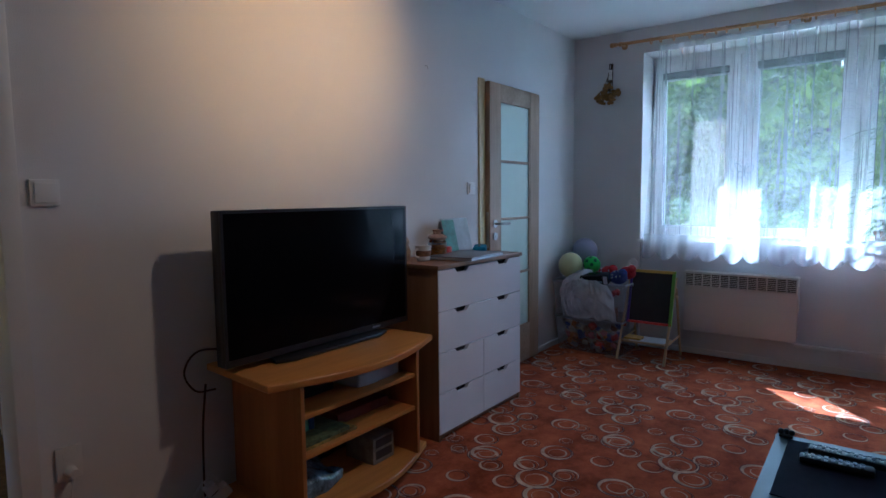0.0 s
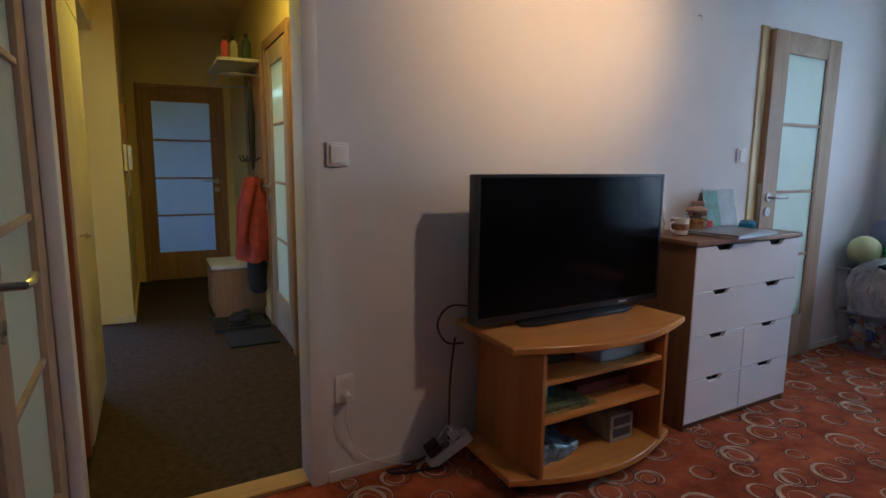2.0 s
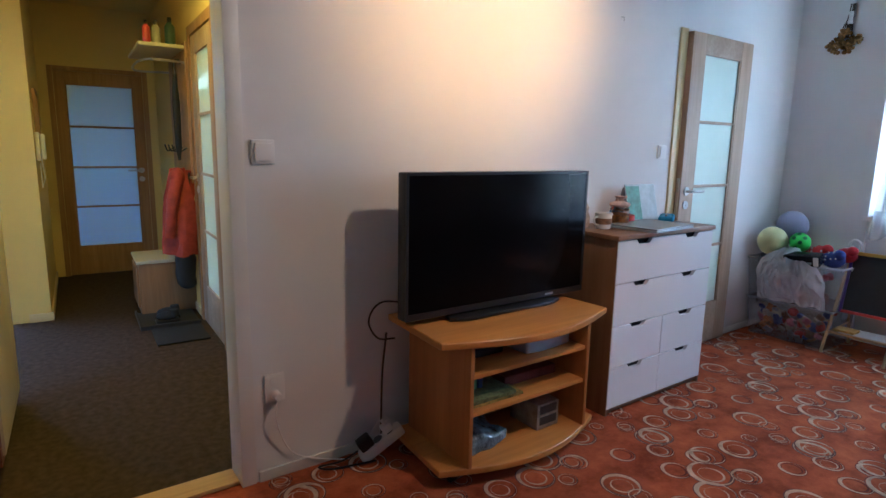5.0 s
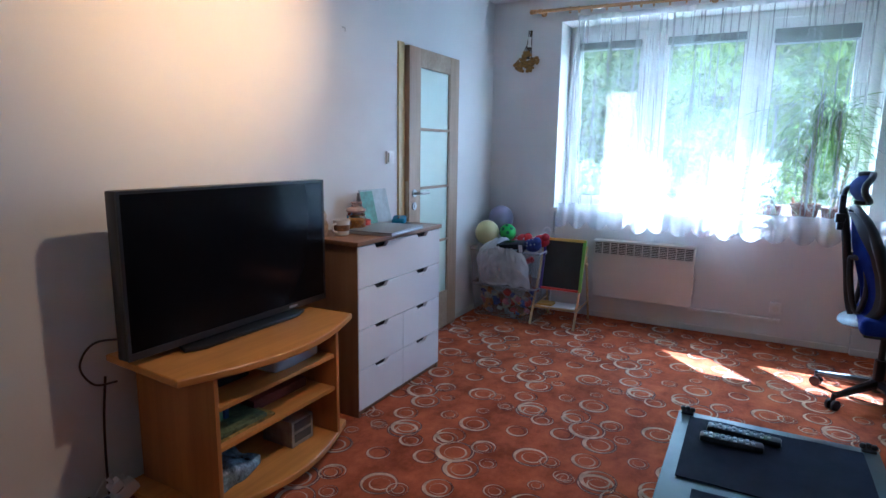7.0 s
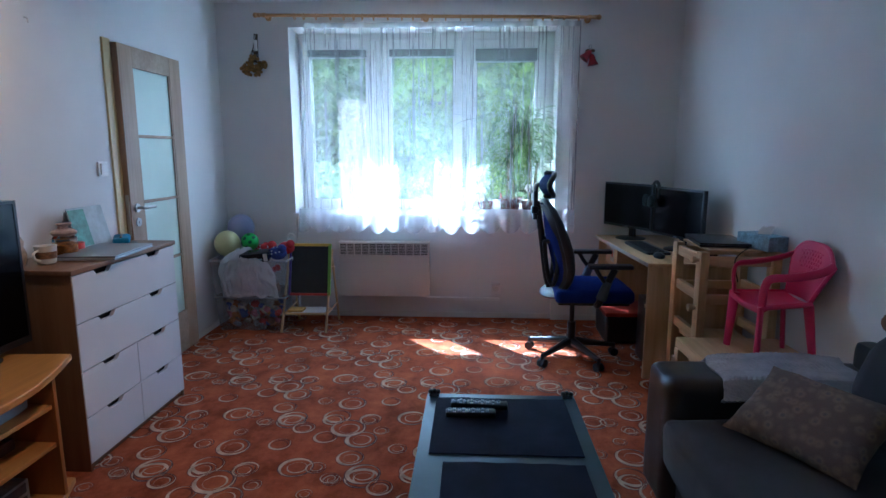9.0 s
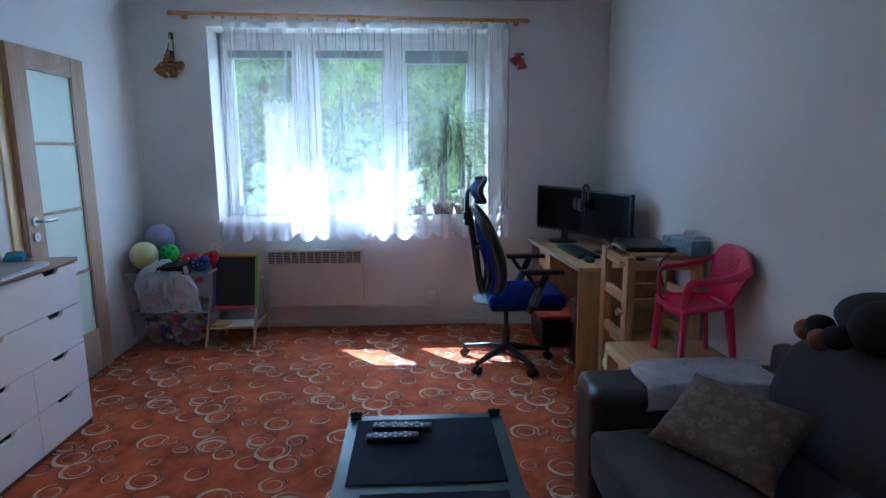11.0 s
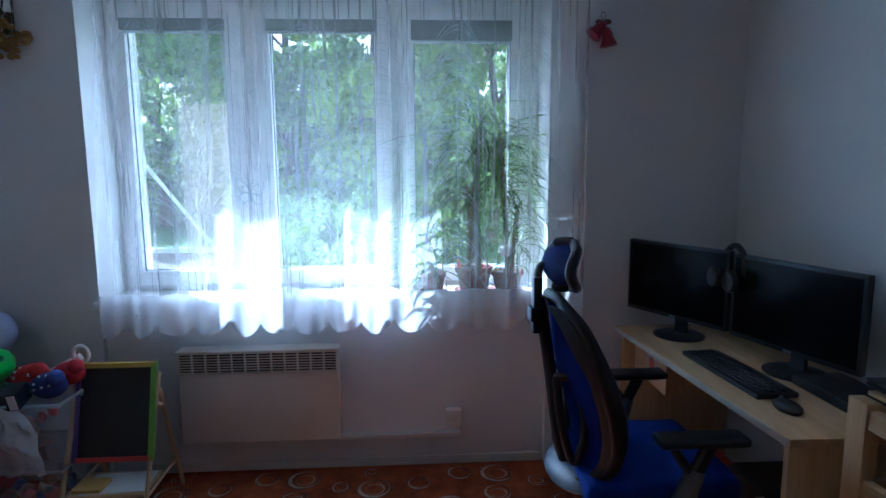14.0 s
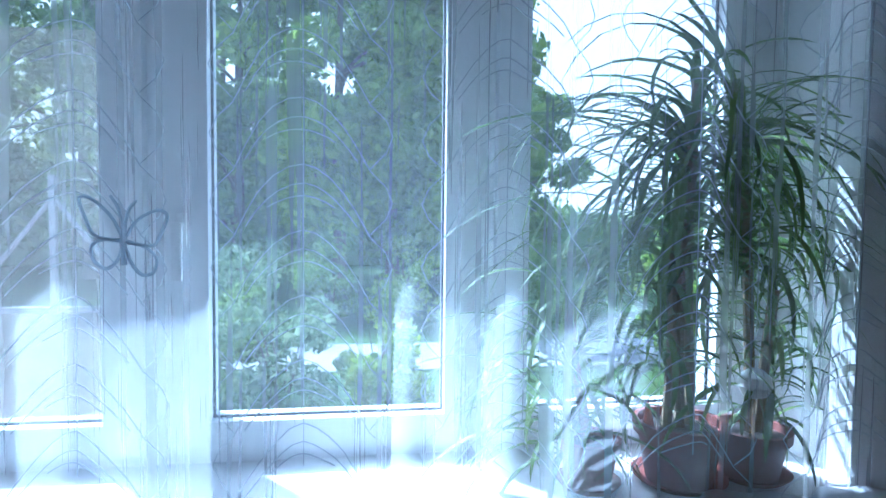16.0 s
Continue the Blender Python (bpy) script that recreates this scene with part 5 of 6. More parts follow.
part("box", box(0.43, NICHE - 0.045, 0.216, 0.505, NICHE, 0.296, 0.006), WHITE_PLASTIC, so)
part("outlet", rod((0.4675, NICHE - 0.046, 0.256), (0.4675, NICHE - 0.0445, 0.256), 0.022, seg=20), WHITE_ENAMEL, so)

# ornaments on the window wall
bq = thing("dried_bouquet", "dried golden bouquet with a white ribbon, hung upside down", "dried flowers", (-1.455, 4.77, 2.12))
rnd = random.Random(2)
part("stalks", joined(*[rod((-1.44 + rnd.uniform(-0.012, 0.012), 4.775 + rnd.uniform(-0.01, 0.01), 2.29), (-1.455 + rnd.uniform(-0.05, 0.05), 4.765 + rnd.uniform(-0.03, 0.02), 2.07), 0.003, seg=5) for _ in range(16)]), colour("dark_dry_stalk", (0.07, 0.05, 0.03), 0.9), bq)
part("ribbon", lathe((-1.447, 4.772, 2.16), [(0.018, 0), (0.02, 0.01), (0.016, 0.04), (0.02, 0.07), (0.018, 0.08)], 14), WHITE_PLASTIC, bq, "white ribbon")
tagged(part("blossom", joined(*[ball((-1.462 + 0.10 * math.cos(a) * q, 4.755 + 0.035 * math.sin(3 * a), 2.05 + 0.075 * math.sin(a) * q - 0.01 * abs(math.cos(a))), rnd.uniform(0.008, 0.016), seg=8) for a, q in ((rnd.uniform(0, 6.3), rnd.uniform(0.1, 1)) for _ in range(130))]), colour("golden_dry_flower", (0.36, 0.20, 0.045), 0.8, var=0.5, coarse=60), bq, "golden dried flower heads"), kind="stuff")
be = thing("red_bells", "pair of red glittering Christmas bells hung on the wall", "ornament", (1.165, 4.77, 2.1))
RED = colour("red_glitter", (0.30, 0.008, 0.02), 0.45, var=0.4, fine=300, bump=0.4)
for x, z, tl in ((1.136, 2.112, 42), (1.172, 2.078, -10)):
    part("bell", moved(lathe((0, 0, 0), [(0.040, -0.046), (0.037, -0.038), (0.026, -0.012), (0.022, 0.016), (0.013, 0.033), (0.004, 0.038)], 20), pose(x, 4.757, z, 0, tl, 0)), RED, be)
part("bow", joined(*[ball((1.155 + sx * 0.018, 4.765, 2.140), 0.017, (1.2, 0.5, 0.7), 12) for sx in (-1, 1)]), colour("green_gold_bow", (0.10, 0.07, 0.03), 0.5), be)
part("loop", tube([(1.155 + 0.010 * math.cos(a), 4.768, 2.168 + 0.016 * math.sin(a)) for a in (2 * math.pi * i / 12 for i in range(12))], 0.0015, 5, True), BLACK, be)

# ---- desk corner ----
dk = thing("desk", "pine desk with plain side panels", "desk", (1.6, 4.2, 0))
part("top", slab([(1.318, 3.550), (1.845, 3.54), (1.845, 4.745), (1.250, 4.745)], 0.70, 0.725, 0.003), PINE_Y, dk)
part("side_panel", box(1.322, 3.556, 0, 1.82, 3.578, 0.70, 0.002), PINE, dk)
part("side_panel", box(1.28, 4.71, 0, 1.82, 4.732, 0.70, 0.002), PINE, dk)
part("edge_strip", moved(box(-0.003, 0, 0.701, 0.0, 1.188, 0.724, 0.001), pose(1.316, 3.553, 0, 0, 0, 3.25)), colour("pale_edge_band", (0.50, 0.46, 0.40), 0.5), dk, "worn pale edge band")
part("drawer_box", box(1.335, 4.36, 0.52, 1.80, 4.70, 0.697, 0.003), PINE_Y, dk)
part("back_rail", box(1.80, 3.578, 0.36, 1.818, 4.71, 0.62, 0.002), PINE_Y, dk)
WHITE_PAPER = colour("white_sticker", (0.6, 0.56, 0.48), 0.6, var=0.3, coarse=40)
st = thing("sticker", "pale printed sticker on the desk front", "sticker", (1.333, 4.55, 0.60))
part("paper", box(1.3325, 4.45, 0.555, 1.3345, 4.55, 0.675), WHITE_PAPER, st)
part("motif", rod((1.3323, 4.50, 0.615), (1.3315, 4.50, 0.615), 0.03, seg=16), colour("red_motif", (0.5, 0.1, 0.05), 0.5), st)


def monitor(p0, p1, z0, z1, label):
    """A screen whose lower edge runs from p0 (far) to p1 (near), seen from the room."""
    a, b = Vector((*p0, 0)), Vector((*p1, 0))
    d, w = (b - a).normalized(), (b - a).length
    n_ = Vector((0, 0, 1)).cross(d)
    if n_.x > 0:
        n_ = -n_
    m = Matrix(((d.x, n_.x, 0, a.x), (d.y, n_.y, 0, a.y), (0, 0, 1, 0), (0, 0, 0, 1)))
    flip = m.determinant() < 0
    c = (a + b) / 2 - n_ * 0.09
    t = thing("monitor", label, "monitor", (c.x, c.y, 0.725), "two monitors on the desk")

    def put(name, bm, mat, lab=""):
        moved(bm, m)
        if flip:
            bmesh.ops.reverse_faces(bm, faces=bm.faces)
        return part(name, bm, mat, t, lab)

    put("housing", joined(box(0, -0.03, z0, w, 0, z1, 0.006), box(w * 0.25, -0.06, z0 + 0.06, w * 0.75, -0.028, z1 - 0.06, 0.012)), BLACK)
    put("screen", box(0.014, 0.0003, z0 + 0.02, w - 0.014, 0.0018, z1 - 0.014), SCREEN, "dark screen")
    put("neck", box(w / 2 - 0.03, -0.075, 0.735, w / 2 + 0.03, -0.055, z0 + 0.15, 0.006), BLACK)
    put("foot", lathe((w / 2, -0.05, 0.7255), [(0.11, 0), (0.11, 0.006), (0.09, 0.012), (0.03, 0.016)], 28), BLACK)
    put("badge", box(w * 0.47, 0.0005, z0 + 0.005, w * 0.53, 0.0015, z0 + 0.012), SILVER)
    return t


monitor((1.318, 4.772), (1.548, 4.300), 0.812, 1.147, "black desktop monitor, switched off")
monitor((1.556, 4.290), (1.704, 3.785), 0.806, 1.140, "second black monitor, switched off, set at an angle")
hp = thing("headphones", "black headphones hung over the monitor corner", "headphones", (1.565, 4.3, 1.0))
part("headband", tube(curve_points([(1.545, 4.36, 1.055), (1.56, 4.35, 1.135), (1.57, 4.30, 1.17), (1.575, 4.25, 1.135), (1.575, 4.24, 1.055)], 6), 0.012), BLACK, hp)
for y in (4.36, 4.24):
    part("ear_cup", moved(lathe((0, 0, 0), [(0.038, 0), (0.045, 0.012), (0.04, 0.03), (0.02, 0.036)], 18), pose(1.535, y, 1.035, 0, -90, 0)), BLACK, hp)
kb = thing("keyboard", "black computer keyboard on the pine desk", "keyboard", (1.46, 4.06, 0.725))
KM = pose(1.452, 4.06, 0.7255, 0, 0, 3)
part("body", moved(box(-0.075, -0.235, 0, 0.075, 0.235, 0.018, 0.005), KM), BLACK, kb)
KEY = colour("black_keycap", (0.03, 0.03, 0.033), 0.5)
kme = None
for r_ in range(5):
    for c_ in range(15):
        bm = box(-0.0075, -0.013, 0, 0.0075, 0.013, 0.006, 0.002, 1)
        if kme is None:
            k0 = part("key", moved(bm, Matrix.Translation(ORIGIN[kb.name])), KEY, kb)
            kme, ob = k0.data, k0
        else:
            bm.free()
            ob = new("key", kme)
            ob.parent = kb
        ob.matrix_basis = Matrix.Translation(-ORIGIN[kb.name]) @ KM @ Matrix.Translation((-0.052 + r_ * 0.021, -0.205 + c_ * 0.0293, 0.0182))
ms = thing("mouse", "black computer mouse on the pine desk", "mouse", (1.44, 3.75, 0.725))
part("body", moved(ball((0, 0, 0.012), 0.03, (1.05, 1.75, 0.75), 20), pose(1.435, 3.735, 0.7265, 0, 0, 8)), BLACK, ms)
part("wheel", rod((1.43, 3.765, 0.757), (1.438, 3.765, 0.757), 0.007), GREY_PLASTIC, ms)
single("laptop_dock", box(1.60, 3.70, 0.7255, 1.78, 3.96, 0.76, 0.006), BLACK, "flat black device on the desk", "device")
pt = thing("computer_tower", "dark computer tower standing under the desk", "computer", (1.6, 3.86, 0.002))
part("case", box(1.40, 3.77, 0.02, 1.80, 3.95, 0.44, 0.004), BLACK, pt)
part("front", box(1.385, 3.772, 0.022, 1.40, 3.948, 0.438, 0.004), colour("dark_grey_front", (0.03, 0.03, 0.034), 0.35), pt)
part("shelf_edge", box(1.372, 3.655, 0.40, 1.40, 3.765, 0.42), PINE_Y, pt)
for x, y in ((1.43, 3.79), (1.43, 3.93), (1.77, 3.79), (1.77, 3.93)):
    part("foot", rod((x, y, 0.002), (x, y, 0.02), 0.014), BLACK, pt)
cr = thing("storage_box", "black storage box with a red lid under the desk", "box", (1.42, 4.4, 0.002))
part("tub", soft_box(1.24, 4.20, 0.002, 1.62, 4.56, 0.21, 0.03, 0.004), BLACK, cr)
part("lid", box(1.23, 4.19, 0.205, 1.63, 4.57, 0.235, 0.01), colour("dull_red_lid", (0.40, 0.04, 0.02), 0.5), cr, "dull red lid")

# learning tower of raw pine
lt = thing("learning_tower", "raw pine learning tower with rungs and wooden knobs", "step tower", (1.63, 3.2, 0))
TX0, TX1, TY0, TY1, TH = 1.458, 1.82, 3.12, 3.47, 0.872
for x in (TX0, TX1):
    for y in (TY0, TY1):
        part("post", box(x - 0.022, y - 0.032, 0, x + 0.022, y + 0.032, TH, 0.004), PINE, lt)
for x in (TX0, TX1):
    for z in (0.18, 0.42, 0.64, TH - 0.04):
        part("rail", box(x - 0.014, TY0 + 0.032, z - 0.03, x + 0.014, TY1 - 0.032, z + 0.022, 0.004), PINE_Y, lt)
for y in (TY0, TY1):
    for z in (0.30, 0.62, TH - 0.05):
        part("cross_rail", box(TX0 + 0.022, y - 0.012, z - 0.025, TX1 - 0.022, y + 0.012, z + 0.025, 0.004), PINE_X, lt)
for z in (0.83, 0.575):
    part("knob", joined(rod((TX0 - 0.022, TY0, z), (TX0 - 0.04, TY0, z), 0.012), rod((TX0 - 0.04, TY0, z), (TX0 - 0.058, TY0, z), 0.02, 0.018, 18)), PINE, lt)
part("platform", box(TX0 + 0.024, TY0 + 0.014, 0.34, TX1 - 0.024, TY1 - 0.014, 0.36, 0.003), PINE_Y, lt)
part("top_board", box(TX0 + 0.03, TY0 - 0.01, TH, TX1 + 0.02, TY1 + 0.03, TH + 0.012, 0.003), PINE_Y, lt)
TT = TH + 0.0125
l2 = thing("laptop", "closed black laptop lying on the learning tower", "laptop", (1.62, 3.24, TT))
M2 = pose(1.61, 3.34, TT, 0, 0, -8)
part("base", moved(box(-0.125, -0.18, 0.002, 0.125, 0.18, 0.014, 0.003), M2), BLACK, l2)
part("lid", moved(box(-0.125, -0.18, 0.0155, 0.125, 0.18, 0.024, 0.003), M2), BLACK, l2)
tb = thing("tissue_box", "pale blue tissue box with a tissue sticking out", "tissue box", (1.775, 3.10, TT))
TM = pose(1.77, 3.17, TT, 0, 0, 12)
part("carton", moved(box(-0.055, -0.12, 0, 0.055, 0.12, 0.075, 0.003), TM), colour("blue_grey_print_carton", (0.30, 0.45, 0.60), 0.6, var=0.40, coarse=30), tb)
part("tissue", moved(surface([[(0.02 * math.sin(2 * a) + 0.01 * k, -0.05 + 0.1 * i / 8, 0.072 + 0.014 * k + 0.01 * math.sin(3 * i)) for i, a in enumerate(j / 2 for j in range(9))] for k in range(4)]), TM), WHITE_PLASTIC, tb, "white tissue")
cb = thing("charger_cable", "black cable lying over the learning tower", "cable", (1.7, 3.05, TT))
part("lead", tube(curve_points([(1.70, 3.26, TT + 0.026), (1.72, 3.17, TT + 0.006), (1.66, 3.10, TT + 0.004), (1.60, 3.075, TT - 0.05), (1.62, 3.07, TT - 0.16)], 7), 0.0035, 6), BLACK, cb)

# low table with the child's chair on it
lw = thing("low_table", "low pale pine child's table", "table", (1.58, 2.78, 0))
part("tabletop", box(1.335, 2.48, 0.375, 1.85, 3.085, 0.425, 0.005), PINE_Y, lw)
for x in (1.352, 1.82):
    for y in (2.51, 3.045):
        part("leg", box(x - 0.025, y - 0.025, 0, x + 0.025, y + 0.025, 0.375, 0.003), PINE, lw)

def strap(points, wide, thick, side, seg=12):
    """A flat rounded band along points; wide and thick are half sizes, one or one per point."""
    pts = [Vector(p) for p in points]
    ws = wide if isinstance(wide, (list, tuple)) else [wide] * len(pts)
    bm = bmesh.new()
    rings, side = [], Vector(side)
    for i, p in enumerate(pts):
        d = (pts[min(i + 1, len(pts) - 1)] - pts[max(i - 1, 0)]).normalized()
        side = (side - d * side.dot(d)).normalized()
        up = d.cross(side)
        rings.append([bm.verts.new(p + ws[i] * math.cos(t) * side + thick * math.sin(t) * up) for t in (2 * math.pi * k / seg for k in range(seg))])
    for a, b in zip(rings, rings[1:]):
        for k in range(seg):
            bm.faces.new((a[k], a[(k + 1) % seg], b[(k + 1) % seg], b[k]))
    bm.faces.new(rings[0][::-1])
    bm.faces.new(rings[-1])
    bmesh.ops.recalc_face_normals(bm, faces=bm.faces[:])
    return bm


kc = thing("child_chair", "raspberry pink plastic child's armchair", "chair")
SZ = 0.275
rows = []
for j in range(11):
    v = j / 10
    half = 0.148 - 0.035 * v
    rows.append([(-0.14 + 0.27 * v, half * (i / 5 - 1), SZ + 0.006 - 0.012 * (1 - (i / 5 - 1) ** 2) - 0.02 * max(0, 0.18 - v) / 0.18 + 0.012 * v) for i in range(11)])
bm = surface(rows)
bmesh.ops.recalc_face_normals(bm, faces=bm.faces[:])
bmesh.ops.solidify(bm, geom=bm.faces[:], thickness=0.012)
part("seat", bm, PINK, kc)
NB = 40


def back_point(u, v):
    """A point of the child's chair back: u across, v up."""
    half = 0.098 + 0.062 * v ** 1.2
    return Vector((0.128 + 0.055 * v + 0.022 * (1 - u * u), half * u, SZ + 0.012 + 0.252 * v - 0.085 * v * u ** 4))


bm = bmesh.new()
vs = [[bm.verts.new(back_point(i / NB * 2 - 1, j / NB)) for i in range(NB + 1)] for j in range(NB + 1)]
for j in range(NB):
    for i in range(NB):
        if 22 <= j <= 34 and 9 <= i <= 31 and (i + j // 3) % 3 == 0 and j % 3:
            continue
        bm.faces.new((vs[j][i], vs[j][i + 1], vs[j + 1][i + 1], vs[j + 1][i]))
bmesh.ops.recalc_face_normals(bm, faces=bm.faces[:])
bmesh.ops.solidify(bm, geom=bm.faces[:], thickness=0.008)
part("backrest", bm, PINK, kc, "pierced curved backrest")
part("back_rim", strap([back_point(i / 12 - 1, 1.0) for i in range(25)], 0.011, 0.010, (0, 0, 1)), PINK, kc)
for sy in (-1, 1):
    part("front_leg", strap([(-0.128, sy * 0.132, SZ + 0.004), (-0.134, sy * 0.142, SZ * 0.5), (-0.140, sy * 0.150, 0.0)], [0.030, 0.025, 0.019], 0.015, (0.6, sy * -0.8, 0)), PINK, kc)
    part("rear_leg", strap([(0.118, sy * 0.105, SZ + 0.010), (0.138, sy * 0.118, SZ * 0.5), (0.156, sy * 0.130, 0.0)], [0.026, 0.021, 0.016], 0.013, (0.6, sy * 0.8, 0)), PINK, kc)
    line = curve_points([(-0.128, sy * 0.136, SZ - 0.005), (-0.132, sy * 0.152, SZ + 0.085), (-0.112, sy * 0.160, SZ + 0.134), (-0.03, sy * 0.168, SZ + 0.144), (0.06, sy * 0.172, SZ + 0.156), (0.14, sy * 0.168, SZ + 0.175), (0.186, sy * 0.155, SZ + 0.195)], 6)
    part("armrest", strap(line, 0.019, 0.0095, (0.5, sy * 0.5, 0)), PINK, kc)
    part("seat_edge", tube([(-0.138, sy * 0.146, SZ), (0.13, sy * 0.112, SZ + 0.012)], 0.012, 8), PINK, kc)
    part("back_edge", strap([back_point(sy, j / 10) for j in range(11)], 0.011, 0.009, (1, 0, 0)), PINK, kc)
part("front_edge", strap([(-0.142, -0.146, SZ - 0.012), (-0.148, 0, SZ - 0.02), (-0.142, 0.146, SZ - 0.012)], 0.015, 0.008, (0, 0, 1)), PINK, kc)
kc.matrix_world = pose(1.662, 2.81, 0.4255, 0, 0, -3) @ Matrix.Diagonal((0.86, 1.10, 1, 1))

# ---- office chair ----
oc = thing("office_chair", "blue mesh office chair with a black frame and headrest", "office chair", (0.945, 3.93, 0))
HX, HY = 0.945, 3.93
for a in (152, 224, 296, 8, 80):
    ca_, sa = math.cos(radians(a)), math.sin(radians(a))
    e = Vector((HX + 0.30 * ca_, HY + 0.30 * sa, 0.075))
    part("base_arm", tube([(HX, HY, 0.115), (HX + 0.12 * ca_, HY + 0.12 * sa, 0.10), e], [0.03, 0.024, 0.015], 8), BLACK, oc)
    part("castor", joined(rod(e + Vector((-sa * 0.024, ca_ * 0.024, -0.047)), e + Vector((-sa * 0.008, ca_ * 0.008, -0.047)), 0.028, seg=18), rod(e + Vector((sa * 0.024, -ca_ * 0.024, -0.047)), e + Vector((sa * 0.008, -ca_ * 0.008, -0.047)), 0.028, seg=18), rod(e + Vector((0, 0, -0.03)), e + Vector((0, 0, 0.015)), 0.012)), BLACK, oc)
part("gas_lift", joined(rod((HX, HY, 0.07), (HX, HY, 0.25), 0.028), rod((HX, HY, 0.25), (HX, HY, 0.40), 0.016)), BLACK, oc)
part("mechanism", box(HX - 0.10, HY - 0.08, 0.385, HX + 0.10, HY + 0.08, 0.425, 0.012), BLACK, oc)
part("seat", soft_box(0.80, 3.70, 0.425, 1.30, 4.18, 0.515, 0.04, 0.006, seed=4), BLUE_MESH, oc, "blue cloth seat")
part("seat_pan", box(0.82, 3.72, 0.412, 1.27, 4.16, 0.432, 0.01), BLACK, oc)
RAIL_Z = (0.45, 0.50, 0.56, 0.64, 0.74, 0.84, 0.94, 1.00, 1.05)
RAIL_X = (0.79, 0.85, 0.880, 0.890, 0.876, 0.845, 0.808, 0.782, 0.745)
RAIL_W = (0.10, 0.165, 0.205, 0.228, 0.235, 0.225, 0.20, 0.17, 0.10)
at_rail = lambda z: (float(np.interp(z, RAIL_Z, RAIL_X)), float(np.interp(z, RAIL_Z, RAIL_W)))
rows = []
for j in range(21):
    z = 0.455 + 0.59 * j / 20
    rx, rw = at_rail(z)
    sag = 0.085 * math.sin(math.pi * (z - 0.44) / 0.66) + 0.012
    rows.append([(rx - sag * (1 - (i / 6 - 1) ** 2), HY + rw * (i / 6 - 1), z) for i in range(13)])
bm = surface(rows)
bmesh.ops.solidify(bm, geom=bm.faces[:], thickness=0.006)
part("back_mesh", bm, BLUE_MESH, oc, "blue mesh backrest")
rail = [(at_rail(z)[0], at_rail(z)[1], z) for z in (0.45 + 0.6 * j / 14 for j in range(15))]
ring = curve_points([(x, HY - w, z) for x, w, z in rail] + [(0.742, HY, 1.062)] + [(x, HY + w, z) for x, w, z in rail[::-1]], 3)
NET = plain("dark_blue_chair_net", (0.008, 0.022, 0.17), 0.8, var=0.3, fine=420, coarse=9, bump=0.5, spec=0.2)
for sy in (-1, 1):
    band = []
    for j in range(21):
        z = 0.455 + 0.59 * j / 20
        rx, rw = at_rail(z)
        sag = 0.085 * math.sin(math.pi * (z - 0.44) / 0.66) + 0.012
        inner = 0.86 - 0.35 * max(0.0, (z - 0.85) / 0.2)
        band.append([(rx - sag * (1 - u * u) - 0.008, HY + sy * rw * u, z) for u in (inner + (1 - inner) * q / 6 for q in range(7))])
    bm = surface(band)
    bmesh.ops.recalc_face_normals(bm, faces=bm.faces[:])
    bmesh.ops.solidify(bm, geom=bm.faces[:], thickness=0.016)
    part("frame_band", bm, BLACK, oc)
part("back_frame", tube(ring, [0.019 + 0.012 * math.sin(math.pi * k / (len(ring) - 1) * 2) ** 2 for k in range(len(ring))], 12), BLACK, oc)
for sy in (-1, 1):
    loop = curve_points([(0.742, 0.045, 0.80), (0.79, 0.075, 0.80), (0.815, 0.10, 0.72), (0.822, 0.10, 0.62), (0.80, 0.085, 0.52), (0.775, 0.07, 0.56), (0.752, 0.055, 0.68), (0.742, 0.045, 0.79)], 5)
    part("lumbar_loop", tube([(x, HY + sy * y, z) for x, y, z in loop], 0.015, 10, True), BLACK, oc)
part("spine", tube(curve_points([(0.80, HY, 0.45), (0.765, HY, 0.56), (0.742, HY, 0.72), (0.722, HY, 0.86), (0.70, HY, 1.0), (0.685, HY, 1.06)], 6), 0.021, 10), BLACK, oc)
part("back_shell", moved(ball((0, 0, 0), 0.125, (1.0, 1.5, 0.30), 20), pose(0.845, HY, 0.468, 0, -12, 0)), GREY_PLASTIC, oc, "blue-grey plastic back shell")
part("headrest_post", joined(box(0.665, HY - 0.022, 0.94, 0.695, HY + 0.022, 1.13, 0.006), tube(curve_points([(0.68, HY, 1.10), (0.69, HY, 1.16), (0.73, HY, 1.175)], 5), 0.014), box(0.655, HY - 0.03, 0.98, 0.70, HY + 0.03, 1.03, 0.006)), BLACK, oc)
rows = [[(0.745 + 0.045 * math.sin(math.pi * j / 10) * -1 + 0.05 * (abs(i / 12 - 0.5) * 2) ** 2, HY + (0.125 * math.sqrt(max(0.0, 1 - (abs(j / 10 - 0.5) * 2) ** 2.6)) + 0.02) * (i / 12 - 0.5) * 2, 1.095 + 0.145 * j / 10) for i in range(13)] for j in range(11)]
bm = surface(rows)
bmesh.ops.recalc_face_normals(bm, faces=bm.faces[:])
bmesh.ops.solidify(bm, geom=bm.faces[:], thickness=0.018)
hr = part("headrest", bm, NET, oc, "blue padded headrest")
part("headrest_frame", tube([rows[0][i] for i in range(13)] + [rows[j][12] for j in range(1, 11)] + [rows[10][i] for i in range(11, -1, -1)] + [rows[j][0] for j in range(9, 0, -1)], 0.017, 10, True), BLACK, hr)
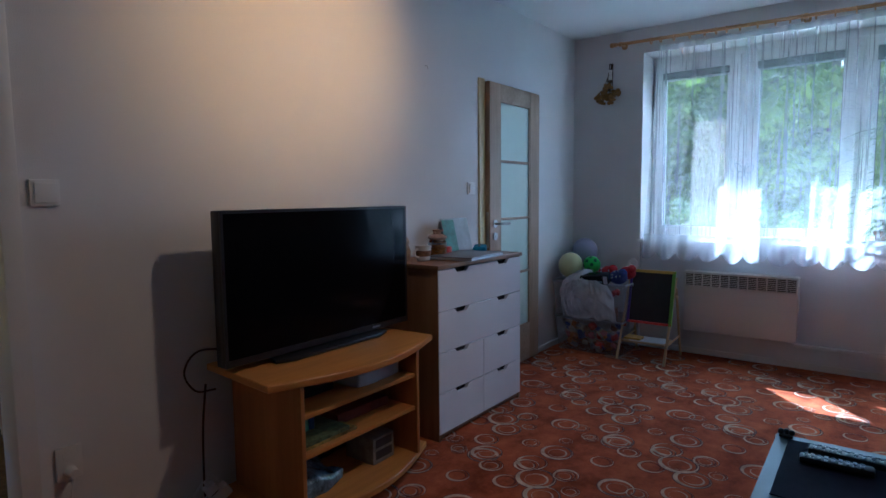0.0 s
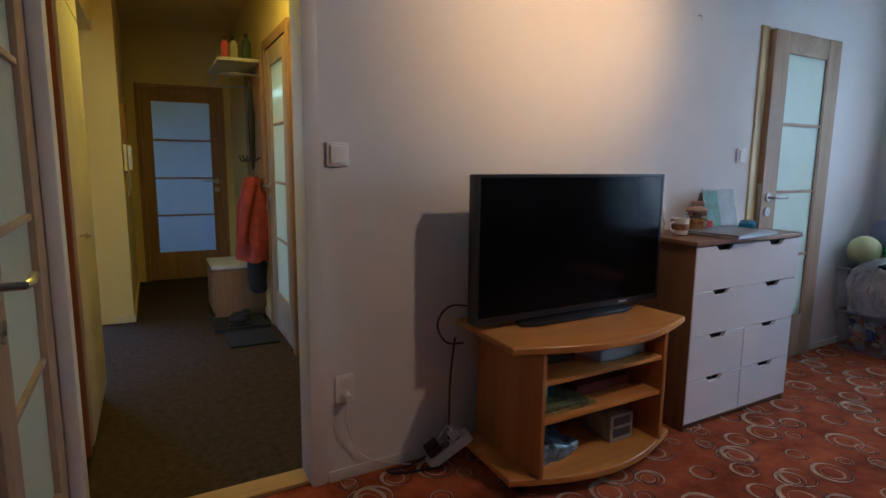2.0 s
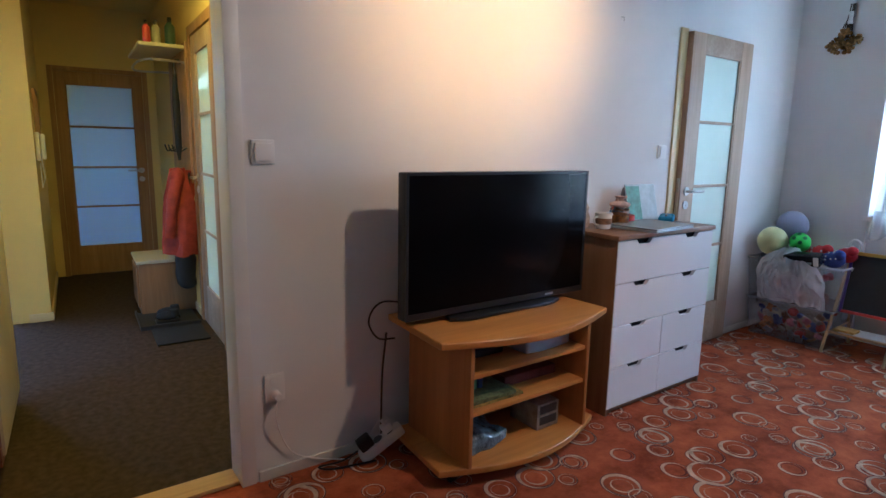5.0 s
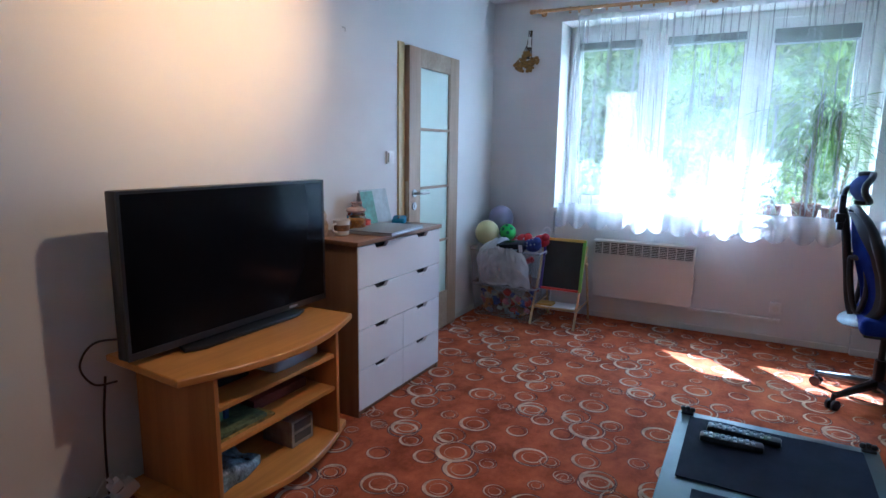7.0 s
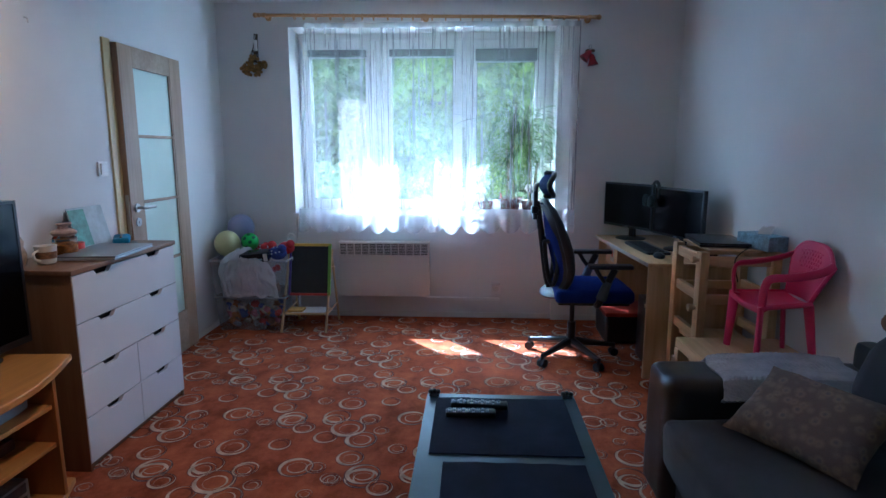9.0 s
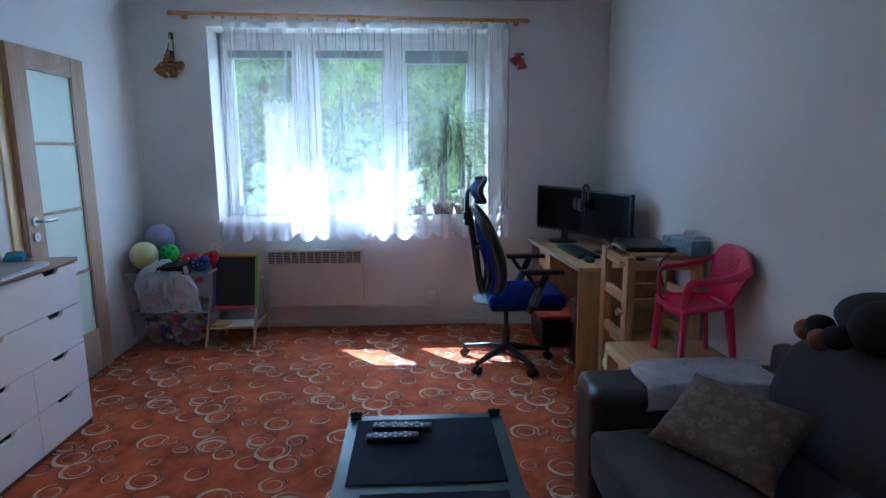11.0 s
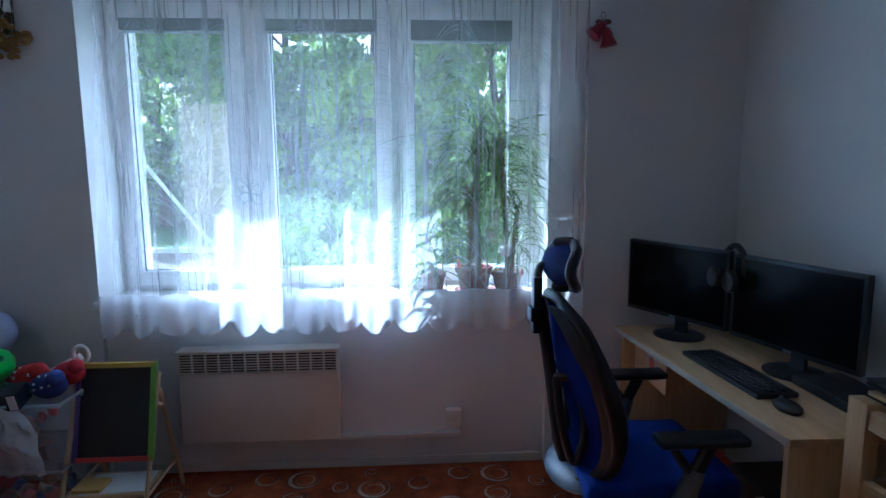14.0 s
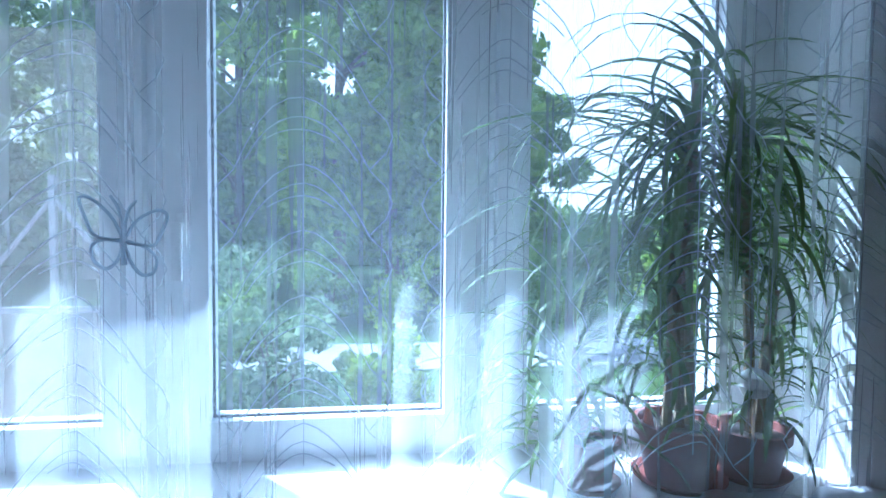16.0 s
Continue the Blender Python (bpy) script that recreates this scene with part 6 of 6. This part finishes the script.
for sy in (-1, 1):
    y = HY + sy * 0.275
    part("arm_post", tube(curve_points([(1.06, HY + sy * 0.22, 0.42), (1.06, y, 0.45), (1.10, y, 0.56), (1.15, y, 0.665)], 6), [0.022] * 19, 10), BLACK, oc)
    part("arm_sleeve", tube([(1.07, y, 0.47), (1.11, y, 0.585)], [0.034, 0.026], 10), GREY_PLASTIC, oc, "grey plastic arm sleeve")
    part("arm_brace", tube(curve_points([(1.10, y, 0.57), (1.06, y, 0.62), (1.03, y, 0.67)], 5), 0.014, 8), BLACK, oc)
    part("arm_pad", moved(box(-0.135, -0.04, 0, 0.135, 0.04, 0.026, 0.012, 3), pose(1.12, y, 0.668)), BLACK, oc)

# ---- sofa and coffee table ----
so = thing("sofa", "dark grey sofa with rounded black leatherette arms", "sofa", (1.4, 1.35, 0))
S0, S1 = 0.35, 2.42
for a, b in ((2.155, S1), (S0, S0 + 0.24)):
    part("armrest", soft_box(0.985, a, 0.03, 1.80, b, 0.555, 0.055, 0.006, seed=a), LEATHER, so, "black leatherette armrest")
part("base", box(1.03, S0 + 0.24, 0.05, 1.80, 2.155, 0.24, 0.02), LEATHER, so)
for k in range(2):
    a = S0 + 0.245 + k * 0.785
    part("seat_cushion", soft_box(0.968, a, 0.235, 1.66, a + 0.779, 0.425, 0.05, 0.012, seed=11 + k), SOFA_CLOTH, so)
    bm = soft_box(-0.11, a, 0, 0.11, a + 0.80, 0.45, 0.085, 0.012, seed=21 + k)
    for v in bm.verts:
        rise = max(0.0, v.co.z / 0.45)
        end = (v.co.y - a - 0.40) / 0.40
        edge = end if k else -end
        if edge > 0.25:
            v.co.z -= 0.13 * ((edge - 0.25) / 0.75) ** 2.2 * rise
            v.co.y -= (1 if k else -1) * 0.05 * rise * rise
    part("back_cushion", moved(bm, pose(1.69, 0, 0.405, 0, 11, 0)), SOFA_CLOTH, so)
part("back", box(1.755, S0 + 0.05, 0.05, 1.85, S1 - 0.04, 0.66, 0.04), LEATHER, so)
for x in (1.10, 1.75):
    for y in (S0 + 0.1, S1 - 0.1):
        part("foot", rod((x, y, 0), (x, y, 0.05), 0.025, 0.03), BLACK, so)


def folded_blanket():
    """A knitted blanket folded in layers, hanging a little over both sides of the sofa arm."""
    rows = []
    for i in range(61):
        v = i / 60
        y = 2.115 + 0.40 * v
        sag = 1.1 * max(0.0, 2.165 - y) + 0.55 * max(0.0, y - 2.415)
        row = []
        for j in range(57):
            u = j / 56
            x = 1.165 + 0.06 * v + 0.53 * u + 0.010 * math.sin(9 * v)
            puff = 0.020 * (math.sin(math.pi * u) ** 0.35) * (math.sin(math.pi * min(1, v * 1.02)) ** 0.35)
            row.append((x, y, 0.562 - sag + puff + 0.004 * noise.noise(Vector((x * 9, y * 9, 0.5))) * 2 + 0.0022 * math.sin(x * 2 * math.pi / 0.019) + 0.0012 * math.sin(y * 2 * math.pi / 0.012)))
        rows.append(row)
    bm = surface(rows)
    bmesh.ops.recalc_face_normals(bm, faces=bm.faces[:])
    bmesh.ops.solidify(bm, geom=bm.faces[:], thickness=0.022)
    return bm


single("blanket", folded_blanket(), BLANKET, "grey ribbed blanket folded over the sofa arm", "blanket")


def cushion_material():
    m, n, l, p = shader("patterned_cushion_cloth")
    v = n.new("ShaderNodeTexVoronoi")
    v.inputs["Scale"].default_value = 30
    co = n.new("ShaderNodeTexCoord")
    l.new(co.outputs["Object"], v.inputs[0])
    c = ramp(n, l, v.outputs["Distance"], [(0.10, (0.15, 0.13, 0.13)), (0.30, (0.27, 0.20, 0.15)), (0.6, (0.17, 0.13, 0.105))])
    w = noise_node(n, l, 300, 2)
    t = ramp(n, l, w.outputs[0], [(0.3, (0.7, 0.7, 0.7)), (0.7, (1, 1, 1))])
    l.new(mixed(n, l, c.outputs[0], t.outputs[0], 0.8), p.inputs["Base Color"])
    p.inputs["Roughness"].default_value = 0.95
    return m


bm = bmesh.new()
bmesh.ops.create_grid(bm, x_segments=24, y_segments=24, size=0.22)
low = bm.copy()
for b_, s_ in ((bm, 1), (low, -1)):
    for v in b_.verts:
        x, y = v.co.x / 0.22, v.co.y / 0.22
        pinch = 1 - 0.10 * (1 - abs(x) ** 2) * abs(y) ** 4 - 0.10 * (1 - abs(y) ** 2) * abs(x) ** 4
        v.co.x, v.co.y = v.co.x * pinch, v.co.y * pinch
        v.co.z = s_ * (0.075 * ((1 - x ** 4) * (1 - y ** 4)) ** 0.6 + 0.006 * noise.noise(Vector((x * 3, y * 3, s_))))
    if s_ < 0:
        bmesh.ops.reverse_faces(b_, faces=b_.faces)
bm = joined(bm, low)
bmesh.ops.remove_doubles(bm, verts=bm.verts, dist=0.002)
along, upward = Vector((0.487, -0.873, 0)), Vector((0.669, 0.485, 0.564)).normalized()
upward = (upward - along * upward.dot(along)).normalized()
out = along.cross(upward)
CUSHION_AT = Matrix(((along.x, upward.x, out.x, 1.352), (along.y, upward.y, out.y, 1.925), (along.z, upward.z, out.z, 0.532), (0, 0, 0, 1)))
single("cushion", moved(bm, CUSHION_AT @ Matrix.Diagonal((0.98, 0.70, 0.80, 1))), cushion_material(), "beige cushion with a faded floral pattern on the sofa", "cushion")
single("plush_toy", joined(ball((1.70, 1.78, 0.93), 0.12, (1.0, 1.1, 0.62), 22), ball((1.60, 1.90, 0.875), 0.045, (1, 1, 0.8), 14), ball((1.58, 1.80, 0.87), 0.045, (1, 1, 0.8), 14), ball((1.64, 1.72, 0.92), 0.08, seg=16)), DARK_CLOTH, "black plush toy lying on the sofa back", "toy")
single("toy_paw", joined(ball((1.575, 1.93, 0.855), 0.034, seg=14), ball((1.56, 1.845, 0.85), 0.034, seg=14)), colour("tan_plush", (0.24, 0.12, 0.06), 0.95, bump=0.5), "tan paws of the black plush toy", "toy")

ct = thing("coffee_table", "long low table painted grey-teal", "coffee table", (0.37, 1.5, 0))
part("tabletop", box(0.108, 1.0, 0.468, 0.645, 2.15, 0.498, 0.005), TEAL, ct)
part("apron", box(0.15, 2.09, 0.38, 0.595, 2.11, 0.468, 0.002), TEAL, ct)
for x in (0.15, 0.575):
    part("side_apron", box(x, 1.05, 0.38, x + 0.02, 2.06, 0.468, 0.002), TEAL, ct)
    for y in (1.04, 2.03):
        part("leg", box(x - 0.01, y, 0, x + 0.04, y + 0.05, 0.468, 0.004), TEAL, ct)
for y0, y1, x0, x1 in ((1.715, 2.105, 0.145, 0.602), (1.17, 1.67, 0.19, 0.595)):
    rows = [[(x0 + (x1 - x0) * i / 20, y0 + (y1 - y0) * j / 16, 0.5005 + 0.0025 * (1 + noise.noise(Vector((i * 0.3, j * 0.3, y0))))) for i in range(21)] for j in range(17)]
    bm = surface(rows)
    bmesh.ops.recalc_face_normals(bm, faces=bm.faces[:])
    bmesh.ops.solidify(bm, geom=bm.faces[:], thickness=0.003)
    single("table_mat", bm, NAVY, "navy cloth table mat lying on the coffee table", "table mat", "mats on the coffee table")
for x in (0.135, 0.617):
    cl_ = thing("table_clip", "dark metal tablecloth clip on the table edge", "clip", (x, 2.14, 0.5), "clips on the table edge")
    part("spring", box(x - 0.018, 2.118, 0.4985, x + 0.018, 2.157, 0.506, 0.002), BLACK, cl_)
    for q in (-0.014, 0.0, 0.014):
        part("petal", ball((x + q, 2.134 + 0.006 * (q == 0), 0.512), 0.009, seg=10), BLACK, cl_)
for cx, cy, rz, ln in ((0.298, 2.022, -3, 0.195), (0.268, 1.955, 2, 0.165)):
    rc = thing("remote_control", "black remote control with pale buttons on the table mat", "remote control", (cx, cy, 0.507), "remote controls on the table")
    RM = pose(cx, cy, 0.5075, 0, 0, rz)
    part("body", moved(box(-ln / 2, -0.019, 0, ln / 2, 0.019, 0.018, 0.006), RM), BLACK, rc)
    for i in range(9):
        for j in range(3):
            part("button", moved(box(-0.0045, -0.0035, 0, 0.0045, 0.0035, 0.003, 0.001, 1), RM @ Matrix.Translation((-ln * 0.42 + i * ln * 0.095, -0.012 + j * 0.012, 0.0175))), SILVER if (i + j) % 2 else GREY_PLASTIC, rc)

# ---- plants on the sill ----
def strap_leaf(p, az, length, lift, droop, w, twist):
    """One long arching leaf as a folded ribbon."""
    d = Vector((math.cos(az), math.sin(az), 0))
    s = Vector((-d.y, d.x, 0))
    left, mid_, right = [], [], []
    q, ang = Vector(p), lift
    n = 9
    for i in range(n + 1):
        t = i / n
        half = w * (0.55 + 0.9 * t) * (1 - t) ** 0.7 if t < 1 else 0.0
        side = (s * math.cos(twist * t) + Vector((0, 0, 1)) * math.sin(twist * t)) * half
        left.append(q + side)
        mid_.append(q - Vector((0, 0, half * 0.35)))
        right.append(q - side)
        q = q + (d * math.cos(ang) + Vector((0, 0, 1)) * math.sin(ang)) * (length / n)
        ang -= droop / n
    return left, mid_, right


def dragon_plant(name, pot_c, pot_r, pot_h, stems, label, seed):
    rr = random.Random(seed)
    pl = thing(name, label, "plant", pot_c)
    part("pot", lathe(pot_c, [(pot_r * 0.72, 0), (pot_r * 0.76, 0.005), (pot_r * 0.95, pot_h * 0.78), (pot_r * 1.06, pot_h * 0.8), (pot_r * 1.08, pot_h), (pot_r * 0.96, pot_h), (pot_r * 0.92, pot_h * 0.86), (0.002, pot_h * 0.85)]), TERRACOTTA, pl, "brown terracotta pot")
    part("soil", lathe(pot_c, [(pot_r * 0.90, pot_h * 0.855), (pot_r * 0.5, pot_h * 0.9), (0.004, pot_h * 0.89)], 18), SOIL, pl)
    part("saucer", lathe(pot_c, [(pot_r * 0.9, 0.0), (pot_r * 1.1, 0.014), (pot_r * 1.04, 0.014), (pot_r * 0.78, 0.003)]), TERRACOTTA, pl)
    for (bx, by), top, count, length in stems:
        b = Vector((pot_c[0] + bx, pot_c[1] + by, pot_c[2] + pot_h * 0.87))
        tp = Vector(top)
        part("stem", tube(curve_points([b, b.lerp(tp, 0.5) + Vector((rr.uniform(-0.015, 0.015), 0, 0)), tp], 5), 0.011, 7), STEM, pl)
        verts, faces = [], []
        for k in range(count):
            az = rr.choice((0.0, math.pi)) + rr.gauss(0, 0.75)
            ln = length * rr.uniform(0.7, 1.12)
            if math.cos(az) > 0 and tp.x + ln * 0.55 > 0.93:
                ln *= 0.62
            if math.sin(az) > 0.35:
                ln *= 0.45
            if math.sin(az) < -0.35:
                ln *= 0.6
            lf, md, rt = strap_leaf(tp + Vector((0, 0, rr.uniform(-0.30, 0.03))), az, ln, rr.uniform(0.1, 1.45), rr.uniform(1.3, 2.3) if k % 3 == 0 else rr.uniform(1.9, 3.3), 0.0105, rr.uniform(-0.6, 0.6))
            o = len(verts)
            m_ = len(lf)
            verts += [tuple(v) for v in lf + md + rt]
            for i in range(m_ - 1):
                faces += [(o + i, o + i + 1, o + m_ + i + 1, o + m_ + i), (o + m_ + i, o + m_ + i + 1, o + 2 * m_ + i + 1, o + 2 * m_ + i)]
        me = bpy.data.meshes.new("leaves")
        base = ORIGIN[pl.name]
        me.from_pydata([(x - base.x, y - base.y, z - base.z) for x, y, z in verts], [], faces)
        me.materials.append(PALM)
        me.shade_smooth()
        lv = new("leaves", me)
        lv.parent = pl
        tagged(lv, "long arching strap leaves", kind="stuff")
    return pl


dragon_plant("dragon_plant", (0.574, 4.86, WZ0), 0.088, 0.128, [((0.0, 0.0), (0.59, 4.88, 1.58), 130, 0.56), ((-0.03, 0.0), (0.54, 4.87, 1.40), 80, 0.46), ((0.03, 0.01), (0.61, 4.89, 1.74), 40, 0.30)], "tall potted dragon plant with long arching leaves", 1)
dragon_plant("dragon_plant", (0.740, 4.865, WZ0), 0.076, 0.105, [((0.0, 0.0), (0.71, 4.88, 1.62), 130, 0.58), ((0.02, 0.0), (0.79, 4.87, 1.28), 60, 0.36)], "second potted dragon plant with drooping leaves", 5)
dragon_plant("dragon_plant", (0.375, 4.86, WZ0), 0.06, 0.10, [((0.0, 0.0), (0.33, 4.86, 1.24), 85, 0.38)], "small potted dragon plant on the sill", 7)
single("plant_label", rod((0.505, 4.86, WZ0 + 0.115), (0.495, 4.85, WZ0 + 0.17), 0.012, 0.004, 8), colour("orange_plastic", (0.7, 0.14, 0.04), 0.4), "small orange ornament stuck in the plant pot", "ornament")

po = thing("plant_ornament", "white round ornament on a thin stick in the plant pot", "ornament", (0.725, 4.835, WZ0 + 0.09))
part("disc", lathe((0.725, 4.835, 1.055), [(0.004, 0.0), (0.024, 0.008), (0.034, 0.028), (0.030, 0.048), (0.014, 0.062), (0.003, 0.065)], 22), WHITE_PLASTIC, po)
part("stick", rod((0.725, 4.835, WZ0 + 0.092), (0.725, 4.835, 1.058), 0.0025, seg=8), PINE, po)

# ---- garden outside ----
GZ = -0.35
structure("ground", box(-400, 5.6, GZ - 0.5, 400, 900, GZ), LAWN, "lawn reaching away from the house", "ground")
structure("gravel_yard", box(-30, 6.0, GZ - 0.2, -2.2, 15.2, GZ + 0.012), GRAVEL, "pale gravel yard", "ground")
structure("garden_path", box(-2.2, 10.5, GZ - 0.2, 9, 12.0, GZ + 0.010), PATH_STONE, "grey concrete garden path", "path")
structure("kerb", box(-30, 15.2, GZ - 0.2, -3.8, 15.35, GZ + 0.12, 0.02), CONCRETE, "white concrete kerb", "kerb")
# out of view; its depth sets where sunlight ends on curtain and carpet
structure("eave", box(-9, 5.333, 2.75, 9, 5.575, 2.87, 0.01), PLASTER, "unseen plastered eave, added to cut off the high sun", "eave")
structure("facade_base", box(-9, 5.201, GZ - 0.3, 9, 5.36, -0.15), PLASTER, "plaster foot of the house wall", "wall")
structure("facade", holed("y", 5.201, 0.13, -9, 9, -0.15, 6.0, [(WX0 + 0.02, 0.86, WX1 - 0.02, 2.45)]), PLASTER, "pale plastered outer wall round the window", "wall")


def fence_post(x, y, braces):
    p = thing("fence_post", "white concrete fence post with slanting braces", "fence post", (x, y, GZ), "fence posts")
    part("post", box(x - 0.055, y - 0.055, GZ, x + 0.055, y + 0.055, GZ + 2.55, 0.012), CONCRETE, p)
    for s_ in braces:
        part("brace", tube([(x, y, GZ + 2.15), (x + s_ * 1.6, y, GZ + 0.02)], 0.045, 6), CONCRETE, p)


fence_post(-5.6, 15.0, (-1, 1))
for x in (-8.4, -11.2, -14.0):
    fence_post(x, 15.0, ())


def leaf_cloud(name, parent, centres, per, size, material, seed, label):
    """Many small leaves in uneven clumps round the centres given as (x, y, z, radius)."""
    g = np.random.default_rng(seed)
    pos = []
    for x, y, z, r in centres:
        d_ = g.normal(size=(per, 3))
        d_ /= np.linalg.norm(d_, axis=1)[:, None]
        pos.append(np.array([x, y, z]) + d_ * (r * g.uniform(0.35, 1.0, (per, 1)) ** 0.6) * np.array([1, 1, 0.8]))
    pos = np.concatenate(pos)
    k = len(pos)
    u = g.normal(size=(k, 3))
    u /= np.linalg.norm(u, axis=1)[:, None]
    w = np.cross(u, g.normal(size=(k, 3)))
    w /= np.linalg.norm(w, axis=1)[:, None]
    s_ = size * g.uniform(0.6, 1.3, (k, 1))
    quad = np.stack([pos - u * s_, pos + w * s_ * 0.5, pos + u * s_, pos - w * s_ * 0.5], 1).reshape(-1, 3)
    base = ORIGIN[parent.name]
    me = bpy.data.meshes.new(name)
    me.from_pydata((quad - np.array(base)).tolist(), [], [(4 * i, 4 * i + 1, 4 * i + 2, 4 * i + 3) for i in range(k)])
    me.materials.append(material)
    ob = new(name, me)
    ob.parent = parent
    return tagged(ob, label, kind="stuff")


def tree(x, y, h, r, material, seed, label, crown_from=0.3, clumps=64, per=230, size=0.15):
    rr = random.Random(seed)
    t = thing("tree", label, "tree", (x, y, GZ), "garden trees")
    part("trunk", tube(curve_points([(x, y, GZ), (x + rr.uniform(-0.2, 0.2), y, GZ + h * 0.35), (x + rr.uniform(-0.3, 0.3), y, GZ + h * 0.8)], 6), [0.035 * h * 0.6 * (1 - i / 14) + 0.02 for i in range(13)], 9), BARK, t)
    cs = []
    for k in range(clumps):
        f_ = rr.random()
        z = GZ + h * (crown_from + (1 - crown_from) * f_)
        rad = r * math.sin(math.pi * (0.12 + 0.80 * f_)) * rr.uniform(0.35, 1.0)
        a = rr.uniform(0, 6.3)
        cs.append((x + rad * math.cos(a), y + rad * math.sin(a), z, r * rr.uniform(0.16, 0.32)))
        if k % 5 == 0:
            part("limb", tube(curve_points([(x, y, z - h * 0.12), (x + rad * 0.5 * math.cos(a), y + rad * 0.5 * math.sin(a), z - h * 0.05), (x + rad * math.cos(a), y + rad * math.sin(a), z)], 4), [0.05 * (1 - i / 10) + 0.01 for i in range(9)], 6), BARK, t)
    leaf_cloud("crown", t, cs, per, size, material, seed, "leafy crown")
    return t


tree(-0.6, 17.0, 9.0, 2.6, LEAF_A, 11, "tall leafy tree with a bright green crown", 0.22)
tree(-3.4, 20.0, 10.5, 3.2, LEAF_B, 12, "dark green garden tree", 0.1)
tree(-8.0, 22.0, 11.0, 4.0, LEAF_B, 13, "broad dark green tree behind the fence", 0.08)
tree(-13.5, 24.0, 11.0, 4.5, LEAF_B, 14, "broad dark tree behind the yard", 0.08)
tree(2.3, 16.5, 7.5, 2.2, LEAF_A, 15, "light green garden tree", 0.2)
tree(0.9, 22.0, 10.0, 3.0, LEAF_B, 16, "dark green tree at the garden's end", 0.08)
hd = thing("hedge", "long dark green hedge at the garden's end", "hedge", (0, 26, GZ))
hr_ = random.Random(40)
part("hedge_core", box(-30, 26.2, GZ, 30, 27.2, GZ + 2.2, 0.3), LEAF_B, hd)
leaf_cloud("leaves", hd, [(hr_.uniform(-30, 30), hr_.uniform(25.8, 27.4), GZ + hr_.uniform(0.2, 2.9), hr_.uniform(0.5, 1.0)) for _ in range(150)], 110, 0.16, LEAF_B, 40, "dense hedge leaves")
tree(-20.0, 25.0, 11.0, 5.0, LEAF_B, 18, "broad dark tree at the yard's end", 0.06)
tree(-5.5, 27.0, 12.0, 4.2, LEAF_A, 19, "tall green tree behind the hedge", 0.06)
tree(-11.0, 28.0, 12.5, 4.6, LEAF_A, 20, "tall green tree behind the yard", 0.06)
tree(5.2, 24.0, 6.5, 2.8, LEAF_B, 17, "dark conical tree at the garden's end", 0.05)
for x, y, r, m, lab, sd in ((-1.9, 12.8, 0.75, LEAF_C, "pale flowering garden shrub", 31), (-0.8, 9.2, 0.55, LEAF_C, "low pale green shrub", 32), (0.1, 9.0, 0.5, LEAF_A, "low bright green shrub", 33), (-1.5, 9.4, 0.6, LEAF_B, "low dark shrub near the house", 34), (0.6, 13.6, 0.8, LEAF_A, "round bright green shrub", 35), (2.6, 12.8, 0.8, LEAF_B, "dark green shrub on the lawn", 36), (-3.0, 14.0, 0.8, LEAF_C, "pale shrub by the yard", 37), (-0.6, 13.8, 0.9, LEAF_B, "dark shrub beside the path", 38), (4.0, 10.5, 0.8, LEAF_A, "bright shrub near the house", 39)):
    sh = thing("shrub", lab, "shrub", (x, y, GZ), "garden shrubs")
    rr = random.Random(sd)
    part("stems", joined(*[rod((x, y, GZ), (x + rr.uniform(-0.5, 0.5) * r, y + rr.uniform(-0.5, 0.5) * r, GZ + r * rr.uniform(0.8, 1.6)), 0.012, 0.005, 5) for _ in range(7)]), BARK, sh)
    leaf_cloud("leaves", sh, [(x + rr.uniform(-0.6, 0.6) * r, y + rr.uniform(-0.6, 0.6) * r, GZ + r * rr.uniform(0.25, 1.7), r * rr.uniform(0.25, 0.45)) for _ in range(16)], 120, 0.05, m, sd, "small leaves")

# glowing sheet low behind the trees, added for the overexposed white sky
m, n, l, p = shader("glowing_white_backdrop")
em = n.new("ShaderNodeEmission")
haze = noise_node(n, l, 0.03, 3)
c = ramp(n, l, haze.outputs[0], [(0.3, (1.0, 0.90, 0.80)), (0.7, (1.0, 0.95, 0.88))])
l.new(c.outputs[0], em.inputs[0])
em.inputs[1].default_value = 0.9
l.new(em.outputs[0], n["Material Output"].inputs[0])
structure("backdrop", surface([[(70 * math.sin(a), 70 * math.cos(a), z) for a in (radians(-70 + 5 * i) for i in range(29))] for z in (-2.0, 8.0, 18.0, 28.0)]), m, "glowing sheet standing in for the white sky behind the trees", "sky", 60)
